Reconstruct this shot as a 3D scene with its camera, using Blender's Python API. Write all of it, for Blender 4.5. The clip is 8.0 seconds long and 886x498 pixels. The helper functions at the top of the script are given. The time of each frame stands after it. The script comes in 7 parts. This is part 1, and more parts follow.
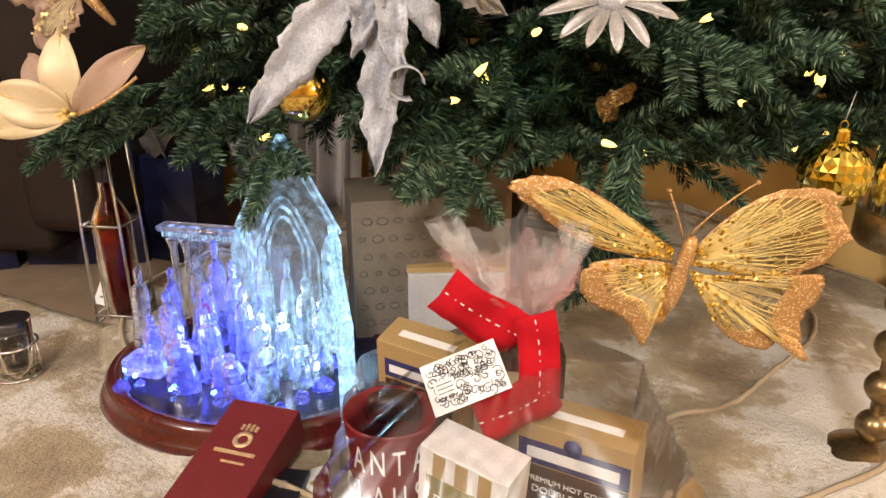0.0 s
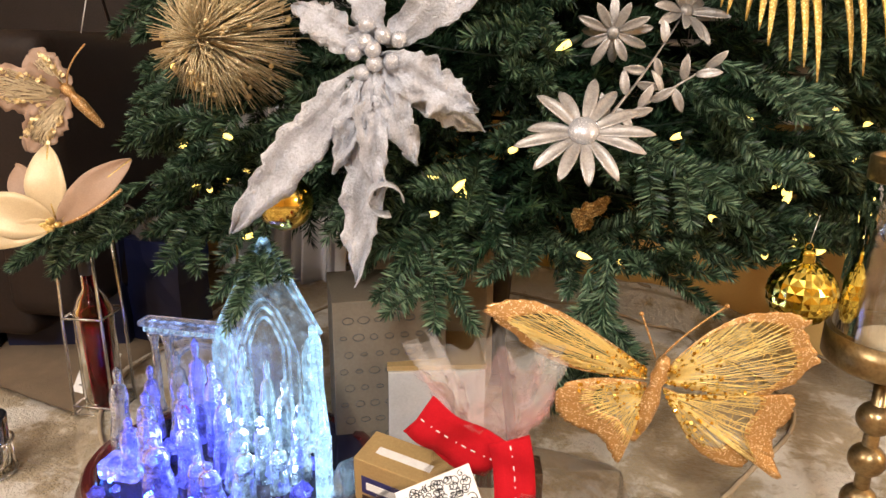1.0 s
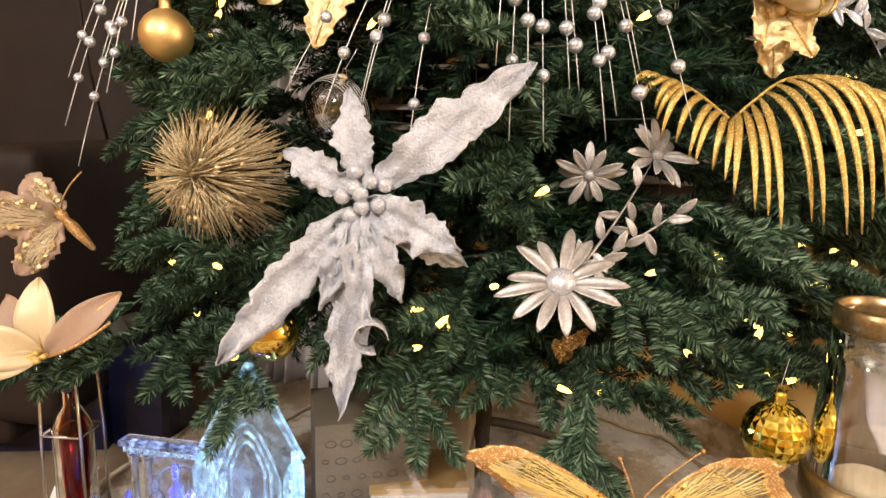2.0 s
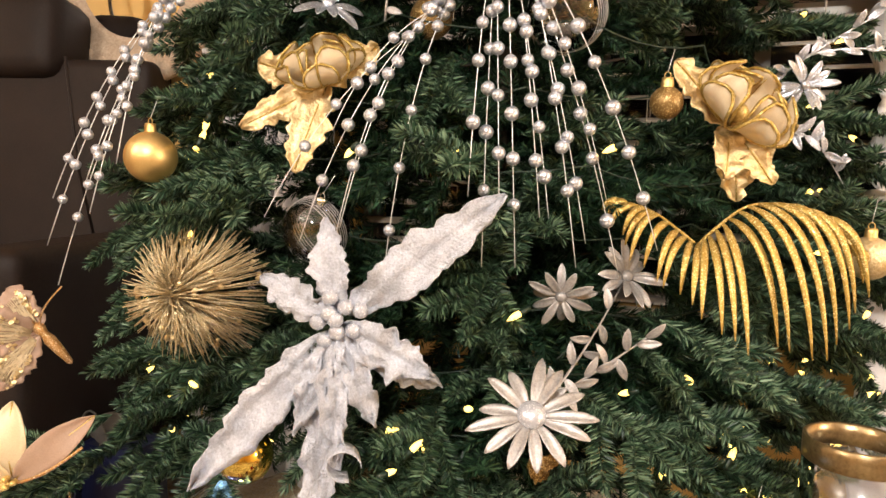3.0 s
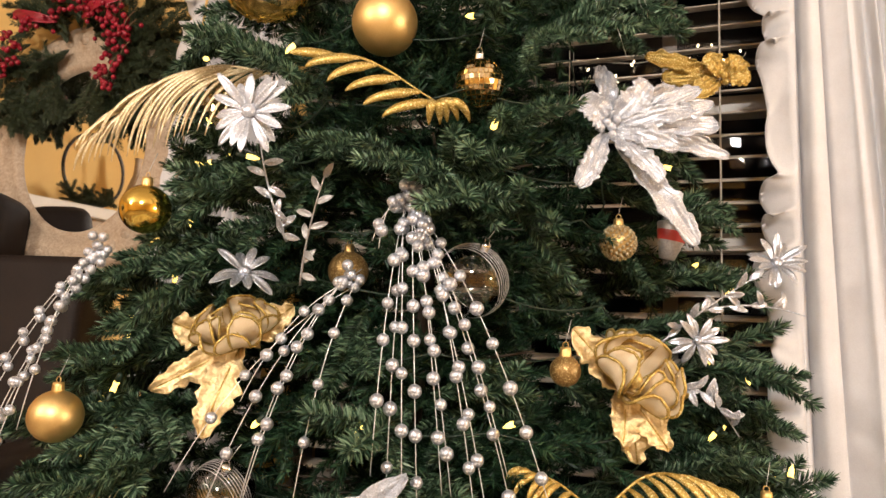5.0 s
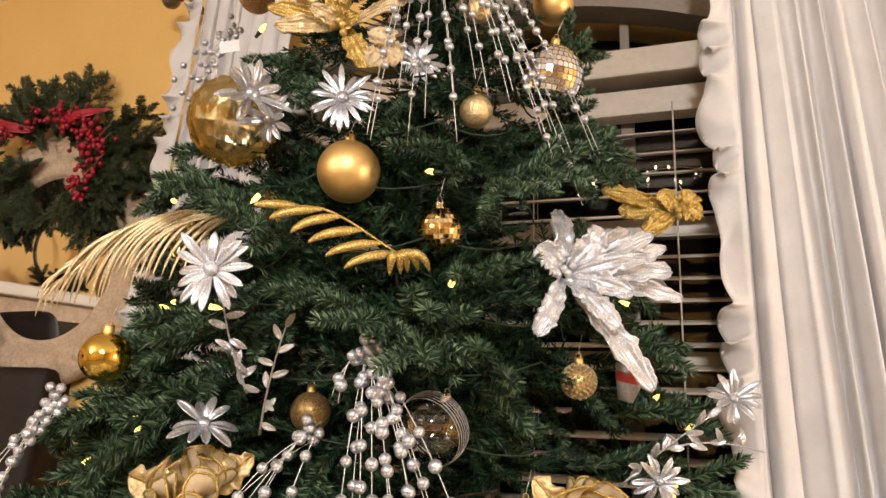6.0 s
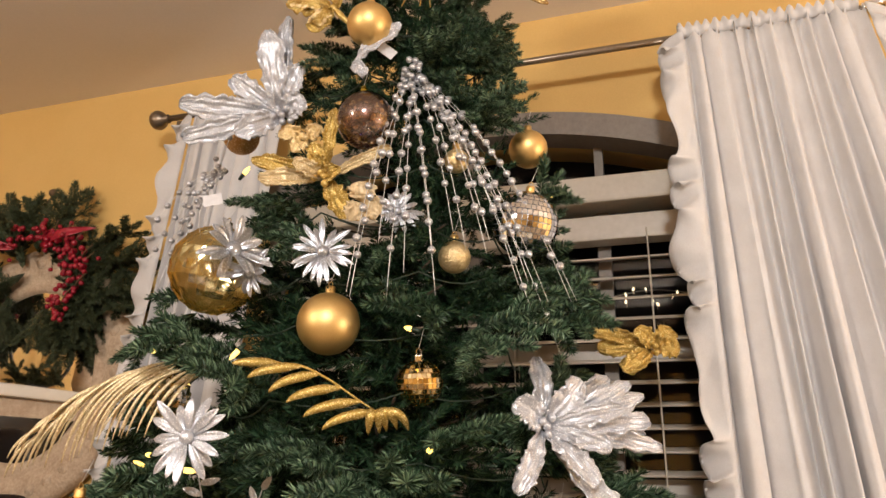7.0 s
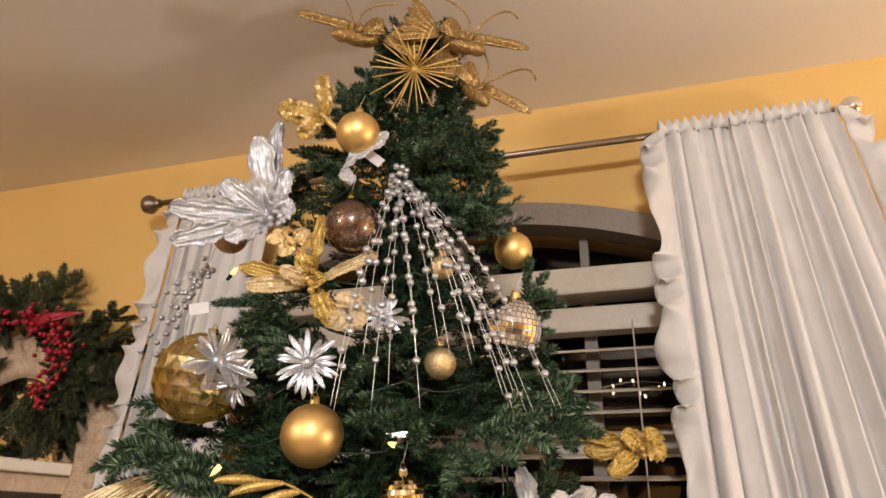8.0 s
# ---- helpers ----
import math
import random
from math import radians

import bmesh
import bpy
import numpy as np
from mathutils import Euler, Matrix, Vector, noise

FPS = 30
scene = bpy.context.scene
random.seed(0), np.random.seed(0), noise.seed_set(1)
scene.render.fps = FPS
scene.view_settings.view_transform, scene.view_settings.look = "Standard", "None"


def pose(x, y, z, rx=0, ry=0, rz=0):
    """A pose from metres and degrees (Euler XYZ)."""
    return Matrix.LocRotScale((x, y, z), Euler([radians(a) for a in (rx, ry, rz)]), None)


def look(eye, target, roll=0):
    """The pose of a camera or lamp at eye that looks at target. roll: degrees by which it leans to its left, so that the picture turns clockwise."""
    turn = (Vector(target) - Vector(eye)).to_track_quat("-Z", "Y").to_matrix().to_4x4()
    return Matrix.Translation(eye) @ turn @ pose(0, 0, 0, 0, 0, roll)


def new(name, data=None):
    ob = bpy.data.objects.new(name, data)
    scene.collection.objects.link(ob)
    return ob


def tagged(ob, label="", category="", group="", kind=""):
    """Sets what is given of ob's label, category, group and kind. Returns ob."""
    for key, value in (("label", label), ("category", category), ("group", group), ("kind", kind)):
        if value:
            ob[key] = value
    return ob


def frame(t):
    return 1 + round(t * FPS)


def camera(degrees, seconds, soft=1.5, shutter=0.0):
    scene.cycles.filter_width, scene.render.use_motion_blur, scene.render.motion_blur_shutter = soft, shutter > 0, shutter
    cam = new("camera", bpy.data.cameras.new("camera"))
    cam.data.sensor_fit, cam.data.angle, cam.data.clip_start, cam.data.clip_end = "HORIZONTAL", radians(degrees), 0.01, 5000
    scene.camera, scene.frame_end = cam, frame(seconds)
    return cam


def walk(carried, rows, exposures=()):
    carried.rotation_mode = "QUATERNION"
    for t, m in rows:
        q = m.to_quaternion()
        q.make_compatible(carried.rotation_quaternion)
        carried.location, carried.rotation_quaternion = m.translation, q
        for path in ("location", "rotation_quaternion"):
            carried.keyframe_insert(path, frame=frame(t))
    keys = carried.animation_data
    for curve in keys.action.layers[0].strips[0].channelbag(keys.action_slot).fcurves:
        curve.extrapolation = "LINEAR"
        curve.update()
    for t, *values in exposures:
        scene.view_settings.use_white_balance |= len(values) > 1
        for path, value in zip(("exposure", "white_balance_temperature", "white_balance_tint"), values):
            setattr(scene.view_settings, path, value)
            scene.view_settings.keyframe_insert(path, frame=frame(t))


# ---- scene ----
cam = camera(66.0, 8.0)
# seconds, eye x y z in metres, yaw, pitch and roll in degrees
PATH = [
    (0, 0.2033, -0.1649, 0.5658, 26.51, -20.27, 0.23),
    (0.5, 0.2089, -0.1520, 0.6080, 26.09, -18.48, 0.41),
    (1, 0.2081, -0.1482, 0.6470, 25.54, -16.43, 0.77),
    (1.5, 0.2095, -0.1485, 0.6920, 25.02, -13.90, 1.13),
    (1.7, 0.2093, -0.1521, 0.7102, 24.68, -12.51, 1.28),
    (2.8, 0.2226, -0.1477, 0.7963, 23.87, -6.69, 1.55),
    (3, 0.2286, -0.1477, 0.8152, 23.67, -5.50, 1.49),
    (3.5, 0.2466, -0.1508, 0.8628, 22.98, -2.25, 1.49),
    (4, 0.2628, -0.1505, 0.8976, 22.08, 0.69, 1.61),
    (4.5, 0.2823, -0.1515, 0.9524, 21.01, 3.33, 1.63),
    (4.7, 0.2867, -0.1516, 0.9699, 20.69, 4.34, 1.70),
    (5.8, 0.3236, -0.1695, 1.0906, 19.00, 10.14, 1.59),
    (6, 0.3295, -0.1781, 1.1153, 18.64, 11.43, 1.40),
    (6.5, 0.3384, -0.1935, 1.1765, 17.98, 14.33, 1.09),
    (7, 0.3505, -0.2168, 1.2341, 17.47, 17.54, 0.71),
    (7.5, 0.3596, -0.2357, 1.2799, 17.08, 20.06, 0.53),
    (8, 0.3718, -0.2539, 1.3167, 16.77, 22.09, 0.60),
]
walk(cam, [(t, pose(x, y, z, 0, 0, yaw) @ pose(0, 0, 0, 90 + pitch) @ pose(0, 0, 0, 0, 0, roll)) for t, x, y, z, yaw, pitch, roll in PATH],
     exposures=[(0, -0.08), (1.5, 0.02), (3, 0.20), (4.5, 0.05), (6, -0.17), (8, -0.42)])

# ---- world, lamps ----
world = bpy.data.worlds.new("night")
scene.world = world
world.use_nodes = True
world.node_tree.nodes["Background"].inputs[0].default_value = (0.01, 0.012, 0.02, 1)
world.node_tree.nodes["Background"].inputs[1].default_value = 0.3


def lamp(name, kind, where, power, colour, size=0.2, target=None):
    data = bpy.data.lights.new(name, kind)
    data.energy, data.color = power, colour
    if kind == "AREA":
        data.shape, data.size = "DISK", size
    else:
        data.shadow_soft_size = size
    ob = new(name, data)
    ob.matrix_world = look(where, target) if target else pose(*where)
    return ob


lamp("ceiling_lamp", "AREA", (0.8, -2.1, 2.36), 115, (1.0, 0.95, 0.90), 0.5, (0.1, 0.2, 0.4))
lamp("room_lamp", "POINT", (-1.5, -1.8, 1.95), 120, (1.0, 0.91, 0.81), 0.12)
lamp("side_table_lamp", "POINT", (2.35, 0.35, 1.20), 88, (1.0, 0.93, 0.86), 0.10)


# ---- materials ----
class Nodes:
    """A node tree with short calls."""

    def __init__(self, name):
        self.m = bpy.data.materials.new(name)
        self.m.use_nodes = True
        self.t = self.m.node_tree
        self.b = self.t.nodes["Principled BSDF"]

    def n(self, kind, **ins):
        node = self.t.nodes.new("ShaderNode" + kind)
        for key, value in ins.items():
            node.inputs[key.replace("_", " ")].default_value = value
        return node

    def l(self, a, b):
        self.t.links.new(a, b)

    def coords(self):
        return self.n("TexCoord").outputs["Object"]

    def noise(self, scale, detail=4.0, rough=0.6, vec=None):
        node = self.n("TexNoise", Scale=scale, Detail=detail, Roughness=rough)
        self.l(vec or self.coords(), node.inputs["Vector"])
        return node.outputs[0]

    def ramp(self, fac, *stops):
        node = self.n("ValToRGB")
        e = node.color_ramp.elements
        while len(e) < len(stops):
            e.new(0.5)
        for el, (at, col) in zip(e, stops):
            el.position, el.color = at, (*col, 1)
        self.l(fac, node.inputs[0])
        return node.outputs[0]

    def bump(self, height, strength, distance=0.002):
        node = self.n("Bump", Strength=strength, Distance=distance)
        self.l(height, node.inputs["Height"])
        self.l(node.outputs[0], self.b.inputs["Normal"])


def surface(name, dark, light, rough=0.6, metal=0.0, scale=12.0, fine=150.0, bump=0.3, depth=0.002, **more):
    """A plain surface: two colours mixed by coarse and fine noise, with a fine relief."""
    k = Nodes(name)
    vec = k.coords()
    a, b = k.noise(scale, vec=vec), k.noise(fine, 3.0, vec=vec)
    mix = k.n("Math")
    mix.operation = "MULTIPLY_ADD"
    mix.inputs[1].default_value = 0.5
    k.l(b, mix.inputs[0])
    half = k.n("Math")
    half.operation = "MULTIPLY"
    half.inputs[1].default_value = 0.5
    k.l(a, half.inputs[0])
    k.l(half.outputs[0], mix.inputs[2])
    k.l(k.ramp(mix.outputs[0], (0.32, dark), (0.68, light)), k.b.inputs["Base Color"])
    k.b.inputs["Roughness"].default_value = rough
    k.b.inputs["Metallic"].default_value = metal
    if bump:
        k.bump(mix.outputs[0], bump, depth)
    for key, value in more.items():
        k.b.inputs[key.replace("_", " ")].default_value = value
    return k.m


def glitter(name, base, spark, metal=0.7, rough=0.32, scale=700.0, strength=0.9):
    """Glued-on glitter: every grain a facet of its own slope and tint."""
    k = Nodes(name)
    v = k.n("TexVoronoi", Scale=scale)
    k.l(k.coords(), v.inputs["Vector"])
    sep = k.n("SeparateColor")
    k.l(v.outputs["Color"], sep.inputs[0])
    k.l(k.ramp(sep.outputs[0], (0.0, base), (0.75, base), (1.0, spark)), k.b.inputs["Base Color"])
    k.b.inputs["Metallic"].default_value = metal
    k.b.inputs["Roughness"].default_value = rough
    k.bump(sep.outputs[1], strength, 0.0015)
    return k.m


def clear(name, colour, rough=0.03, ior=1.45, **more):
    k = Nodes(name)
    k.b.inputs["Base Color"].default_value = (*colour, 1)
    k.b.inputs["Roughness"].default_value = rough
    k.b.inputs["Transmission Weight"].default_value = 1.0
    k.b.inputs["IOR"].default_value = ior
    for key, value in more.items():
        k.b.inputs[key.replace("_", " ")].default_value = value
    return k.m


def film(name, colour, opacity, rough=0.08, ior=1.5):
    """A thin clear foil: gloss over what is behind it."""
    k = Nodes(name)
    mix, tr = k.n("MixShader"), k.n("BsdfTransparent")
    tr.inputs[0].default_value = (0.96, 0.96, 0.97, 1)
    fac = k.n("Fresnel", IOR=ior)
    add = k.n("Math")
    add.operation = "ADD"
    add.inputs[1].default_value = opacity
    k.l(fac.outputs[0], add.inputs[0])
    k.l(add.outputs[0], mix.inputs[0])
    k.l(tr.outputs[0], mix.inputs[1])
    gl = k.n("BsdfGlossy", Roughness=rough)
    gl.inputs[0].default_value = (*colour, 1)
    k.l(gl.outputs[0], mix.inputs[2])
    k.l(mix.outputs[0], k.t.nodes["Material Output"].inputs[0])
    return k.m


def veil(name, colour, opacity, rough=0.3):
    """Crumpled clear foil that catches light all over."""
    k = Nodes(name)
    mix, tr = k.n("MixShader", Fac=opacity), k.n("BsdfTransparent")
    k.b.inputs["Base Color"].default_value = (*colour, 1)
    k.b.inputs["Roughness"].default_value = rough
    k.l(tr.outputs[0], mix.inputs[1])
    k.l(k.b.outputs[0], mix.inputs[2])
    k.l(mix.outputs[0], k.t.nodes["Material Output"].inputs[0])
    return k.m


def glow(name, colour, strength):
    k = Nodes(name)
    k.b.inputs["Base Color"].default_value = (*colour, 1)
    k.b.inputs["Emission Color"].default_value = (*colour, 1)
    k.b.inputs["Emission Strength"].default_value = strength
    return k.m


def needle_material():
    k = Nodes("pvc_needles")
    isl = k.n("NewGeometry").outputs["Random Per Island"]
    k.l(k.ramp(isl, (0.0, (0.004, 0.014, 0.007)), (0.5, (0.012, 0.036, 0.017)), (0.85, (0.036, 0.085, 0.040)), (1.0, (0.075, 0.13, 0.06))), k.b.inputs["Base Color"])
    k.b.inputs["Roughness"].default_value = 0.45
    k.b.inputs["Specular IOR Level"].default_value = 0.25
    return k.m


def fir_material():
    k = Nodes("moulded_fir_needles")
    isl = k.n("NewGeometry").outputs["Random Per Island"]
    near = k.ramp(isl, (0.0, (0.004, 0.013, 0.007)), (0.5, (0.030, 0.070, 0.036)), (1.0, (0.200, 0.300, 0.185)))
    tint = k.ramp(k.n("ObjectInfo").outputs["Random"], (0.0, (0.62, 0.66, 0.60)), (0.5, (0.95, 0.95, 0.92)), (1.0, (1.25, 1.18, 1.20)))
    mix = k.n("MixRGB", Fac=1.0)
    mix.blend_type = "MULTIPLY"
    k.l(near, mix.inputs[1])
    k.l(tint, mix.inputs[2])
    k.l(mix.outputs[0], k.b.inputs["Base Color"])
    k.b.inputs["Roughness"].default_value = 0.42
    k.b.inputs["Specular IOR Level"].default_value = 0.35
    return k.m


def fur_material():
    k = Nodes("plush_skirt")
    vec = k.coords()
    a = k.noise(4.5, 9, 0.72, vec)
    b = k.noise(110, 4, 0.75, vec)
    k.l(k.ramp(a, (0.38, (0.30, 0.195, 0.07)), (0.49, (0.50, 0.375, 0.19)), (0.545, (0.86, 0.79, 0.68))), k.b.inputs["Base Color"])
    k.b.inputs["Roughness"].default_value = 0.9
    k.b.inputs["Sheen Weight"].default_value = 0.5
    k.bump(b, 1.0, 0.02)
    return k.m


M = dict(
    wall=surface("ochre_paint", (0.66, 0.42, 0.135), (0.74, 0.49, 0.175), 0.7, scale=3, fine=260, bump=0.12),
    ceil=surface("ceiling_paint", (0.80, 0.74, 0.69), (0.86, 0.80, 0.75), 0.85, scale=2, fine=180, bump=0.15),
    white=surface("white_trim", (0.54, 0.49, 0.42), (0.62, 0.57, 0.50), 0.45, scale=5, fine=90, bump=0.05),
    slat=surface("blind_slat", (0.50, 0.45, 0.39), (0.60, 0.55, 0.49), 0.4, scale=8, fine=60, bump=0.05),
    frame=surface("window_frame", (0.20, 0.17, 0.15), (0.28, 0.245, 0.215), 0.5, scale=6, fine=80, bump=0.05),
    cloth=surface("sheer_cotton", (0.53, 0.515, 0.52), (0.65, 0.64, 0.65), 0.8, scale=14, fine=500, bump=0.25, Sheen_Weight=0.3),
    rod=surface("brushed_rod", (0.20, 0.16, 0.12), (0.30, 0.24, 0.18), 0.35, 0.8),
    floor=surface("carpet", (0.16, 0.11, 0.07), (0.26, 0.19, 0.12), 0.95, scale=20, fine=400, bump=0.8, depth=0.006),
    fur=fur_material(),
    needle=needle_material(),
    fir=fir_material(),
    bark=surface("brown_pole", (0.03, 0.02, 0.012), (0.07, 0.05, 0.03), 0.7),
    wire=surface("green_cord", (0.006, 0.016, 0.009), (0.012, 0.03, 0.016), 0.5, bump=0),
    silver=glitter("silver_glitter", (0.52, 0.54, 0.60), (0.97, 0.98, 1.0), 0.50, 0.36),
    silverleaf=surface("silver_frosted_fabric", (0.40, 0.41, 0.45), (0.84, 0.86, 0.94), 0.38, 0.25, scale=38, fine=330, bump=1.0, depth=0.010),
    steel=glitter("blue_silver_glitter", (0.45, 0.48, 0.54), (0.85, 0.9, 1.0), 0.8, 0.3),
    pewter=surface("pewter_petal", (0.24, 0.228, 0.22), (0.50, 0.48, 0.465), 0.40, 0.5, scale=60, fine=400, bump=0.5),
    gold=glitter("gold_glitter", (0.68, 0.47, 0.14), (1.0, 0.84, 0.45), 0.6, 0.42),
    pale=glitter("champagne_glitter", (0.62, 0.49, 0.28), (1.0, 0.90, 0.66), 0.55, 0.42),
    copper=glitter("copper_glitter", (0.50, 0.27, 0.09), (1.0, 0.78, 0.50), 0.5, 0.42),
    satin=surface("satin_gold", (0.76, 0.51, 0.19), (0.84, 0.60, 0.26), 0.46, 0.95, scale=20, fine=500, bump=0.06),
    shiny=surface("shiny_gold", (0.80, 0.56, 0.12), (0.86, 0.63, 0.17), 0.12, 1.0, scale=12, fine=300, bump=0.03),
    foil=surface("gold_foil", (0.60, 0.43, 0.18), (0.96, 0.80, 0.50), 0.40, 0.75, scale=50, fine=240, bump=1.0, depth=0.004),
    lemon=surface("lemon_mirror", (0.78, 0.62, 0.10), (0.86, 0.70, 0.16), 0.06, 1.0, bump=0.0),
    mirror=surface("mirror_tile", (0.80, 0.80, 0.82), (0.90, 0.90, 0.92), 0.05, 1.0, bump=0.0),
    bead=glitter("silver_bead", (0.47, 0.49, 0.55), (0.92, 0.94, 1.0), 0.72, 0.30, 420.0, 0.5),
    thread=surface("silver_thread", (0.6, 0.6, 0.6), (0.8, 0.8, 0.8), 0.4, 0.6, bump=0),
    organza=surface("cream_organza", (0.60, 0.46, 0.27), (0.76, 0.62, 0.40), 0.42, 0.1, scale=30, fine=600, bump=0.3, Transmission_Weight=0.15),
    dusty=surface("dusty_petal", (0.30, 0.19, 0.13), (0.40, 0.27, 0.19), 0.55, scale=30, fine=500, bump=0.3),
    glass=clear("clear_glass", (1, 1, 1)),
    bulb=glow("warm_bulb", (1.0, 0.70, 0.17), 3.0),
)


# ---- geometry helpers ----
def mesh_from(bm, name, mat, smooth=True):
    me = bpy.data.meshes.new(name)
    bm.to_mesh(me)
    bm.free()
    me.materials.append(mat)
    if smooth:
        me.polygons.foreach_set("use_smooth", [True] * len(me.polygons))
    return me


def part(name, bm, material, parent=None, label="", smooth=True, at=None):
    """Links a bmesh as one mesh object under a thing or a part."""
    ob = new(name, mesh_from(bm, name, material, smooth))
    if parent:
        ob.parent = parent
    if at is not None:
        ob.matrix_basis = at
    return tagged(ob, label)


def thing(name, m, label, category, group=""):
    ob = new(name)
    ob.empty_display_size = 0.02
    ob.matrix_basis = m
    return tagged(ob, label, category, group)


def solo(name, bm, material, label, category, kind="", at=None, smooth=True, group=""):
    return tagged(part(name, bm, material, None, label, smooth, at), label, category, group, kind)


def box(bm, x0, y0, z0, x1, y1, z1, bevel=0.0):
    vs = bmesh.ops.create_cube(bm, size=1, matrix=Matrix.LocRotScale(((x0 + x1) / 2, (y0 + y1) / 2, (z0 + z1) / 2), None, (x1 - x0, y1 - y0, z1 - z0)))["verts"]
    if bevel:
        es = list({e for v in vs for e in v.link_edges})
        bmesh.ops.bevel(bm, geom=es, offset=bevel, segments=2, profile=0.6, affect="EDGES")
    return bm


def boxed(*a, **k):
    return box(bmesh.new(), *a, **k)


def grid(bm, fn, nu, nv, closed=False):
    """A sheet from fn(u, v), both 0..1."""
    rows = [[bm.verts.new(fn(i / nu, j / nv)) for j in range(nv + 1)] for i in range(nu if closed else nu + 1)]
    n = len(rows)
    for i in range(nu):
        a, b = rows[i], rows[(i + 1) % n]
        for j in range(nv):
            bm.faces.new((a[j], b[j], b[j + 1], a[j + 1]))
    return bm


def lathe(bm, profile, seg=24, m=Matrix()):
    """Turns (radius, height) pairs round local z."""
    n = len(profile) - 1
    grid(bm, lambda u, v: m @ Vector((profile[round(v * n)][0] * math.cos(-u * math.tau), profile[round(v * n)][0] * math.sin(-u * math.tau), profile[round(v * n)][1])), seg, n, True)
    return bm


def tube(bm, pts, r, seg=6, taper=None):
    """A round rod along points; taper gives its end's radius."""
    pts = [Vector(p) for p in pts]
    rings = []
    for i, p in enumerate(pts):
        d = (pts[min(i + 1, len(pts) - 1)] - pts[max(i - 1, 0)]).normalized()
        a = d.orthogonal().normalized() if not rings else (last - d * last.dot(d)).normalized()
        last = a
        b = d.cross(a)
        rr = r if taper is None else r + (taper - r) * i / (len(pts) - 1)
        rings.append([bm.verts.new(p + (a * math.cos(k * math.tau / seg) + b * math.sin(k * math.tau / seg)) * rr) for k in range(seg)])
    for a, b in zip(rings, rings[1:]):
        for k in range(seg):
            bm.faces.new((a[k], a[(k + 1) % seg], b[(k + 1) % seg], b[k]))
    for ring, flip in ((rings[0], True), (rings[-1], False)):
        bm.faces.new(ring[::-1] if flip else ring)
    return bm


def ball(bm, r, m=Matrix(), u=20, v=12):
    bmesh.ops.create_uvsphere(bm, u_segments=u, v_segments=v, radius=r, matrix=m)
    return bm


def thick(bm, d):
    """Gives an open sheet a thickness d."""
    bm.normal_update()
    faces, edges = list(bm.faces), [e for e in bm.edges if e.is_boundary]
    twin = {v: bm.verts.new(v.co - v.normal * d) for v in list(bm.verts)}
    for f in faces:
        bm.faces.new([twin[v] for v in reversed(f.verts)])
    for e in edges:
        a, b = e.verts if e.link_loops[0].vert is e.verts[0] else (e.verts[1], e.verts[0])
        bm.faces.new((b, a, twin[a], twin[b]))
    return bm


def bezier(a, b, c, n=8):
    a, b, c = Vector(a), Vector(b), Vector(c)
    return [a * (1 - t) ** 2 + b * 2 * t * (1 - t) + c * t * t for t in (i / n for i in range(n + 1))]


def face(x, y, z, turn=22, tip=0, spin=0):
    """A frame at a place: x to the right, y up, z out of the tree towards the room. turn: its heading; tip: looks up."""
    return pose(x, y, z, 0, 0, turn) @ pose(0, 0, 0, 90 - tip) @ pose(0, 0, 0, 0, 0, spin)


# ---- room ----
WALL, CEIL = 1.42, 2.43
WIN_X0, WIN_X1, SILL, SPRING, ARCH = -0.72, 0.58, 0.55, 1.93, 2.085


def arch_z(x, top=ARCH, spring=SPRING):
    half, mid = (WIN_X1 - WIN_X0) / 2, (WIN_X0 + WIN_X1) / 2
    rise = top - spring
    rad = (half * half + rise * rise) / (2 * rise)
    return top - rad + math.sqrt(max(rad * rad - (x - mid) ** 2, 0))


bm = bmesh.new()
box(bm, -4, -4, -0.1, 3.2, WALL + 0.2, 0.0)
solo("floor", bm, M["floor"], "brown low pile carpet", "floor", "structure", smooth=False)
bm = bmesh.new()
box(bm, -4, -4, CEIL, 3.2, WALL + 0.2, CEIL + 0.1)
solo("ceiling", bm, M["ceil"], "plain off-white painted ceiling", "ceiling", "structure", smooth=False)
bm = bmesh.new()
box(bm, -4, WALL, 0, WIN_X0, WALL + 0.18, CEIL)
box(bm, WIN_X1, WALL, 0, 3.2, WALL + 0.18, CEIL)
box(bm, WIN_X0, WALL, 0, WIN_X1, WALL + 0.18, SILL)
steps = 28
for i in range(steps):
    xa, xb = WIN_X0 + (WIN_X1 - WIN_X0) * i / steps, WIN_X0 + (WIN_X1 - WIN_X0) * (i + 1) / steps
    za, zb = arch_z(xa), arch_z(xb)
    f = [bm.verts.new(p) for p in ((xa, WALL, za), (xb, WALL, zb), (xb, WALL, CEIL), (xa, WALL, CEIL))]
    g = [bm.verts.new((p.co.x, WALL + 0.18, p.co.z)) for p in f]
    bm.faces.new(f)
    bm.faces.new((f[1], f[0], g[0], g[1]))
solo("wall_north", bm, M["wall"], "ochre yellow painted wall with an arched window", "wall", "structure", smooth=False)
for name, b in (("wall_west", (-4.1, -4, 0, -4, WALL, CEIL)), ("wall_east", (3.2, -4, 0, 3.3, WALL, CEIL)), ("wall_south", (-4, -4.1, 0, 3.2, -4, CEIL))):
    solo(name, boxed(*b), M["wall"], "ochre yellow painted wall", "wall", "structure", smooth=False)
solo("backdrop", boxed(-3, WALL + 1.6, -1, 3, WALL + 1.62, 4), surface("night", (0.002, 0.002, 0.003), (0.006, 0.006, 0.008), 0.9), "dark night outside the window", "backdrop", "structure", smooth=False)

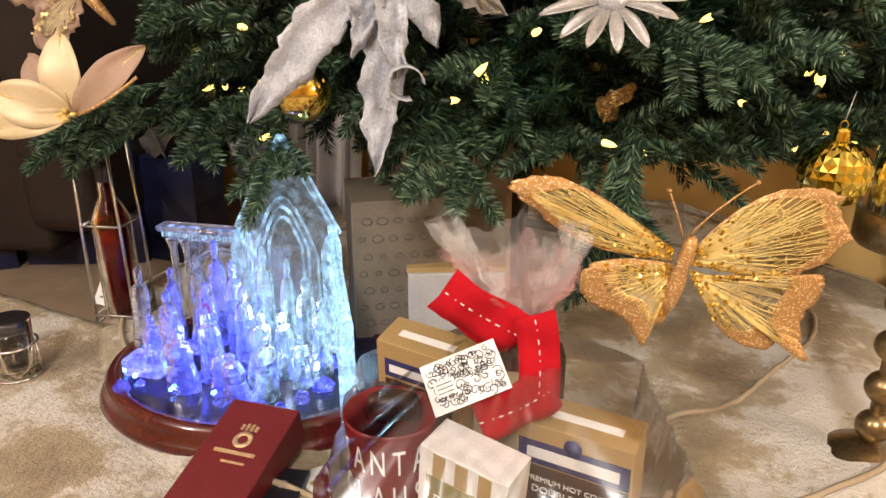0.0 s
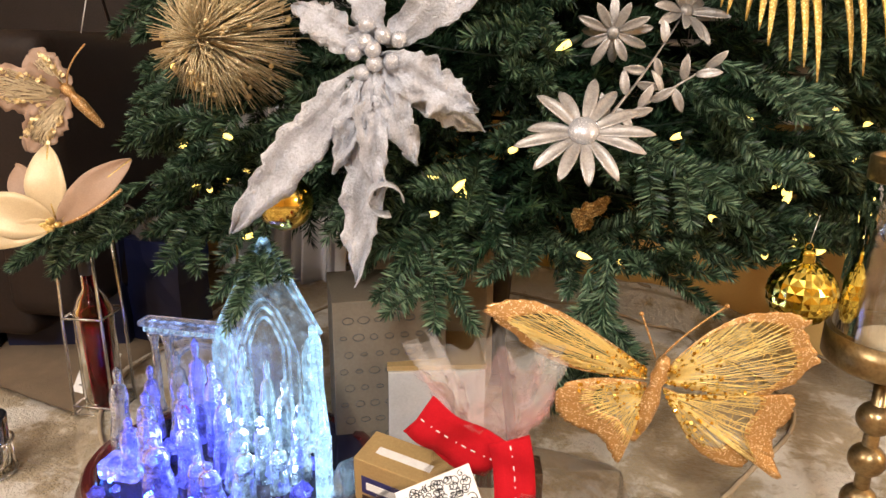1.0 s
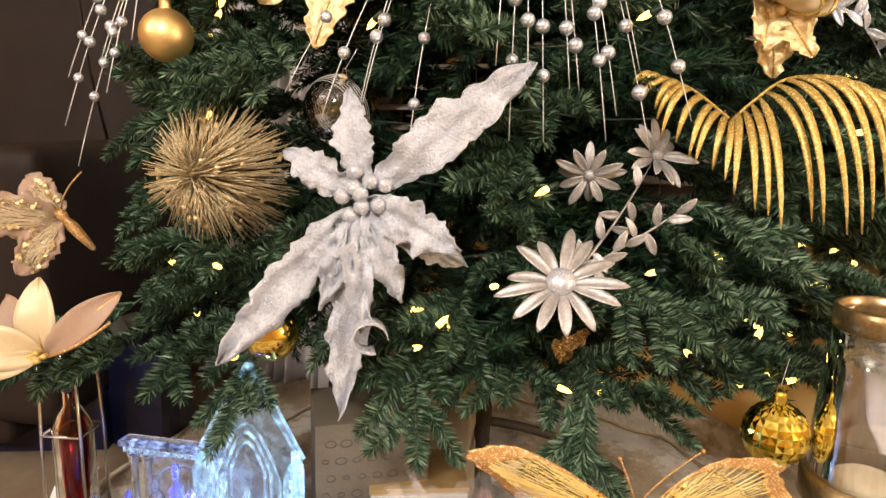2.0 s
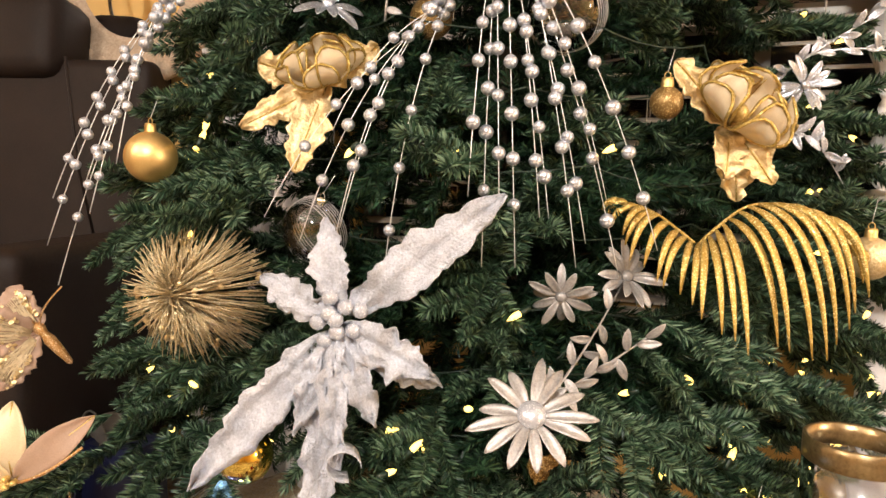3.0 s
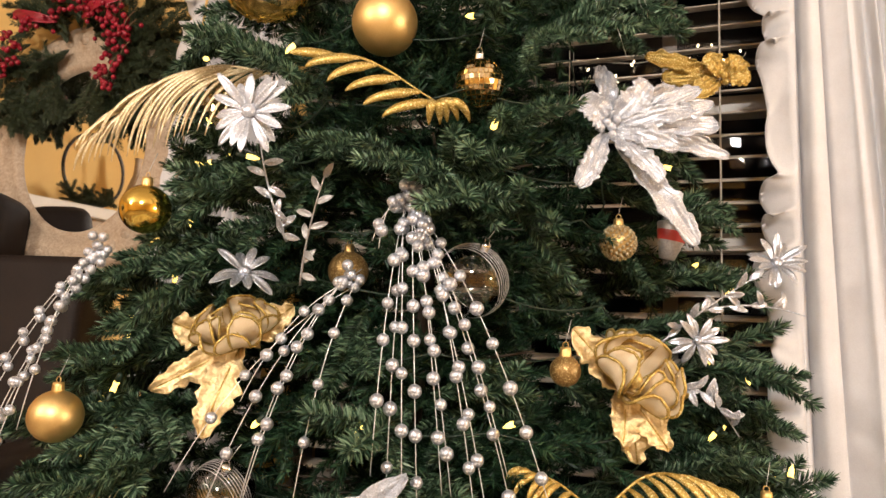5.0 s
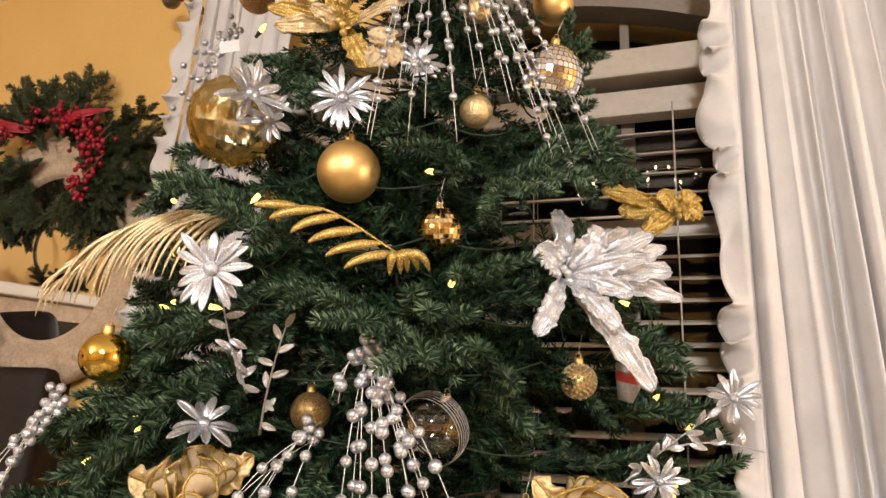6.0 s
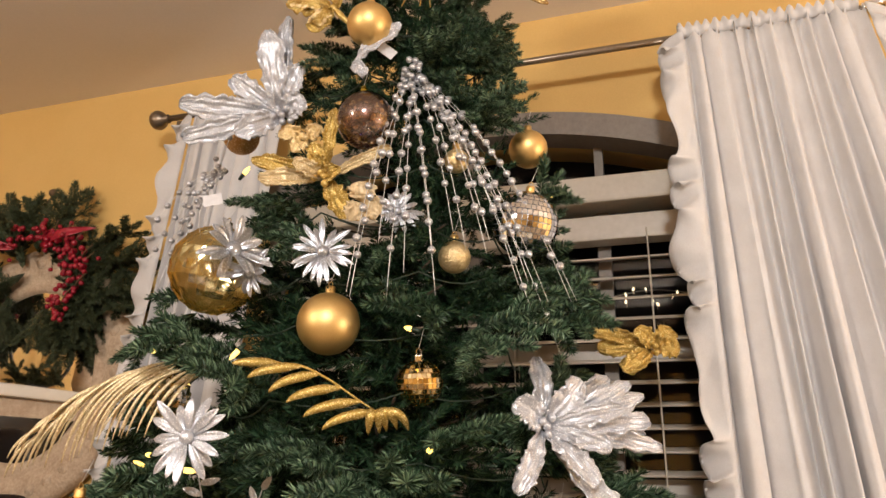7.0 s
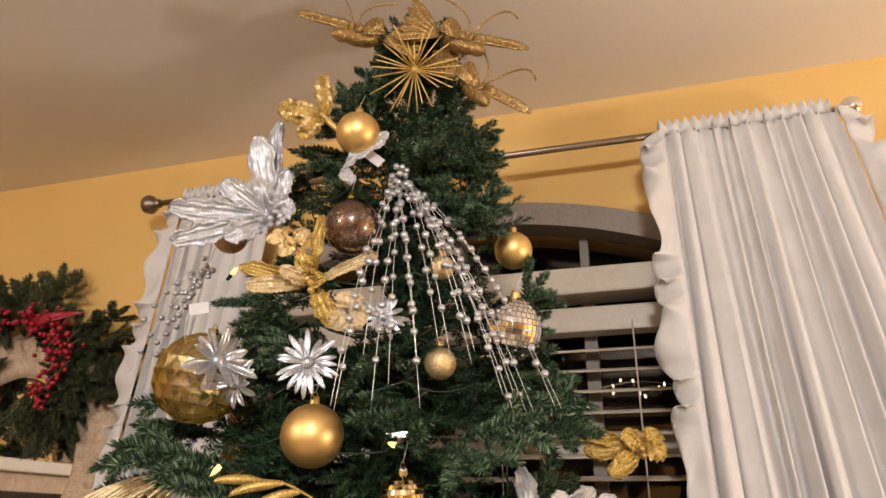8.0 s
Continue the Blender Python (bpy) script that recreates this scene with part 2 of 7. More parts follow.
window = tagged(new("window_1"), "arched window with a brown-grey frame and dark panes", "window", "", "structure")
GY = WALL + 0.07


def arch_band(bm, lo, hi, y0, y1, n=28):
    """A curved trim that follows the arch between two offsets."""
    mid, half = (WIN_X0 + WIN_X1) / 2, (WIN_X1 - WIN_X0) / 2

    def at(u, v):
        k = math.pi * 0.0 + u
        x = WIN_X0 + (WIN_X1 - WIN_X0) * k
        z = arch_z(x)
        nx, nz = (x - mid) * 0.55, 1.0
        ln = math.hypot(nx, nz)
        q = v * 4
        off, y = ((lo, y0), (lo, y1), (hi, y1), (hi, y0), (lo, y0))[round(q)]
        return (x + nx / ln * off, y, z + nz / ln * off)

    return grid(bm, at, n, 4)


part("arch_trim", arch_band(bmesh.new(), -0.012, 0.052, WALL - 0.025, WALL + 0.06), M["frame"], window, smooth=False)
bm = bmesh.new()
for x in (WIN_X0, WIN_X1):
    box(bm, x - 0.03, GY - 0.02, SILL, x + 0.03, GY + 0.04, SPRING + 0.02)
box(bm, WIN_X0, GY - 0.02, SILL - 0.02, WIN_X1, GY + 0.04, SILL + 0.05)
part("window_frame", bm, M["frame"], window, smooth=False)
part("transom", boxed(WIN_X0, WALL - 0.015, 1.862, WIN_X1, WALL + 0.09, 1.932, bevel=0.006), M["white"], window, "cream painted transom bar", False)
for x in (-0.10, 0.245):
    part("mullion", boxed(x - 0.011, GY - 0.02, 1.93, x + 0.011, GY + 0.03, arch_z(x)), M["frame"], window, smooth=False)
    part("mullion", boxed(x - 0.016, GY + 0.0, SILL, x + 0.016, GY + 0.04, 1.87), M["frame"], window, smooth=False)
for z in (1.50, 1.185):
    part("sash_rail", boxed(WIN_X0, GY - 0.005, z - 0.022, WIN_X1, GY + 0.04, z + 0.022), M["slat"], window, smooth=False)
for x0, x1 in ((WIN_X0, -0.11), (-0.09, 0.234), (0.256, WIN_X1)):
    part("pane", boxed(x0, GY + 0.045, SILL, x1, GY + 0.05, 2.2), clear("window_glass", (1, 1, 1), 0.01), window, smooth=False)
part("window_sill", boxed(WIN_X0 - 0.05, WALL - 0.05, SILL - 0.04, WIN_X1 + 0.05, WALL + 0.05, SILL, bevel=0.006), M["white"], window, smooth=False)

blind = thing("venetian_blind", pose(0, WALL + 0.035, 0), "white slatted venetian blind hanging half open in the window", "blind")
part("headrail", boxed(WIN_X0 + 0.01, -0.03, 1.768, WIN_X1 - 0.01, 0.03, 1.832, bevel=0.004), M["slat"], blind, smooth=False)
slat_bm = bmesh.new()
grid(slat_bm, lambda u, v: (WIN_X0 + 0.015 + u * (WIN_X1 - WIN_X0 - 0.03), (v - 0.5) * 0.052, 0.004 * (1 - (2 * v - 1) ** 2) + (v - 0.5) * 0.012), 1, 6)
thick(slat_bm, 0.003)
slat_me = mesh_from(slat_bm, "slat", M["slat"])
SLATS = 24
for i in range(SLATS):
    ob = new("slat", slat_me)
    ob.parent, ob.matrix_basis = blind, pose(0, 0, 1.726 - i * 0.0505)
for x in (-0.45, 0.02):
    for y in (-0.027, 0.027):
        part("ladder_cord", tube(bmesh.new(), [(x, y, 1.77), (x, y, 1.726 - SLATS * 0.0505)], 0.0012, 4), M["white"], blind)
part("pull_cord", tube(bmesh.new(), [(0.352, -0.034, 1.79), (0.352, -0.036, 1.2), (0.352, -0.034, 0.62)], 0.0022, 5), M["white"], blind)
part("bottom_rail", boxed(WIN_X0 + 0.015, -0.026, 0.50, WIN_X1 - 0.015, 0.026, 0.512), M["slat"], blind, smooth=False)

# Glowing beads on an added cord imitate bulbs reflected in the pane.
M["fairy"] = glow("reflected_bulb_glow", (1.0, 0.80, 0.52), 4.0)
lights = thing("pane_reflection_lights", pose(0, WALL + 0.09, 0), "small glowing beads standing in for bulbs reflected in the window pane", "string light")
rng = random.Random(5)
pts = [(x, 0.0, 1.655 - 0.025 * math.sin(9 * x) ** 2) for x in [0.02 + 0.05 * i for i in range(10)]]
part("cord", tube(bmesh.new(), pts, 0.0012, 4), M["white"], lights)
for x, _, z in pts:
    for k in range(2):
        m = pose(x + rng.uniform(-0.02, 0.02), 0.004, z + rng.uniform(-0.045, 0.01), 0, rng.uniform(-40, 40), 0) @ Matrix.Diagonal((0.6, 0.6, 1.3, 1))
        part("bulb", ball(bmesh.new(), 0.004, m, 8, 6), M["fairy"], lights)

# curtain rod
rod = thing("curtain_rod", pose(0, 1.30, 2.222), "thin bronze curtain rod with ball finials above the window", "curtain rod")
part("pole", tube(bmesh.new(), [(-1.0, 0, 0), (0.85, 0, 0)], 0.009, 10), M["rod"], rod)
for s, x in ((-1, -1.0), (1, 0.85)):
    part("finial", lathe(bmesh.new(), [(0, 0), (0.014, 0.002), (0.012, 0.012), (0.024, 0.022), (0.030, 0.036), (0.026, 0.052), (0.012, 0.062), (0, 0.064)], 16, pose(x, 0, 0, 0, 90 * s)), M["rod"] if s < 0 else M["mirror"], rod)
    part("bracket", boxed(x - s * 0.035 - 0.006, 0, -0.03, x - s * 0.035 + 0.006, WALL - 1.30, -0.012), M["rod"], rod, smooth=False)


def curtain(name, x0, x1, x0b, x1b, ztop, zbot, folds, y, seed, label, ruffles):
    c = thing(name, pose(0, y, 0), label, "curtain")
    r = random.Random(seed)
    ph = [r.uniform(0, math.tau) for _ in range(6)]

    def at(u, v):
        z = ztop + (zbot - ztop) * v
        uu = u + 0.012 * math.sin(5 * v + ph[0])
        amp = 0.010 + 0.026 * min(1, v * 2.5)
        drift = 0.9 * noise.noise((uu * 4.0, 0.7 * v, seed)) + 0.35 * noise.noise((uu * 9.0, 1.6 * v, seed + 9))
        fp = (uu * folds + drift) * math.tau + ph[1]
        w = (0.75 + 0.5 * noise.noise((uu * 6, 0.5 * v, seed + 3))) * (math.sin(fp) + 0.22 * math.sin(2 * fp + ph[3] + v)) + 0.5 * noise.noise((uu * 14, 1.2 * v, seed + 5)) * min(1, 3 * v)
        x = (x0 + (x1 - x0) * uu) * (1 - v) + (x0b + (x1b - x0b) * uu) * v
        return (x + 0.006 * math.cos(uu * folds * math.tau), amp * w - 0.006, z + (0.012 * math.sin(u * folds * 2 * math.tau) if v == 0 else 0))

    part("cloth_panel", thick(grid(bmesh.new(), at, 150, 40), 0.0015), M["cloth"], c)
    for side in ruffles:
        def ruff(u, v, side=side):
            p = Vector(at(side, u))
            out = (-1 if side == 0 else 1)
            k = u * 17 + 1.6 * noise.noise((u * 11, side * 5, 0)) + 0.30 * v
            wig = math.sin(k * math.tau)
            wid = 0.064 + 0.012 * math.sin(k * math.tau + 0.9) + 0.030 * noise.noise((u * 23, side * 5, 1.0))
            return (p.x + out * wid * v * (1 - 0.12 * v), p.y - 0.010 + 0.026 * wig * v + 0.006 * math.sin(k * 3.1 * math.tau) * v, p.z - 0.030 * v + 0.016 * v * math.cos(k * math.tau))
        part("ruffle", thick(grid(bmesh.new(), ruff, 420, 6), 0.0015), M["cloth"], c)
    part("heading", thick(grid(bmesh.new(), lambda u, v: (x0 + (x1 - x0) * u, (0.012 + 0.004 * math.sin(u * 90)) * math.cos(v * math.tau), ztop + 0.012 + 0.016 * math.sin(v * math.tau) + 0.008 * math.sin(u * 120) * (v < 0.5)), 120, 10), 0.0012), M["cloth"], c)
    return c


curtain("curtain", 0.46, 0.84, 0.50, 1.12, 2.215, 0.03, 10, 1.285, 3, "white ruffled sheer curtain gathered on the rod", (0, 1))
curtain("curtain", -0.90, -0.60, -1.10, -0.75, 2.215, 0.03, 7, 1.285, 8, "white ruffled sheer curtain half hidden behind the tree", (0,))

# ---- the tree ----
AXIS0, AXIS1 = Vector((-0.24, 1.02, 0.06)), Vector((-0.025, 0.88, 2.30))
TURN = 18


def axis(z):
    return AXIS0.lerp(AXIS1, (z - AXIS0.z) / (AXIS1.z - AXIS0.z))


def side_radius(z):
    """Half the width of the crown at a height."""
    pts = ((0.28, 0.56), (0.45, 0.66), (0.75, 0.655), (1.1, 0.535), (1.5, 0.385), (1.8, 0.265), (2.05, 0.165), (2.2, 0.09), (2.32, 0.03))
    for (a, ra), (b, rb) in zip(pts, pts[1:]):
        if z <= b:
            return ra + (rb - ra) * max(0, (z - a) / (b - a))
    return 0.03


def crown(z, ang):
    """A point on the crown: ang 0 is out to the room, 90 to the right."""
    a = math.radians(ang)
    r = side_radius(z) * (1 + 0.28 * max(0, -math.sin(a)) * min(1, max(0, (z - 1.3) / 0.3)))
    x, y = r * math.sin(a), -r * 0.64 * math.cos(a)
    t = math.radians(TURN)
    c = axis(z)
    return Vector((c.x + x * math.cos(t) - y * math.sin(t), min(c.y + x * math.sin(t) + y * math.cos(t), 1.36), z))


def sprig(seed, length, twigs, dense, long_=1.0, wide=1.0):
    """Vertices and triangles of one needled branch tip along local y."""
    r = np.random.RandomState(seed)
    V, F = [], []

    def twig(p0, d, ln, droop):
        n = int(ln * dense)
        d = d / np.linalg.norm(d)
        up = np.array([0, 0, 1.0])
        side = np.cross(d, up)
        side /= np.linalg.norm(side) + 1e-9
        nrm = np.cross(side, d)
        t = (np.arange(n) + r.rand(n)) / n
        pos = p0 + d * (t * ln)[:, None] + np.outer(-droop * t * t, up)
        a = r.rand(n) * math.tau
        rad = np.cos(a)[:, None] * side * 1.15 + np.sin(a)[:, None] * nrm * 0.8
        nl = (0.017 + 0.009 * r.rand(n)) * (1 - 0.35 * t) * long_
        tip = pos + (rad * 0.8 + d * (0.55 + 0.5 * t)[:, None]) * nl[:, None]
        w = np.cross(tip - pos, r.randn(n, 3))
        w = w / (np.linalg.norm(w, axis=1)[:, None] + 1e-9) * 0.0013 * wide
        base = len(V) and sum(len(v) for v in V)
        mid = pos + (tip - pos) * 0.45
        vs = np.stack([pos, mid + w, tip, mid - w], 1).reshape(-1, 3)
        k = base + 4 * np.arange(n)[:, None]
        V.append(vs)
        F.append(np.concatenate([k + [0, 1, 2], k + [0, 2, 3]], 0))
        # the twig's own stem
        base = sum(len(v) for v in V)
        e = p0 + d * ln - up * droop
        V.append(np.array([p0 - side * 0.0015, p0 + side * 0.0015, e, p0 + nrm * 0.0015]))
        F.append(base + np.array([[0, 1, 2], [1, 3, 2], [3, 0, 2]]))

    twig(np.zeros(3), np.array([0, 1.0, 0]), length, 0.012)
    for i in range(twigs):
        f = 0.12 + 0.7 * (i + r.rand() * 0.6) / twigs
        s = 1 if i % 2 else -1
        d = np.array([s * (0.75 + 0.3 * r.rand()), 0.8, 0.35 * r.randn()])
        twig(np.array([0, f * length, -0.012 * f * f]), d, length * (0.62 - 0.35 * f) * (0.8 + 0.5 * r.rand()), 0.008)
    return np.concatenate(V), np.concatenate(F)


SPRIGS = [sprig(11 + i, ln, tw, 1150) for i, (ln, tw) in enumerate(((0.17, 5), (0.20, 7), (0.14, 4), (0.22, 6), (0.12, 4)))]


def fir_spray(seed, length, tips):
    """A moulded fir branch along local y: a stem and side tips, each a round brush of short needles."""
    r = np.random.RandomState(seed)
    V, F = [], []
    up = np.array([0, 0, 1.0])

    def brush(p0, d, ln, rad, droop):
        n = int(ln * 3900)
        d = d / np.linalg.norm(d)
        side = np.cross(d, up)
        side /= np.linalg.norm(side)
        nrm = np.cross(side, d)
        t = (np.arange(n) + r.rand(n)) / n
        pos = p0 + d * (t * ln)[:, None] - np.outer(droop * t * t, up)
        a = r.rand(n) * math.tau
        env = np.minimum(1, 0.45 + t * 3) * np.where(t > 0.86, np.maximum(0.25, 1 - ((t - 0.86) / 0.14) ** 2 * 0.75), 1)
        radial = np.cos(a)[:, None] * side * 1.15 + np.sin(a)[:, None] * nrm * 0.80
        ln_ = rad * (0.8 + 0.4 * r.rand(n))
        tip = pos + radial * (env * ln_)[:, None] + d * (ln_ * (0.60 + 0.5 * (1 - env)))[:, None]
        w = np.cross(tip - pos, r.randn(n, 3))
        w = w / (np.linalg.norm(w, axis=1)[:, None] + 1e-9) * 0.00135
        base = sum(len(v) for v in V)
        mid = pos + (tip - pos) * 0.5
        k = base + 4 * np.arange(n)[:, None]
        V.append(np.stack([pos, mid + w, tip, mid - w], 1).reshape(-1, 3))
        F.append(np.concatenate([k + [0, 1, 2], k + [0, 2, 3]], 0))
        base = sum(len(v) for v in V)
        e = p0 + d * ln - up * droop
        V.append(np.array([p0 - side * 0.002, p0 + side * 0.002, e, p0 + nrm * 0.002]))
        F.append(base + np.array([[0, 1, 2], [1, 3, 2], [3, 0, 2]]))

    brush(np.zeros(3), np.array([0.03 * r.randn(), 1.0, 0.03 * r.randn()]), length, 0.0175, 0.018)
    for i in range(tips):
        f = 0.22 + 0.5 * (i + 0.5 * r.rand()) / max(tips, 1)
        s = 1 if (i + seed) % 2 else -1
        d = np.array([s * (0.62 + 0.25 * r.rand()), 0.8, 0.22 * r.randn() - 0.05])
        brush(np.array([0, f * length, -0.016 * f * f]), d, length * (0.66 - 0.40 * f) * (0.9 + 0.35 * r.rand()), 0.0165, 0.010)
    return np.concatenate(V), np.concatenate(F)


FIRS = [fir_spray(41 + i, ln, tw) for i, (ln, tw) in enumerate(((0.17, 3), (0.18, 4), (0.15, 3), (0.18, 3), (0.14, 2), (0.16, 4)))]


def tri_mesh(name, V, F, mat):
    me = bpy.data.meshes.new(name)
    me.vertices.add(len(V))
    me.vertices.foreach_set("co", np.asarray(V, np.float32).ravel())
    me.loops.add(len(F) * 3)
    me.loops.foreach_set("vertex_index", np.asarray(F, np.int32).ravel())
    me.polygons.add(len(F))
    me.polygons.foreach_set("loop_start", np.arange(0, len(F) * 3, 3, dtype=np.int32))
    me.update()
    me.materials.append(mat)
    return me


tree = thing("christmas_tree", pose(0, 0, 0), "green artificial Christmas tree with dense needled branches and warm lights", "christmas tree")
part("trunk", tube(bmesh.new(), [AXIS0 - Vector((0, 0, 0.03)), axis(1.1), axis(2.25)], 0.022, 10, 0.006), M["bark"], tree)
bm = bmesh.new()
for k in range(4):
    a = k * math.pi / 2 + 0.5
    tube(bm, bezier((AXIS0.x, AXIS0.y, 0.16), (AXIS0.x + 0.18 * math.cos(a), AXIS0.y + 0.18 * math.sin(a), 0.14), (AXIS0.x + 0.30 * math.cos(a), AXIS0.y + 0.30 * math.sin(a), 0.035)), 0.010, 6)
part("stand", bm, M["bark"], tree)


# ---- ornaments ----
M["bronze"] = glitter("bronze_glitter", (0.30, 0.18, 0.06), (0.85, 0.62, 0.28), 0.6, 0.42)
M["palmgold"] = glitter("palm_gold_glitter", (0.46, 0.31, 0.075), (0.98, 0.80, 0.40), 0.65, 0.45)
M["netgold"] = surface("gold_net", (0.80, 0.58, 0.18), (0.98, 0.80, 0.36), 0.35, 0.5, scale=60, fine=500, bump=0.3)
def leaf(bm, base, tip, width, peak=0.4, bulge=0.0, fold=0.15, ruffle=0.0, waves=5, notch=0.0, seed=0, nu=14, nv=6, sharp=0.75, ribs=0.0):
    """A petal or leaf from base to tip in the x, y plane of a frame; bulge lifts its middle, fold keels it, ruffle and notch wave its edge."""
    r = random.Random(seed)
    ph, ph2 = r.uniform(0, 6), r.uniform(0, 6)
    a, b = Vector(base), Vector(tip)
    d = b - a
    side = Vector((-d.y, d.x, 0)).normalized() if abs(d.x) + abs(d.y) > 1e-6 else Vector((1, 0, 0))
    out = side.cross(d).normalized() * -1
    if out.z < 0:
        out = -out
    p, q = sharp * peak / (1 - peak) if peak < 0.5 else sharp, sharp if peak < 0.5 else sharp * (1 - peak) / peak
    top = peak ** p * (1 - peak) ** q

    def at(u, v):
        s = 2 * v - 1
        uu = min(max(u, 0.004), 0.996)
        w = width * (uu ** p * (1 - uu) ** q / top)
        w *= 1 + 1.9 * notch * (noise.noise((u * waves * 1.7 + ph * 9, 2.0 if s > 0 else -2.0, ph2)) + 0.5 * noise.noise((u * waves * 4.5 + ph * 5, 3.0 if s > 0 else -3.0, ph2)))
        h = bulge * math.sin(math.pi * u) + fold * abs(s) * w + 1.7 * ruffle * noise.noise((u * waves * 1.1 + ph * 3, 1.3 * s, ph2 * 2)) * (0.3 + abs(s))
        h += ruffle * 0.22 * math.sin(s * 9 + 2.0 * math.sin(u * 5 + ph)) * math.sin(math.pi * u)
        h += ribs * math.cos(s * 15.7) * min(1, 4 * u)
        return a + d * u + side * (s * w) + out * h

    return grid(bm, at, nu, nv)


def leaves(specs, d=0.0012, **k):
    bm = bmesh.new()
    for i, s in enumerate(specs):
        leaf(bm, *s, seed=i * 7 + 1, **k)
    return thick(bm, d)


def single_leaf(*a, d=0.0012, **k):
    return thick(leaf(bmesh.new(), *a, **k), d)


def cap(parent, r, mat, loop=True):
    """A ball's metal cap with its wire loop."""
    c = part("cap", lathe(bmesh.new(), [(0.0, r + 0.011), (0.0075, r + 0.011), (0.008, r + 0.006), (0.0085, r - 0.003)], 14), mat, parent)
    if loop:
        part("hook", tube(bmesh.new(), [(0.004 * math.cos(a), 0, r + 0.014 + 0.005 * math.sin(a)) for a in [i * math.tau / 10 for i in range(11)]], 0.0007, 4), mat, c)
        part("thread", tube(bmesh.new(), [(0, 0, r + 0.018), (0.006, 0.01, r + 0.05)], 0.0005, 4), M["thread"], c)


def bauble(name, where, r, mat, label, capmat=None, tilt=(0, 0), group="", flat=False, seg=(40, 24)):
    b = thing(name, pose(*where, tilt[0], tilt[1], 0), label, "bauble", group)
    part("ball", ball(bmesh.new(), r, Matrix(), *seg), mat, b, smooth=not flat)
    cap(b, r, capmat or M["satin"])
    return b


def faceted(bm, r, rows, cols, raise_=0.12):
    """A ball cut into diamonds, each a low pyramid."""
    def pt(i, j, k=1.0):
        th = math.pi * i / rows
        ph = math.tau * (j + 0.5 * (i % 2)) / cols
        return Vector((math.sin(th) * math.cos(ph), math.sin(th) * math.sin(ph), math.cos(th))) * r * k
    for i in range(1, rows):
        for j in range(cols):
            j2 = j + (i % 2)
            q = [pt(i - 1, j2), pt(i, j), pt(i + 1, j2), pt(i, j + 1)]
            c = sum(q, Vector()) / 4
            c = c.normalized() * r * (1 + raise_ * 0.4)
            vs = [bm.verts.new(v) for v in q]
            cv = bm.verts.new(c)
            for a in range(4):
                bm.faces.new((vs[a], vs[(a + 1) % 4], cv))
    bmesh.ops.remove_doubles(bm, verts=bm.verts, dist=1e-5)
    bmesh.ops.recalc_face_normals(bm, faces=bm.faces)
    return bm


def tiled(bm, r, rows, cols, gap=0.12):
    """A ball set with small square mirror tiles."""
    for i in range(1, rows - 1):
        t0, t1 = math.pi * (i + gap / 2) / rows, math.pi * (i + 1 - gap / 2) / rows
        n = max(4, int(cols * math.sin((t0 + t1) / 2)))
        for j in range(n):
            p0, p1 = math.tau * (j + gap / 2) / n, math.tau * (j + 1 - gap / 2) / n
            q = [Vector((math.sin(t) * math.cos(p), math.sin(t) * math.sin(p), math.cos(t))) * r for t, p in ((t0, p0), (t1, p0), (t1, p1), (t0, p1))]
            c = sum(q, Vector()).normalized()
            up = [bm.verts.new(v + c * 0.0012) for v in q]
            lo = [bm.verts.new(v * 0.985) for v in q]
            bm.faces.new(up)
            for k in range(4):
                bm.faces.new((lo[k], lo[(k + 1) % 4], up[(k + 1) % 4], up[k]))
    return bm


# silver poinsettia with long frosted petals
poin = thing("poinsettia", face(-0.232, 0.578, 0.639, 24, -2), "large frosted silver fabric poinsettia with beaded centre on the tree", "ornament flower")
for i, (tx, ty, tz, w, rf) in enumerate((
        (0.205, 0.166, 0.01, 0.030, 0.008), (-0.017, 0.130, -0.01, 0.022, 0.006), (-0.098, 0.055, -0.01, 0.022, 0.006),
        (-0.185, -0.222, 0.02, 0.028, 0.008), (-0.027, -0.282, 0.025, 0.026, 0.010), (0.135, -0.096, -0.03, 0.022, 0.010),
        (0.125, -0.062, 0.02, 0.028, 0.009), (0.052, -0.128, 0.03, 0.020, 0.009), (0.004, -0.165, 0.045, 0.018, 0.010), (-0.050, -0.140, 0.03, 0.018, 0.009))):
    part("petal", single_leaf((tx * 0.06, ty * 0.06, 0.004), (tx, ty, tz), w, 0.45, 0.012, 0.26, rf * 1.5, 6, 0.22, seed=i + 3, nu=34, nv=12, d=0.0015, sharp=0.8), M["silverleaf"], poin)
part("curled_petal", thick(grid(bmesh.new(), lambda u, v: (0.012 + 0.022 * math.cos(u * 5) + 0.006 * v, -0.165 + 0.020 * math.sin(u * 5), 0.05 + 0.03 * v - 0.015), 14, 3), 0.0015), M["silverleaf"], poin)
for i in range(9):
    a = i * 2.4
    q = 0.006 * math.sqrt(i) * 1.9
    part("berry", ball(bmesh.new(), 0.0105, pose(q * math.cos(a), q * math.sin(a) + 0.006, 0.022 - q * 0.2), 10, 7), M["silver"], poin, smooth=False)


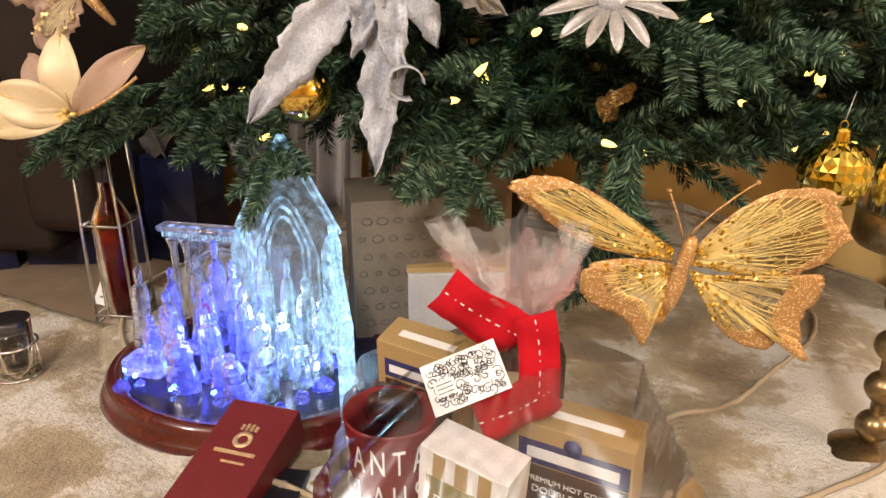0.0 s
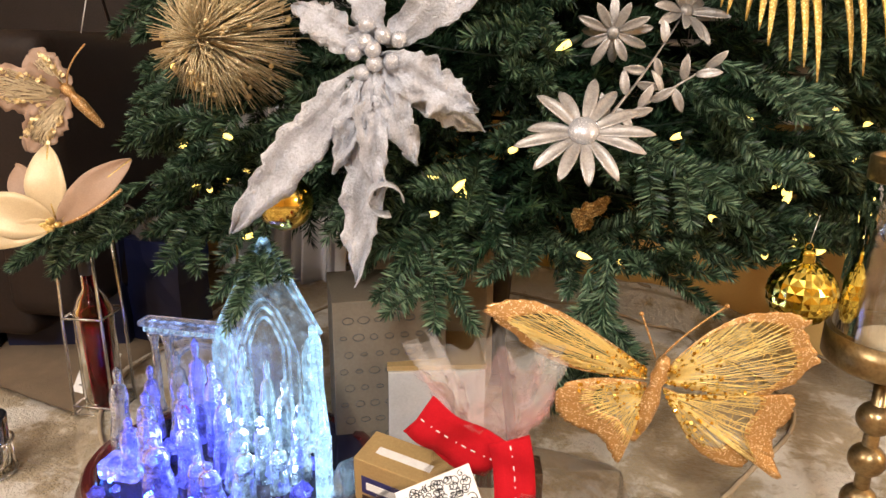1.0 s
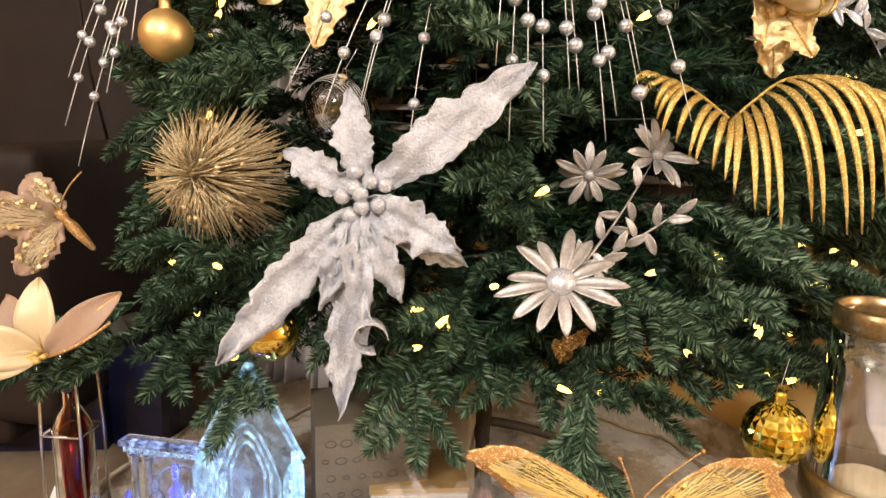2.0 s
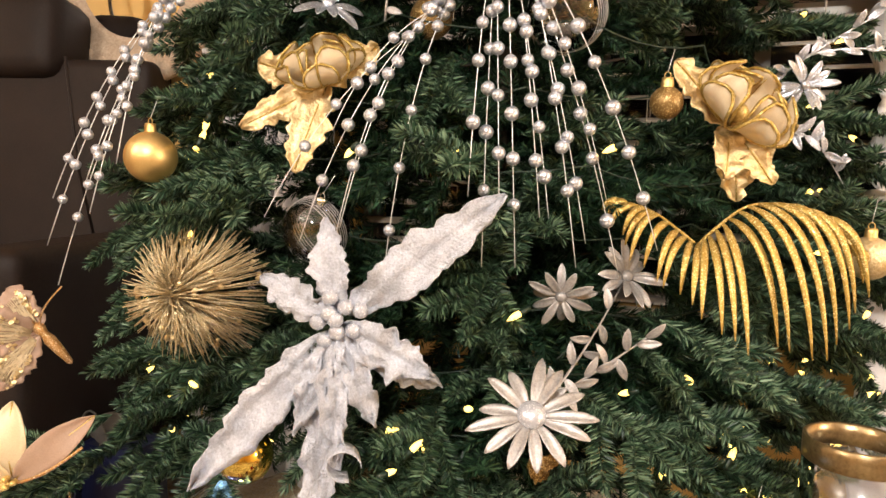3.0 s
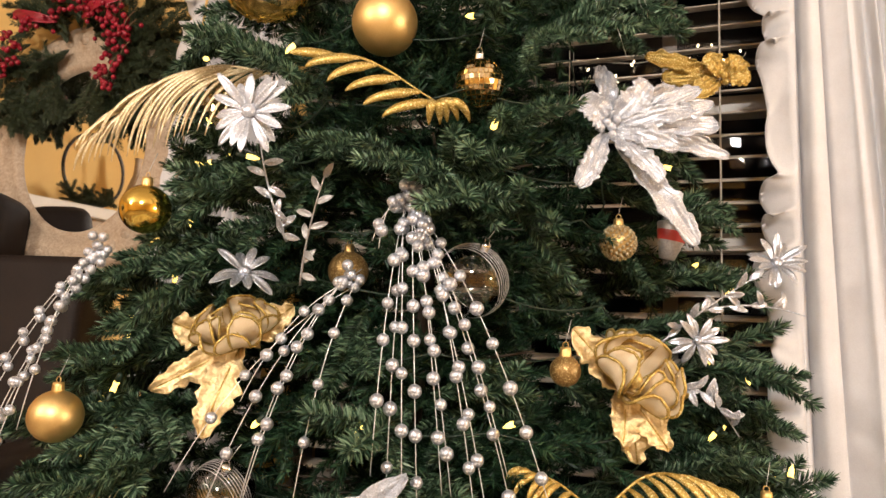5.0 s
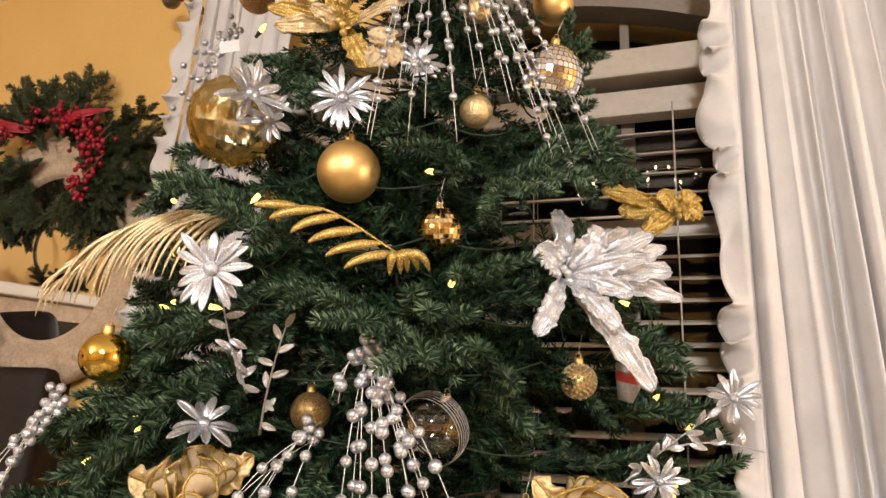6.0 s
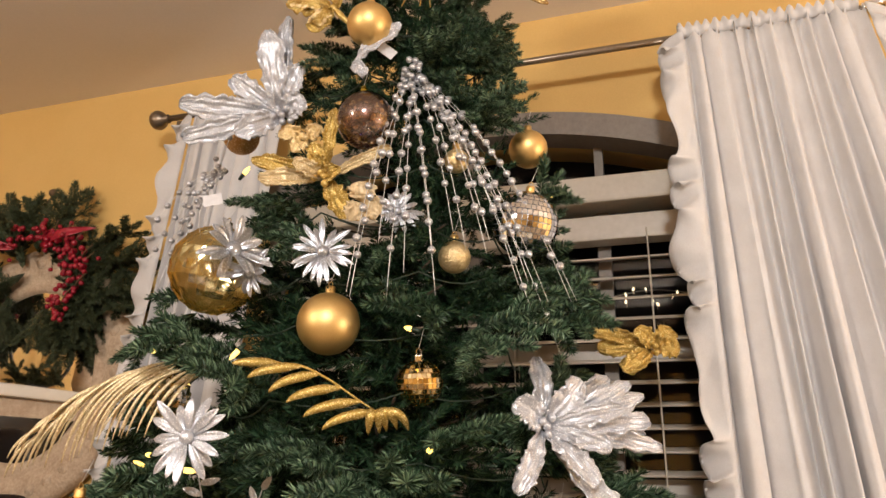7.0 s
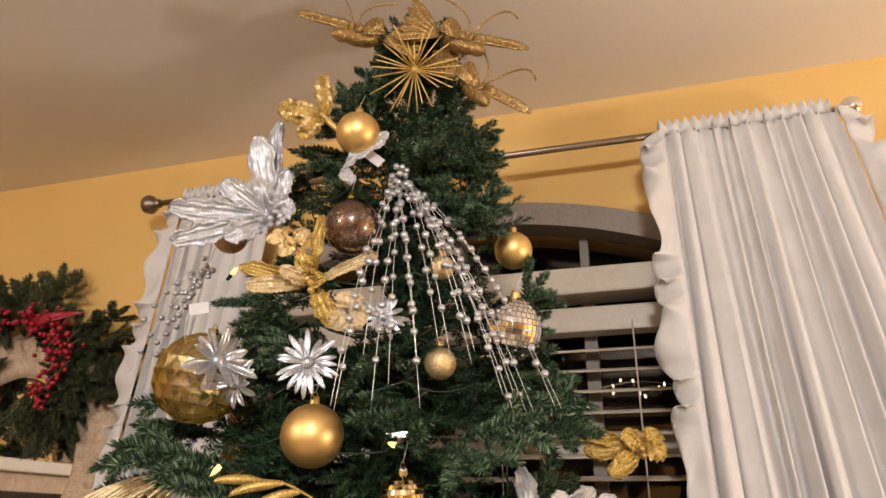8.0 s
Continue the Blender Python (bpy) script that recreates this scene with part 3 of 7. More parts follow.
def butterfly(where, turn, tip, spin, s, label, wings, sheet, net, rim):
    b = thing("butterfly_ornament", face(*where, turn, tip, spin), label, "butterfly ornament")
    part("body", lathe(bmesh.new(), [(0, -0.085 * s), (0.006 * s, -0.08 * s), (0.010 * s, -0.05 * s), (0.012 * s, -0.02 * s), (0.008 * s, -0.004 * s), (0.012 * s, 0.008 * s), (0.009 * s, 0.02 * s), (0, 0.026 * s)], 14, pose(0, 0, 0.008 * s, -90, 0, 18)), rim, b)
    for k in (-1, 1):
        part("antenna", tube(bmesh.new(), bezier((0.003 * k, 0.02 * s, 0.01), (0.02 * k * s, 0.05 * s, 0.02), (0.07 * k * s, 0.075 * s, 0.015)), 0.0014, 5), rim, b)
    for i, (tip_, w, peak, bend) in enumerate(wings):
        base = Vector((0.006 if tip_[0] > 0 else -0.006, 0, 0.006))
        t = Vector(tip_)
        wing = part("wing", single_leaf(base, t, w, peak, bend, 0.05, 0.006, 6, 0.13, seed=i, nu=26, nv=10, sharp=0.62), sheet, b)
        d = t - base
        side = Vector((-d.y, d.x, 0)).normalized()
        bm = bmesh.new()
        r = random.Random(i)
        for j in range(26):
            q = (j / 25 - 0.5) * 2
            p0, p1 = base + d * 0.08 + side * w * 0.15 * q, base + d * (0.80 - 0.12 * q * q) + side * w * 0.72 * q
            pts = [p0.lerp(p1, f) + side * r.uniform(-0.0015, 0.0015) + Vector((0, 0, 0.0035 + bend * math.sin(math.pi * f * 0.85) + 0.001 * r.random())) for f in (0, 0.2, 0.4, 0.6, 0.8, 1)]
            tube(bm, pts, 0.0009, 3)
        for j in range(60):
            f, q, q2 = r.uniform(0.12, 0.75), r.uniform(-0.6, 0.6), r.uniform(-0.25, 0.25)
            e = lambda f_, q_: base + d * f_ + side * w * q_ * min(1, f_ * 1.4) + Vector((0, 0, 0.0042 + bend * math.sin(math.pi * f_)))
            tube(bm, [e(f, q), e(f + 0.06, q + q2)], 0.0008, 3)
        part("netting", bm, net, wing)
        bm = bmesh.new()
        for j in range(46):
            q = r.choice((-1, 1)) * r.uniform(0.5, 0.8)
            f = r.uniform(0.25, 0.85)
            bmesh.ops.create_circle(bm, cap_ends=True, segments=7, radius=r.uniform(0.0018, 0.0034), matrix=Matrix.Translation(base + d * f + side * w * q * 0.8 + Vector((0, 0, 0.006 + bend * math.sin(math.pi * f)))) @ pose(0, 0, 0, r.uniform(-40, 40), r.uniform(-40, 40)))
        tagged(part("sequins", thick(bm, 0.0004), M["foil"], wing, smooth=False), kind="stuff")
    return b


def round_line(pts, n):
    """A smooth line through corner points, n steps a span."""
    pts = [Vector(p) for p in pts]
    pts = [pts[0]] + pts + [pts[-1]]
    out = []
    for a, b, c, d in zip(pts, pts[1:], pts[2:], pts[3:]):
        for k in range(n):
            t = k / n
            out.append(0.5 * (2 * b + (c - a) * t + (2 * a - 5 * b + 4 * c - d) * t * t + (3 * b - a - 3 * c + d) * t ** 3))
    return out + [pts[-1]]


def net_wing(parent, outline, lift, inner, seed):
    """A wing: a glittered card rim with scalloped edge round a see-through gold net with sequins along its root."""
    r = random.Random(seed)
    edge = round_line([(x, y, 0) for x, y in outline], 9)
    hub = Vector((outline[0][0] * 0.5 + outline[-1][0] * 0.5, outline[0][1] * 0.5 + outline[-1][1] * 0.5, 0.004))
    n = len(edge) - 1

    def at(u, v):
        k = min(u * n, n - 1e-6)
        p = edge[int(k)].lerp(edge[int(k) + 1], k - int(k))
        d = p - hub
        far = d.length / 0.18
        j = 1 + (0.05 * noise.noise((u * 26, seed, 0)) + 0.03 * noise.noise((u * 70, seed, 4))) * (v > 0.9)
        q = hub + d * v * j
        q.z = 0.004 + lift * far * v + 0.010 * math.sin(math.pi * min(1, v)) * far + 0.0012 * noise.noise((q.x * 160, q.y * 160, seed))
        return q

    wing = part("wing", thick(grid(bmesh.new(), lambda u, v: at(u, inner + (1 - inner) * v), n * 2, 6), 0.0016), M["copper"], parent, "copper glittered wing edge")
    bm = bmesh.new()
    for i in range(70):
        u = (i + r.random()) / 70
        tube(bm, [at(u + 0.010 * r.uniform(-1, 1), f) + Vector((0, 0, 0.001 + 0.0015 * r.random())) for f in (0.04, 0.2, 0.4, 0.6, 0.75, inner + 0.03)], 0.00055, 3)
    for i in range(260):
        u, f = r.random(), r.uniform(0.25, inner)
        du, df = r.uniform(0.02, 0.06), r.uniform(-0.10, 0.10)
        tube(bm, [at(u, f), at(min(u + du / 2, 1), f + df * 0.7), at(min(u + du, 1), min(f + df, inner + 0.02))], 0.0005, 3)
    part("netting", bm, M["netgold"], wing, "open gold thread net")
    part("gauze", grid(bmesh.new(), lambda u, v: at(u, 0.03 + inner * v) - Vector((0, 0, 0.002)), n, 6), film("gold_gauze", (1.0, 0.76, 0.30), 0.10, 0.5), wing)
    bm = bmesh.new()
    for i in range(95):
        low = r.random() < 0.55
        p = at(r.uniform(0.0, 0.22) if low and r.random() < 0.5 else r.uniform(0.8, 1.0) if low else r.random(), r.uniform(0.15, 0.95) if low else r.uniform(0.08, 0.4))
        bmesh.ops.create_circle(bm, cap_ends=True, segments=7, radius=r.uniform(0.0013, 0.0028), matrix=Matrix.Translation(p + Vector((0, 0, 0.003))) @ pose(0, 0, 0, r.uniform(-45, 45), r.uniform(-45, 45)))
    tagged(part("sequins", thick(bm, 0.0004), M["shiny"], wing, smooth=False), kind="stuff")


bfly = thing("butterfly_ornament", face(0.124, 0.580, 0.292, 26, 4) @ Matrix.Scale(0.95, 4), "large gold net butterfly with glittered copper wing edges and sequins", "butterfly ornament")
part("body", lathe(bmesh.new(), [(0, -0.062), (0.005, -0.060), (0.009, -0.045), (0.011, -0.02), (0.007, -0.002), (0.010, 0.010), (0.0075, 0.018), (0.0085, 0.026), (0.006, 0.034), (0, 0.037)], 16, pose(0, 0, 0.010, -90, 0, 0) @ pose(0, 0, 0, 0, 14)), M["copper"], bfly)
for pts in (((-0.004, 0.034, 0.012), (-0.012, 0.055, 0.02), (-0.026, 0.088, 0.018)), ((0.003, 0.034, 0.012), (0.022, 0.066, 0.02), (0.070, 0.098, 0.018))):
    part("antenna", tube(bmesh.new(), bezier(*pts), 0.0013, 5), M["copper"], bfly)
    part("antenna_tip", ball(bmesh.new(), 0.003, Matrix.Translation(pts[-1]), 8, 6), M["copper"], bfly)
net_wing(bfly, ((-0.012, 0.018), (-0.06, 0.052), (-0.105, 0.082), (-0.155, 0.104), (-0.202, 0.098), (-0.186, 0.078), (-0.115, 0.027), (-0.012, 0.003)), 0.02, 0.84, 1)
net_wing(bfly, ((0.010, 0.013), (0.033, 0.045), (0.070, 0.078), (0.112, 0.093), (0.155, 0.088), (0.160, 0.066), (0.175, 0.038), (0.142, 0.000), (0.095, -0.012), (0.010, -0.002)), 0.025, 0.86, 2)
net_wing(bfly, ((-0.010, 0.000), (-0.063, 0.007), (-0.110, -0.001), (-0.117, -0.027), (-0.098, -0.050), (-0.065, -0.064), (-0.048, -0.088), (-0.038, -0.099), (-0.032, -0.075), (-0.014, -0.066), (-0.008, -0.020)), 0.015, 0.60, 3)
net_wing(bfly, ((0.010, -0.006), (0.056, -0.020), (0.110, -0.012), (0.155, -0.008), (0.158, -0.030), (0.142, -0.062), (0.143, -0.088), (0.153, -0.112), (0.140, -0.110), (0.120, -0.088), (0.106, -0.101), (0.072, -0.094), (0.045, -0.072), (0.016, -0.020)), 0.02, 0.72, 4)
butterfly((-0.735, 0.545, 0.575), 38, 0, 20, 0.75, "champagne butterfly with sheer dusty wings perched at the tree's side",
          (((-0.095, 0.055, 0.03), 0.036, 0.55, 0.01), ((-0.085, -0.055, 0.03), 0.026, 0.5, 0.008), ((-0.045, 0.075, -0.05), 0.03, 0.55, 0.0)), M["dusty"], M["organza"], M["copper"])

# cream flower with broad sheer petals
lily = thing("organza_flower", face(-0.600, 0.40, 0.425, 30, 8), "cream and dusty pink organza flower with gold edged petals", "ornament flower")
for i, (tx, ty, tz, w) in enumerate(((-0.004, 0.100, 0.0, 0.024), (0.100, 0.082, 0.01, 0.020), (-0.085, 0.030, 0.02, 0.028), (-0.055, 0.075, -0.02, 0.02), (-0.10, -0.02, 0.02, 0.018))):
    pt_ = part("petal", single_leaf((0, 0, 0), (tx, ty, tz), w, 0.5, 0.014, 0.25, 0.003, 2, 0.02, seed=i), M["organza"] if i % 2 == 0 else M["dusty"], lily)
    part("rim", tube(bmesh.new(), [(tx * f, ty * f, 0.013 * math.sin(math.pi * f) + tz * f) for f in (0, 0.25, 0.5, 0.75, 1.0)], 0.0012, 4), M["gold"], pt_)
part("bead_row", leaves([((-0.02 * k, -0.004 * k, 0.01), (-0.02 * k - 0.03, -0.012 - 0.004 * k, 0.012), 0.007) for k in range(6)], 0.002), M["gold"], lily)
part("stamen", tube(bmesh.new(), bezier((0.01, 0, 0.01), (0.05, 0.01, 0.03), (0.09, 0.045, 0.02)), 0.0022, 5), M["copper"], lily)
for i in range(8):
    part("bud", ball(bmesh.new(), 0.004, pose(0.006 * math.cos(i * 2.1), 0.006 * math.sin(i * 2.1), 0.008 + 0.001 * i), 8, 6), M["gold"], lily)

# spiky twig ball
spiky = thing("twig_ball", face(-0.462, 0.585, 0.655, 24), "champagne gold glitter twig ball of fine spikes", "ornament")
r = random.Random(4)
hub = Vector((-0.030, 0.0, 0.040))
bm = bmesh.new()
for g in range(4):
    for i in range(150):
        z = r.uniform(-0.35, 1)
        a = r.uniform(0, math.tau)
        s = math.sqrt(1 - z * z)
        e = Vector((0.106 * s * math.cos(a), 0.100 * s * math.sin(a), 0.075 * z)) * r.uniform(0.82, 1.05)
        p0 = hub * r.uniform(0.3, 1.0)
        mid = p0.lerp(e, 0.5) + e.normalized() * 0.012
        tube(bm, [p0, mid, e], 0.0011, 3, 0.0007)
tagged(part("spikes", bm, M["pale"], spiky), kind="stuff")
for i in range(34):
    z, a = r.uniform(-0.1, 1), r.uniform(0, math.tau)
    s = math.sqrt(1 - z * z)
    part("bead", ball(bmesh.new(), r.uniform(0.003, 0.0045), pose(0.086 * s * math.cos(a), 0.078 * s * math.sin(a), 0.064 * z), 8, 6), M["foil"], spiky)


def daisy(where, rad, turn, tip, mat, label, n=13, seed=0, droop=0.25, spin=0, core=0.17, width=0.13, core_mat=None, missing=0.0):
    f = thing("glitter_daisy", face(*where, turn, tip, spin), label, "ornament flower", "daisies on the tree")
    r = random.Random(seed)
    for i in range(n):
        a = i * math.tau / n + r.uniform(-0.1, 0.1)
        ln = rad * r.uniform(0.82, 1.08)
        part("petal", single_leaf((0.1 * rad * math.cos(a), 0.1 * rad * math.sin(a), 0), (ln * math.cos(a), ln * math.sin(a), r.uniform(-0.5, 0.7) * droop * rad), rad * width, 0.55, 0.05 * rad, 0.35, 0, seed=i, nu=10, nv=4, d=0.001), mat, f)
    part("core", ball(bmesh.new(), rad * core, Matrix.Diagonal((1, 1, 0.7, 1)) @ pose(0, 0, rad * 0.08), 16, 10), core_mat or mat, f)
    return f


PEW = "pewter silver daisy with slim petals and a beaded core"
daisy((0.030, 0.558, 0.564), 0.070, 22, 42, M["pewter"], PEW, 13, 1, 0.25, core=0.23, width=0.10, core_mat=M["silver"])
daisy((0.012, 0.745, 0.668), 0.045, 10, -10, M["pewter"], PEW, 12, 2, 0.7)
daisy((0.088, 0.80, 0.695), 0.050, 40, 25, M["pewter"], PEW, 12, 3, 0.9)
SIL = "bright silver glitter daisy with slim pointed petals"
daisy((-0.147, 0.722, 1.557), 0.056, 18, 10, M["steel"], SIL, 20, 4, 0.35, core=0.18, width=0.085)
daisy((-0.261, 0.59, 1.265), 0.058, 22, 5, M["silver"], SIL, 16, 5, 0.7, width=0.11)
daisy((-0.277, 0.668, 1.555), 0.058, 60, 10, M["steel"], SIL, 13, 6, 0.9, core=0.22)
daisy((-0.262, 0.70, 1.525), 0.046, -10, -15, M["steel"], SIL, 12, 7, 0.9, core=0.22)
daisy((-0.063, 0.828, 1.657), 0.046, 20, 0, M["steel"], SIL, 15, 8, 0.4, width=0.1)
daisy((-0.311, 0.67, 1.056), 0.052, 30, 40, M["steel"], SIL, 10, 9, 0.9)
daisy((0.425, 1.108, 1.107), 0.052, 15, 30, M["steel"], SIL, 12, 10, 0.8)
daisy((0.300, 1.02, 0.975), 0.045, 30, 10, M["steel"], SIL, 12, 11, 0.8)

# leafy silver sprays
def spray(start, mid, end, mat, label, n=9, size=0.022, seed=0):
    s = thing("glitter_spray", Matrix(), label, "ornament spray")
    pts = bezier(start, mid, end, 10)
    stem = part("stem", tube(bmesh.new(), pts, 0.0022, 5, 0.001), mat, s)
    r = random.Random(seed)
    for i in range(n):
        p = pts[1 + i * 9 // n]
        m = Matrix.Translation(p) @ face(0, 0, 0, 22 + r.uniform(-30, 30), r.uniform(-20, 20), r.uniform(-70, 70) + (90 if i % 2 else -20))
        bm = single_leaf((0, 0, 0), (size * 1.3, size * 0.5, 0.004), size * 0.26, 0.45, 0.002, 0.3, seed=i, nu=8, nv=4, d=0.0008)
        bmesh.ops.transform(bm, matrix=m, verts=bm.verts)
        part("leaf", bm, mat, s)
    return s


SPR = "slim silver glitter spray with small leaves"
spray((0.02, 0.62, 0.55), (0.06, 0.66, 0.60), (0.085, 0.80, 0.69), M["pewter"], SPR, 8, seed=1)
spray((0.03, 0.64, 0.56), (0.09, 0.68, 0.60), (0.135, 0.74, 0.635), M["pewter"], SPR, 10, 0.022, seed=2)
spray((-0.25, 0.72, 1.04), (-0.24, 0.71, 1.12), (-0.20, 0.70, 1.215), M["pewter"], SPR, 9, 0.02, seed=3)
spray((-0.25, 0.68, 1.10), (-0.27, 0.66, 1.15), (-0.265, 0.62, 1.24), M["steel"], SPR, 10, 0.02, seed=4)
spray((0.24, 1.00, 0.965), (0.32, 1.03, 1.04), (0.42, 1.10, 1.10), M["steel"], SPR, 7, 0.022, seed=5)
spray((0.30, 1.03, 1.02), (0.38, 1.08, 1.05), (0.47, 1.12, 1.02), M["steel"], SPR, 8, 0.022, seed=6)
spray((0.27, 0.98, 0.90), (0.31, 0.98, 0.92), (0.36, 1.02, 0.83), M["silver"], "white glitter loop spray", 12, 0.022, seed=7)

# baubles
bauble("bauble", (-0.149, 0.761, 1.448), 0.0505, M["satin"], "large matte gold ball on the tree", group="gold balls")
bauble("bauble", (-0.474, 0.641, 1.147), 0.037, M["shiny"], "shiny yellow gold ball on the tree", group="gold balls")
bauble("bauble", (-0.562, 0.593, 0.842), 0.037, M["satin"], "brushed gold ball half behind a branch", group="gold balls")
bauble("bauble", (-0.098, 0.75, 1.992), 0.041, M["satin"], "matte gold ball near the tree top", group="gold balls")
bauble("bauble", (0.142, 0.995, 1.827), 0.038, M["satin"], "matte gold ball at the tree's edge", group="gold balls")
bauble("bauble", (-0.352, 0.545, 0.452), 0.037, M["shiny"], "shiny gold ball behind the silver poinsettia", group="gold balls")
bauble("bauble", (0.390, 0.94, 0.728), 0.030, M["foil"], "crinkled gold ball at the tree's edge", group="gold balls")
bauble("bauble", (0.024, 0.888, 1.583), 0.029, M["foil"], "gold foil speckled ball", group="gold balls")
bauble("bauble", (0.041, 0.84, 1.745), 0.022, M["foil"], "small gold foil ball under the bead strands", group="gold balls")
bauble("bauble", (-0.235, 0.84, 1.070), 0.033, M["bronze"], "dark gold sequin ball deep in the branches", group="gold balls")
bauble("bauble", (-0.60, 0.66, 0.60), 0.022, M["satin"], "small gold ball deep in the branches", group="gold balls")
bauble("bauble", (0.125, 0.82, 0.93), 0.022, M["bronze"], "small dark gold ball deep in the branches", group="gold balls")

M["dullcard"] = surface("matt_white_slip", (0.52, 0.52, 0.55), (0.62, 0.62, 0.65), 0.6, bump=0.05)
bauble("bauble", (-0.425, 0.865, 1.868), 0.036, M["copper"], "copper glitter ball behind the silver beads", group="gold balls")
for where, spin in (((-0.070, 0.770, 1.945), -38), ((-0.335, 0.680, 1.650), 12)):
    tg = thing("paper_tag", face(*where, 20, 0, spin), "small plain white paper tag on a thread", "tag", "paper tags")
    part("card_slip", boxed(-0.016, -0.010, 0, 0.016, 0.010, 0.0006), M["dullcard"], tg, smooth=False)
    part("loop", tube(bmesh.new(), bezier((-0.014, 0, 0), (-0.03, -0.02, 0), (-0.028, -0.06, -0.01)), 0.0006, 4), M["thread"], tg)

cut = thing("bauble", pose(0.262, 0.70, 0.381), "yellow gold ball cut into diamonds at the tree's lower edge", "bauble", "gold balls")
part("ball", faceted(bmesh.new(), 0.038, 14, 14, 0.06), M["lemon"], cut, smooth=False)
cap(cut, 0.041, M["lemon"])
disco = thing("bauble", pose(-0.007, 0.805, 1.355, 8), "gold ball set with rows of mirror tiles", "bauble", "gold balls")
part("ball", ball(bmesh.new(), 0.034), M["satin"], disco)
part("mirror_tiling", tiled(bmesh.new(), 0.0352, 14, 30), surface("pale_gold_mirror", (0.80, 0.62, 0.32), (0.92, 0.78, 0.50), 0.08, 1.0, bump=0), disco, smooth=False)
cap(disco, 0.0352, M["mirror"])
mirr = thing("bauble", pose(0.144, 0.930, 1.648, 10, 12), "silver mirror tile ball catching the light", "bauble", "gold balls")
part("ball", ball(bmesh.new(), 0.057), M["steel"], mirr)
part("mirror_tiling", tiled(bmesh.new(), 0.0585, 18, 40), M["mirror"], mirr, smooth=False)
cap(mirr, 0.0585, M["satin"])
knob = thing("bauble", pose(0.180, 0.985, 1.130), "gold ball with small raised knobs", "bauble", "gold balls")
part("ball", ball(bmesh.new(), 0.027), M["satin"], knob)
bm = bmesh.new()
for i in range(150):
    z = 1 - 2 * (i + 0.5) / 150
    a = i * 2.39996
    s = math.sqrt(1 - z * z)
    ball(bm, 0.0034, pose(0.028 * s * math.cos(a), 0.028 * s * math.sin(a), 0.028 * z), 6, 4)
tagged(part("knobs", bm, M["pale"], knob), kind="stuff")
cap(knob, 0.028, M["satin"])

big = thing("bauble", pose(-0.354, 0.735, 1.545, 0, 10), "large clear amber glass ball cut into diamonds", "bauble", "glass balls")
part("glass_shell", faceted(bmesh.new(), 0.075, 10, 12, 0.08), film("amber_glass_film", (1.0, 0.86, 0.48), 0.26, 0.08), big, smooth=False)
part("gold_lining", faceted(bmesh.new(), 0.070, 10, 12, 0.04), film("gold_tint", (1.0, 0.80, 0.34), 0.16, 0.35), big, smooth=False)
cap(big, 0.075, M["shiny"])
crk = thing("bauble", pose(-0.108, 0.775, 1.814, 0, -6), "smoky clear glass ball with gold flakes inside", "bauble", "glass balls")
part("glass_shell", ball(bmesh.new(), 0.052), film("smoky_glass", (0.95, 0.88, 0.82), 0.10, 0.04), crk)
bm = bmesh.new()
r = random.Random(9)
for i in range(230):
    z, a = r.uniform(-1, 0.3), r.uniform(0, math.tau)
    s = math.sqrt(1 - z * z)
    bmesh.ops.create_circle(bm, cap_ends=True, segments=5, radius=r.uniform(0.0015, 0.0045), matrix=pose(0.049 * s * math.cos(a), 0.049 * s * math.sin(a), 0.049 * z, r.uniform(0, 180), r.uniform(0, 180)))
part("flakes", thick(bm, 0.0003), M["copper"], crk, smooth=False)
part("lining", ball(bmesh.new(), 0.050), film("plum_tint", (0.42, 0.24, 0.20), 0.30, 0.35), crk)
cap(crk, 0.052, M["lemon"])
for where, rr, lab in (((-0.325, 0.665, 0.745), 0.048, "clear glass ball with fine white rings"), ((-0.010, 0.80, 1.055), 0.055, "clear glass ball behind the bead strands")):
    g = thing("bauble", pose(*where, 25, 30), lab, "bauble", "glass balls")
    part("glass_shell", ball(bmesh.new(), rr), film("thin_glass", (1, 1, 1), 0.05, 0.03), g)
    for k in range(7):
        bm = bmesh.new()
        q = rr * 1.003
        z = q * (k - 3) * 0.09
        rad = math.sqrt(q * q - z * z)
        tube(bm, [(rad * math.cos(i * math.tau / 40), z, rad * math.sin(i * math.tau / 40)) for i in range(41)], 0.00045, 4)
        part("ring", bm, M["thread"], g)
    cap(g, rr, M["mirror"])

cupo = thing("cup_ornament", pose(0.262, 0.955, 1.128, 0, 12), "small white cup ornament with a red band", "ornament", "small ornaments")
part("cup_body", lathe(bmesh.new(), [(0, -0.030), (0.012, -0.028), (0.020, 0.0), (0.026, 0.026), (0.024, 0.028), (0, 0.024)], 20), M["pewter"], cupo)
part("red_band", lathe(bmesh.new(), [(0.0205, 0.0), (0.0215, 0.004), (0.0238, 0.014), (0.0232, 0.018)], 20), surface("red_enamel", (0.30, 0.02, 0.02), (0.40, 0.04, 0.03), 0.4), cupo)
part("cord", tube(bmesh.new(), [(0, 0, 0.024), (0.004, 0, 0.06)], 0.0007, 4), M["thread"], cupo)
fil = thing("bauble", pose(-0.425, 0.745, 1.335), "clear gold cut glass ball at the palm leaf's foot", "bauble", "glass balls")
part("glass_shell", faceted(bmesh.new(), 0.033, 9, 10, 0.4), film("champagne_glass", (1.0, 0.90, 0.66), 0.36, 0.08), fil, smooth=False)
cap(fil, 0.033, M["shiny"])

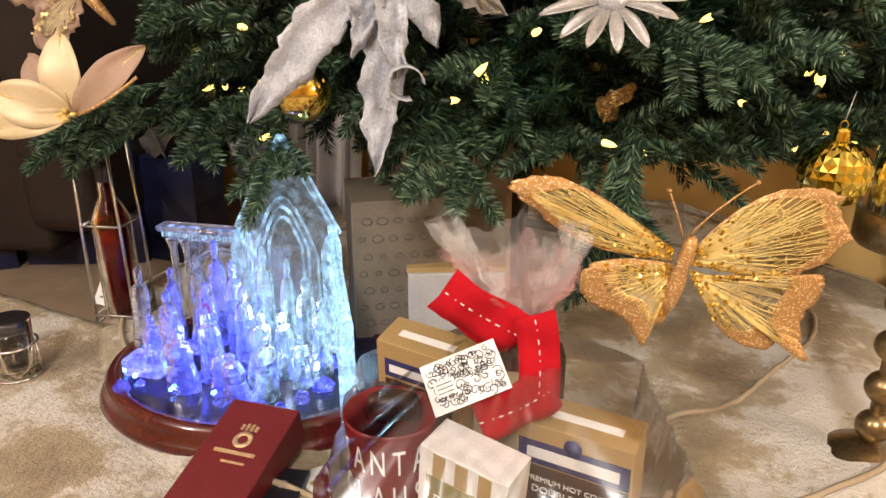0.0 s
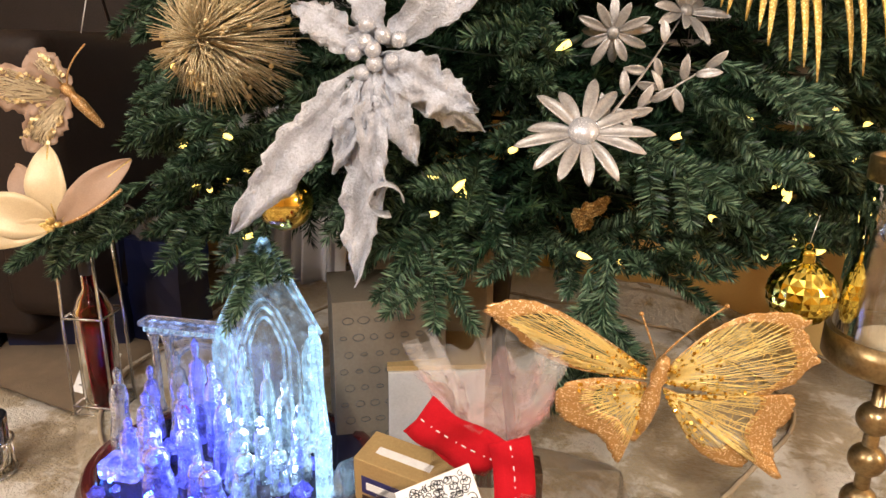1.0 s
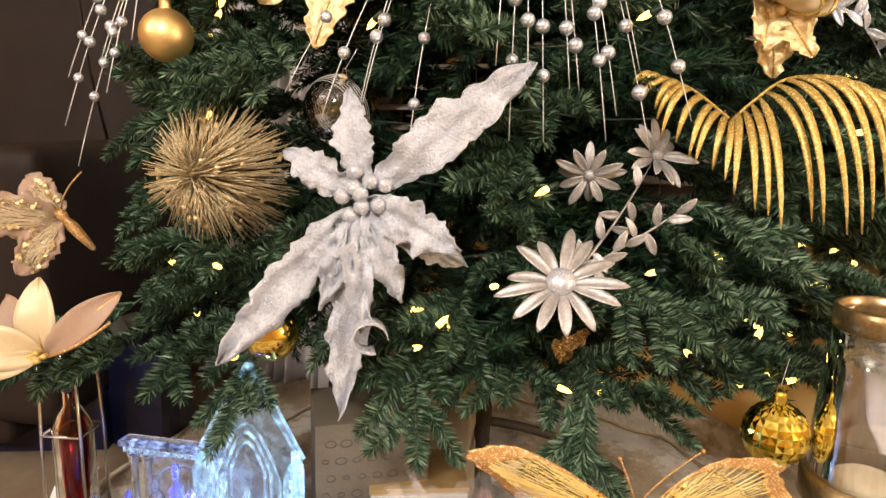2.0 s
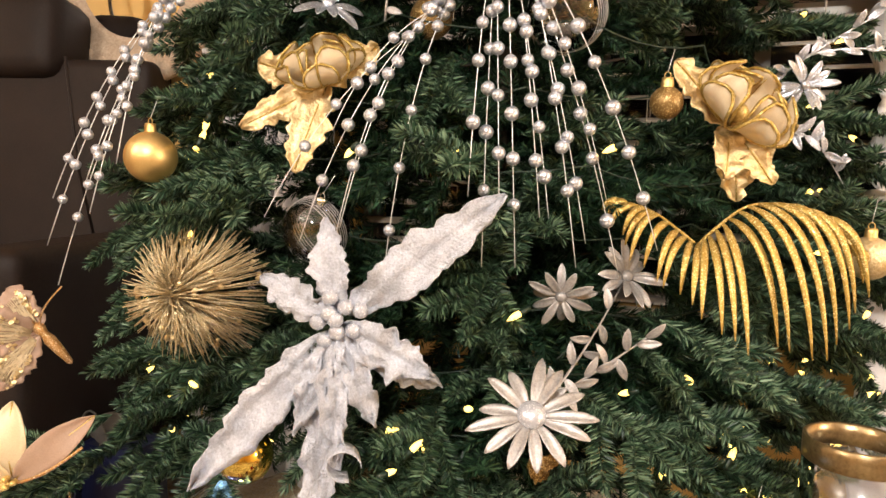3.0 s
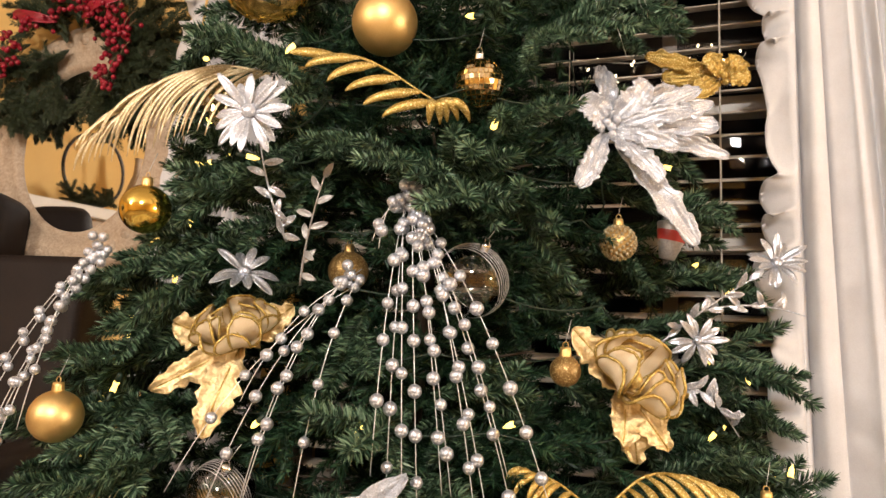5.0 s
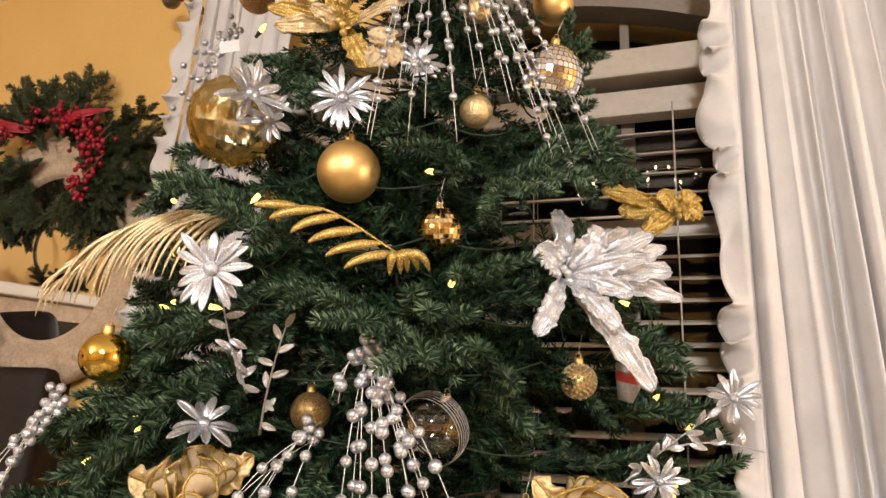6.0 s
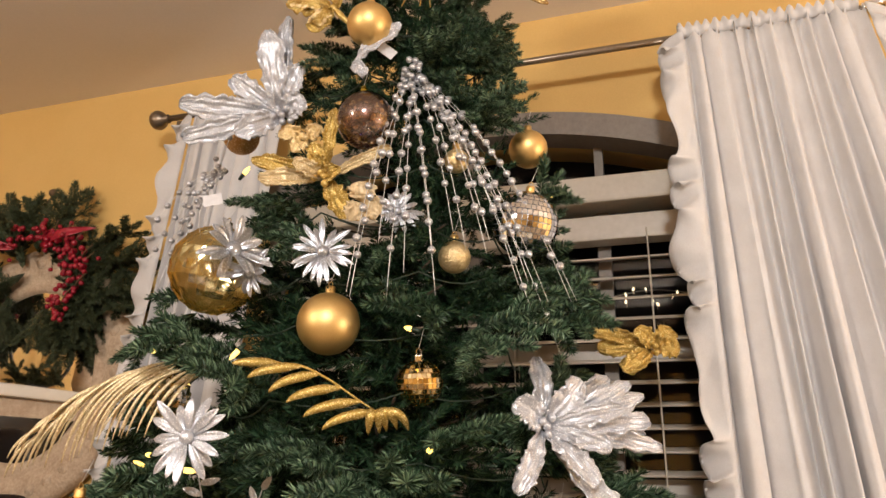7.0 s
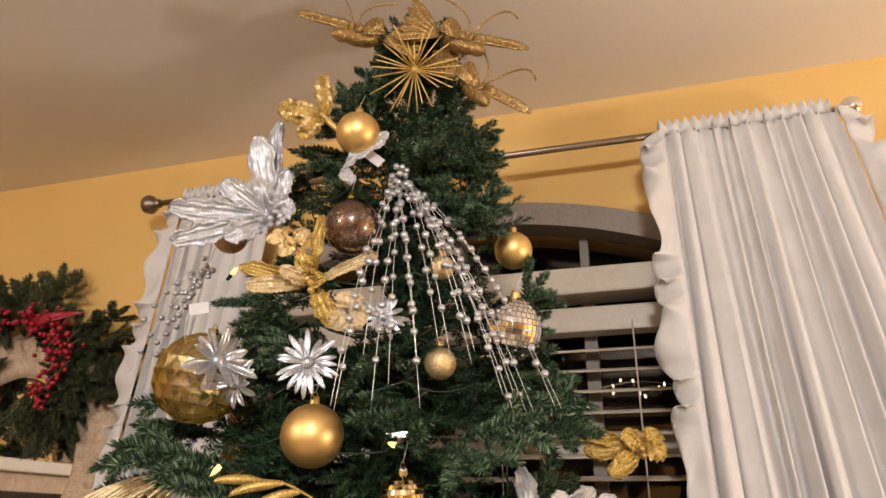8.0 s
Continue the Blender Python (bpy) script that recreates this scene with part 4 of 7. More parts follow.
# gold magnolias
M["gauze"] = surface("cream_gauze", (0.74, 0.58, 0.36), (0.90, 0.76, 0.54), 0.4, scale=30, fine=600, bump=0.3, Transmission_Weight=0.25)
def magnolia(where, turn, tip, s, label, back):
    """A cup of wire-rimmed petals that looks along (turn, tip), with foil leaves spread flat behind it."""
    f = thing("magnolia", face(*where, 22), label, "ornament flower", "gold magnolias")
    cupped = face(0, 0, 0, 22).inverted() @ face(0, 0, 0, turn, tip)
    for ring, (n, ln, lift, w0) in enumerate(((6, 0.052, 0.050, 0.025), (5, 0.036, 0.066, 0.024), (4, 0.018, 0.062, 0.020))):
        for i in range(n):
            a = i * math.tau / n + ring * 0.6
            t = Vector((ln * s * math.cos(a), ln * s * math.sin(a), lift * s))
            out = Vector((math.cos(a), math.sin(a), 0))
            side = Vector((-math.sin(a), math.cos(a), 0)) * w0 * s

            def petal_at(q, v, t=t, out=out, side=side):
                qq = min(max(q, 0.004), 0.996)
                w = (qq ** 0.62 * (1 - qq) ** 0.40) / (0.61 ** 0.62 * 0.39 ** 0.40)
                return t * q + out * (0.020 * s * math.sin(math.pi * q) - 0.010 * s * (2 * v - 1) ** 2 * w * -1) + side * w * (2 * v - 1)

            p = part("petal", thick(grid(bmesh.new(), petal_at, 12, 6), 0.0009), M["gauze"], f, "cream sheer petal", at=cupped)
            rim = [petal_at(k / 10, 0) for k in range(11)] + [petal_at(1 - k / 10, 1) for k in range(11)]
            part("rim", tube(bmesh.new(), rim, 0.0022 * s, 5), M["palmgold"], p)
            part("vein", tube(bmesh.new(), [petal_at(k / 8, 0.5) for k in range(8)], 0.0010 * s, 4), M["palmgold"], p)
    for i, (tx, ty, tz, w) in enumerate(back):
        lf = part("leaf", single_leaf((0, 0, 0), (tx, ty, tz), w, 0.5, 0.008, 0.28, 0.007, 6, 0.24, seed=i + 2, nu=26, nv=10, sharp=0.6), M["foil"], f, "crinkled gold foil leaf")
        part("midrib", tube(bmesh.new(), [(tx * k, ty * k, tz * k + 0.010 * math.sin(math.pi * k)) for k in (0, 0.25, 0.5, 0.75, 0.97)], 0.0014, 4), M["palmgold"], lf)
    part("heart", ball(bmesh.new(), 0.012 * s, cupped @ pose(0, 0, 0.02 * s), 12, 8), M["gold"], f)
    return f


magnolia((-0.325, 0.69, 0.950), 0, 58, 0.95, "gold wire edged magnolia with foil leaves on the tree", ((-0.10, 0.030, 0.0, 0.026), (-0.115, -0.065, 0.03, 0.020), (-0.035, -0.125, 0.05, 0.026), (0.07, 0.06, -0.02, 0.022)))
magnolia((0.200, 0.875, 0.905), 58, 42, 1.12, "open gold wire edged magnolia with cream petals", ((-0.075, 0.085, 0.0, 0.024), (-0.015, -0.075, 0.045, 0.024), (0.055, -0.080, 0.03, 0.022), (0.02, -0.105, 0.0, 0.022)))

# gold palm leaves
def blade(pts, width, keel=0.45, nv=4):
    """A slim keeled leaf along a curved line."""
    pts = [Vector(p) for p in pts]
    n = len(pts) - 1
    bm = bmesh.new()

    def at(u, v):
        i = round(u * n)
        d = (pts[min(i + 1, n)] - pts[max(i - 1, 0)]).normalized()
        side = d.cross(Vector((0, 0, 1)))
        side = side.normalized() if side.length > 1e-4 else Vector((1, 0, 0))
        s = 2 * v - 1
        uu = min(max(u, 0.03), 0.985)
        w = width * min(1, (uu / 0.22) ** 0.6) * (1 - uu ** 3.2) ** 0.8
        return pts[i] + side * s * w + Vector((0, 0, 1)) * (-abs(s) * w * keel)

    return thick(grid(bm, at, n, nv), 0.0010)


def frond(where, turn, tip, spin, rib, blades, label, mat, width):
    """A palm leaf: blades (place on the rib 0..1, tip x, y, z, bow) arch out of a curved rib and droop."""
    p = thing("palm_leaf", face(*where, turn, tip, spin), label, "ornament leaf", "gold palm leaves")
    pts = round_line(rib, 10)
    part("rib", tube(bmesh.new(), pts, 0.0028, 6, 0.0012), mat, p)
    for f, tx, ty, tz, bow in blades:
        q = pts[min(int(f * (len(pts) - 1)), len(pts) - 1)]
        e = Vector((tx, ty, tz))
        mid = q.lerp(e, 0.42) + Vector((0.35 * (tx - q.x), bow, 0.6 * bow + 0.012))
        part("blade", blade(bezier(q, mid, e, 14), width), mat, p)
    return p


def fan(n, a, b, wob=0.006, seed=0):
    """Blades between two given ones, evenly stepped and slightly uneven."""
    r = random.Random(seed)
    return [tuple(x + (y - x) * i / (n - 1) + (r.uniform(-wob, wob) if 0 < j < 4 else 0) for j, (x, y) in enumerate(zip(a, b))) for i in range(n)]


frond((0.178, 0.805, 0.745), 20, 12, 0, ((0, 0, 0), (0.022, 0.022, 0.004), (0.060, 0.050, 0.006), (0.105, 0.052, 0.004), (0.155, 0.026, 0), (0.195, -0.010, 0)),
      fan(5, (0.03, -0.022, -0.085, 0.03, 0.02), (0.24, 0.048, -0.145, 0.04, 0.03)) + fan(4, (0.29, 0.078, -0.135, 0.04, 0.045), (0.46, 0.140, -0.145, 0.04, 0.065), seed=2) + fan(4, (0.52, 0.160, -0.125, 0.03, 0.07), (0.74, 0.205, -0.070, 0.02, 0.05), seed=3) + fan(3, (0.78, 0.205, -0.055, 0.02, 0.03), (0.97, 0.205, -0.025, 0.0, 0.012), seed=4),
      "arched gold glitter palm leaf with long drooping blades", M["palmgold"], 0.0052)
frond((0.172, 0.803, 0.745), 20, 12, 0, ((0, 0, 0), (-0.020, 0.016, 0.002), (-0.055, 0.040, 0.004), (-0.098, 0.054, 0.004)),
      fan(5, (0.08, -0.028, -0.072, 0.02, 0.02), (0.62, -0.085, -0.030, 0.02, 0.025)) + fan(5, (0.66, -0.095, -0.010, 0.015, 0.02), (0.98, -0.120, 0.045, 0.0, 0.006), seed=5),
      "short gold glitter palm leaf with drooping blades", M["palmgold"], 0.0048)
frond((-0.362, 0.742, 1.362), 22, 0, 0, ((0.02, 0.02, 0.0), (-0.06, 0.022, 0.02), (-0.14, -0.015, 0.03), (-0.225, -0.095, 0.03)),
      fan(24, (0.04, -0.055, -0.085, 0.03, 0.012), (0.98, -0.262, -0.150, 0.03, 0.004), 0.008) + fan(18, (0.10, -0.115, -0.075, 0.04, 0.02), (0.9, -0.258, -0.120, 0.04, 0.006), 0.008, 6),
      "feathered champagne gold palm leaf with fine blades", M["pale"], 0.0026)
frond((-0.205, 0.700, 1.352), 18, 0, 0, ((0.0, 0.024, 0.0), (0.04, 0.022, 0.008), (0.085, 0.002, 0.012), (0.135, -0.030, 0.012), (0.165, -0.048, 0.01)),
      fan(6, (0.12, -0.060, 0.020, 0.02, 0.004), (0.93, 0.085, -0.075, 0.02, 0.004), 0.004) + fan(5, (0.90, 0.150, -0.078, 0.01, 0.012), (1.0, 0.205, -0.070, 0.0, 0.02), 0.003, 3),
      "gold glitter palm leaf with spaced blades", M["palmgold"], 0.0072)

# white glitter poinsettia by the window, silver and gold ones above
def poinsettia(where, turn, tip, petals, mat, label, berries, core=None, width=1.0, ruffle=0.006, peak=0.62, sharp=0.62):
    f = thing("poinsettia", face(*where, turn, tip), label, "ornament flower", "poinsettias")
    for i, (tx, ty, tz, w) in enumerate(petals):
        part("petal", single_leaf((tx * 0.05, ty * 0.05, 0), (tx, ty, tz), w * width, peak, 0.010, 0.22, ruffle * 0.8, 6, 0.20, seed=i + 11, nu=34, nv=20, sharp=sharp, ribs=0.0011), mat[i % len(mat)] if isinstance(mat, tuple) else mat, f)
    for i in range(berries):
        a = i * 2.4
        q = 0.009 * math.sqrt(i)
        part("berry", ball(bmesh.new(), 0.007, pose(q * math.cos(a), q * math.sin(a), 0.014), 10, 8), core or (mat[0] if isinstance(mat, tuple) else mat), f)
    return f


poinsettia((0.172, 0.885, 1.292), 35, 5, ((0.17, 0.050, 0.03, 0.016), (0.125, 0.085, 0.0, 0.018), (0.20, -0.03, 0.02, 0.016), (0.165, 0.008, 0.045, 0.018), (0.175, -0.012, 0.01, 0.014), (0.14, 0.068, 0.04, 0.015), (0.115, 0.025, 0.055, 0.017), (0.09, -0.035, 0.05, 0.018), (-0.055, 0.035, 0.02, 0.024), (0.01, 0.12, -0.03, 0.02), (0.125, -0.178, 0.03, 0.022), (-0.06, -0.10, 0.02, 0.018), (0.06, 0.07, 0.03, 0.024), (0.06, -0.09, 0.05, 0.02)), M["silver"], "white silver glitter poinsettia with lobed petals by the window", 5, width=1.0)
poinsettia((-0.290, 0.80, 1.862), 15, -18, ((-0.03, 0.165, 0.0, 0.026), (0.0, 0.20, -0.03, 0.016), (-0.19, 0.02, 0.03, 0.024), (-0.185, -0.045, 0.03, 0.020), (-0.10, 0.075, 0.0, 0.022), (0.045, 0.03, 0.02, 0.024), (-0.08, -0.04, 0.04, 0.024), (0.03, 0.10, 0.0, 0.02)), M["silver"], "silver glitter poinsettia with frilled petals near the tree top", 6)
poinsettia((-0.135, 0.76, 1.925), 15, -10, ((0.090, 0.070, 0.01, 0.015), (0.030, -0.030, 0.02, 0.012)), M["silver"], "small frosted silver petals near the tree top", 0)
poinsettia((-0.180, 0.775, 1.712), 20, -12, ((-0.125, 0.025, 0.02, 0.020), (-0.11, -0.01, 0.03, 0.022), (-0.02, 0.055, 0.03, 0.022), (0.012, 0.125, 0.0, 0.016), (0.115, 0.055, 0.01, 0.016), (0.045, -0.075, 0.03, 0.026), (0.03, 0.01, 0.04, 0.02), (-0.05, 0.02, 0.04, 0.02)), (M["palmgold"], M["pale"], M["palmgold"]), "gold glitter poinsettia with pale folded petals", 5, M["gold"], 0.72)
poinsettia((-0.095, 0.75, 1.645), 20, -5, ((0.0, 0.035, 0.01, 0.022), (0.03, -0.02, 0.01, 0.02), (-0.02, -0.03, 0.01, 0.018)), M["organza"], "cream gold flecked petals below the gold poinsettia", 0)
poinsettia((-0.235, 0.80, 1.80), 15, 5, ((-0.05, 0.01, 0.02, 0.016), (0.03, 0.02, 0.02, 0.016), (-0.02, -0.03, 0.02, 0.016)), M["foil"], "small gold foil flower between silver petals", 3)
poinsettia((0.345, 1.17, 1.456), 20, 5, ((-0.11, 0.0, 0.0, 0.022), (-0.07, -0.05, 0.02, 0.02), (0.04, 0.035, 0.01, 0.022), (0.045, -0.01, 0.02, 0.02), (-0.14, 0.04, 0.0, 0.018), (-0.04, 0.03, 0.03, 0.018)), M["palmgold"], "gold foil flower reaching out before the blind", 3)
poinsettia((-0.02, 0.72, 0.44), 22, -10, ((0.05, 0.02, 0.0, 0.01), (0.03, -0.02, 0.0, 0.012)), M["bronze"], "bit of gold foil leaf deep in the branches", 0)

# starburst and birds at the top
star = thing("starburst", face(-0.014, 0.815, 2.166, 18, -15), "gold glitter starburst of thin rods near the tree top", "ornament")
r = random.Random(12)
for i in range(30):
    z, a = r.uniform(-0.15, 0.75), i * 2.399
    s = math.sqrt(1 - z * z)
    ln = r.uniform(0.078, 0.105)
    part("ray", tube(bmesh.new(), [(0, 0, 0), (ln * s * math.cos(a), ln * s * math.sin(a), ln * z)], 0.0019, 5, 0.0013), M["gold"], star)
part("hub", ball(bmesh.new(), 0.008, Matrix(), 10, 8), M["gold"], star)


def bird(where, turn, spin, flip, label):
    b = thing("bird_ornament", face(*where, turn, 0, spin) @ Matrix.Diagonal((1.3 * flip, 1.3, 1.3, 1)), label, "bird ornament", "gold birds")
    part("body", lathe(bmesh.new(), [(0, -0.046), (0.006, -0.042), (0.014, -0.02), (0.015, 0.0), (0.010, 0.018), (0.011, 0.026), (0.008, 0.034), (0.0, 0.042)], 12, pose(0, 0, 0, 0, 70, 0)), M["bronze"], b)
    for i, (tx, ty, w) in enumerate(((-0.070, 0.040, 0.018), (0.045, 0.080, 0.022))):
        wing = part("wing", tube(bmesh.new(), bezier((0, 0.004, 0.006), (tx * 0.1, ty * 1.3, 0.02), (tx, ty, 0.02)), 0.0016, 5), M["bronze"], b)
        for k in range(6):
            f = 0.25 + 0.75 * k / 5
            ex, ey = tx * f * 1.15 + 0.012 * (k - 2), ty * f * 0.75 - 0.014
            part("feather", single_leaf((tx * 0.12 * k / 5, ty * 0.1, 0.008), (ex, ey, 0.016), 0.0085, 0.6, 0.003, 0.2, 0.001, 3, 0.1, seed=i * 7 + k, nu=8, nv=4), M["bronze"], wing)
    for i in range(5):
        part("tail_feather", single_leaf((-0.04, -0.01, 0), (-0.095 - 0.006 * i, -0.055 + 0.02 * i, 0.0), 0.008, 0.6, 0.003, 0.2, seed=i, nu=8, nv=4), M["bronze"], b)


bird((-0.125, 0.77, 2.235), 20, 10, -1, "gold glitter bird with filigree wings on the tree top")
bird((0.085, 0.83, 2.215), 20, -35, 1, "gold glitter bird with spread wings at the tree top")
bird((0.10, 0.86, 2.12), 10, -60, 1, "small gold filigree bird under the tree top")
butterfly((-0.175, 0.76, 2.045), 18, 0, 25, 0.55, "small gold lace butterfly near the tree top",
          (((-0.075, 0.05, 0.01), 0.028, 0.6, 0.008), ((0.03, 0.09, 0.01), 0.018, 0.55, 0.008), ((-0.06, -0.03, 0.01), 0.022, 0.55, 0.006)), M["palmgold"], M["gold"], M["gold"])

# bead strands
bead_me = mesh_from(ball(bmesh.new(), 0.0078, Matrix(), 14, 10), "bead", M["bead"])


def strands(name, top, ends, label, bow=0.03, pitch=0.06, size=1.0, seed=0, crest=8):
    s = thing(name, Matrix(), label, "bead strand", "silver bead strands")
    r = random.Random(seed)
    for e in ends:
        t = Vector(top) + Vector((r.uniform(-0.012, 0.012), r.uniform(-0.01, 0.01), r.uniform(-0.01, 0.01)))
        e = Vector(e)
        mid = t.lerp(e, 0.35) + Vector(((e.x - t.x) * 0.25, -bow, 0.02))
        pts = bezier(t, mid, e, 24)
        part("strand", tube(bmesh.new(), pts, 0.0007, 4), M["thread"], s)
        ln = sum((b - a).length for a, b in zip(pts, pts[1:]))
        k = max(2, round(ln / pitch))
        shift = r.uniform(0.0, 0.8)
        for i in range(k):
            f = 0.02 + 0.90 * (i + shift + r.uniform(-0.12, 0.12)) / k
            q = min(max(f, 0), 0.93) * 24
            p = pts[int(q)].lerp(pts[min(int(q) + 1, 24)], q - int(q))
            ob = new("bead", bead_me)
            ob.parent = s
            ob.matrix_basis = Matrix.Translation(p) @ Matrix.Scale(size * r.uniform(0.88, 1.08), 4)
    for i in range(crest):
        a = i * 2.4
        p = Vector(top) + Vector((0.020 * math.cos(a) * math.sqrt(i / crest), -0.012 + 0.012 * math.sin(a), 0.014 * math.sin(a * 1.7) - 0.004 * i / crest))
        ob = new("bead", bead_me)
        ob.parent, ob.matrix_basis = s, Matrix.Translation(p) @ Matrix.Scale(size * r.uniform(0.8, 1.0), 4)
    return s


r = random.Random(31)
strands("bead_strand", (-0.075, 0.715, 1.165), [(-0.06 + 0.012 * i + r.uniform(-0.01, 0.01), 0.655 + 0.006 * i, r.uniform(0.70, 0.80)) for i in (0, 1, 3, 5, 6, 8, 9, 11, 13)] + [(0.135, 0.72, 0.74), (-0.085, 0.64, 0.80), (-0.105, 0.68, 1.09), (-0.115, 0.68, 1.10)], "long silver bead strands cascading down the tree front", 0.03, 0.058, 1.15, 1, 14)
strands("bead_strand", (-0.150, 0.70, 1.055), [(-0.345, 0.575, 0.765), (-0.30, 0.59, 0.735), (-0.255, 0.605, 0.74), (-0.245, 0.60, 0.755), (-0.19, 0.62, 0.70), (-0.27, 0.62, 0.88)], "silver bead strands sweeping sideways over the branches", 0.035, 0.075, 1.05, 2, 5)
strands("bead_strand", (-0.525, 0.62, 1.09), [(-0.66, 0.50, 0.715), (-0.64, 0.50, 0.66), (-0.60, 0.52, 0.76), (-0.62, 0.53, 0.80), (-0.57, 0.54, 0.83), (-0.66, 0.51, 0.78)], "silver bead strands falling along the tree's side", 0.02, 0.045, 0.95, 3, 6)
strands("bead_strand", (-0.04, 0.825, 1.928), [(-0.10 + 0.016 * i + r.uniform(-0.01, 0.01), 0.70 + 0.010 * i, 1.43 + r.uniform(0, 0.13) + 0.004 * i) for i in range(0, 17, 1) if i % 4 != 2] + [(0.19, 0.90, 1.48), (0.22, 0.93, 1.50), (0.24, 0.95, 1.47), (0.17, 0.88, 1.44), (0.20, 0.91, 1.41)], "silver bead strands spilling from the upper tree", 0.03, 0.048, 0.86, 4, 12)
strands("bead_strand", (-0.46, 0.86, 1.80), [(-0.56, 0.80, 1.58), (-0.54, 0.82, 1.55), (-0.52, 0.80, 1.60), (-0.50, 0.82, 1.62), (-0.58, 0.82, 1.66), (-0.48, 0.80, 1.66), (-0.53, 0.83, 1.70)], "fine silver bead sprays at the tree's upper side", 0.01, 0.038, 0.8, 5, 4)
strands("bead_strand", (-0.40, 0.84, 1.93), [(-0.45, 0.82, 1.83), (-0.47, 0.83, 1.85), (-0.43, 0.82, 1.80)], "short silver bead sprays beside the silver poinsettia", 0.01, 0.035, 0.8, 6, 3)

# ---- writing ----
def writing(text, size, mat, parent, m, name="lettering", depth=0.0004):
    """Letters as a thin mesh, in the x, y plane of m."""
    cu = bpy.data.curves.new(name, "FONT")
    cu.body, cu.size, cu.extrude, cu.align_x, cu.align_y = text, size, depth, "CENTER", "CENTER"
    tmp = bpy.data.objects.new(name, cu)
    me = bpy.data.meshes.new_from_object(tmp)
    bpy.data.objects.remove(tmp)
    me.materials.clear()
    me.materials.append(mat)
    ob = new(name, me)
    ob.parent, ob.matrix_basis = parent, m
    return ob


# ---- on the floor ----
def paint(name, c, rough=0.5, metal=0.0, bump=0.05, scale=20, fine=300):
    return surface(name, tuple(v * 0.85 for v in c), tuple(min(1, v * 1.1) for v in c), rough, metal, scale, fine, bump)


def edge_lit(name, tint, colour, low, high):
    """Cast acrylic that carries the light of the diodes below it in its ripples."""
    k = Nodes(name)
    k.b.inputs["Base Color"].default_value = (*tint, 1)
    k.b.inputs["Roughness"].default_value = 0.06
    k.b.inputs["Transmission Weight"].default_value = 1.0
    k.b.inputs["IOR"].default_value = 1.38
    a = k.noise(70, 5, 0.7)
    k.l(k.ramp(a, (0.40, (low,) * 3), (0.56, ((low + high) * 0.3,) * 3), (0.68, (high,) * 3)), k.b.inputs["Emission Strength"])
    k.b.inputs["Emission Color"].default_value = (*colour, 1)
    k.bump(k.noise(45, 4, 0.6), 0.7, 0.006)
    return k.m


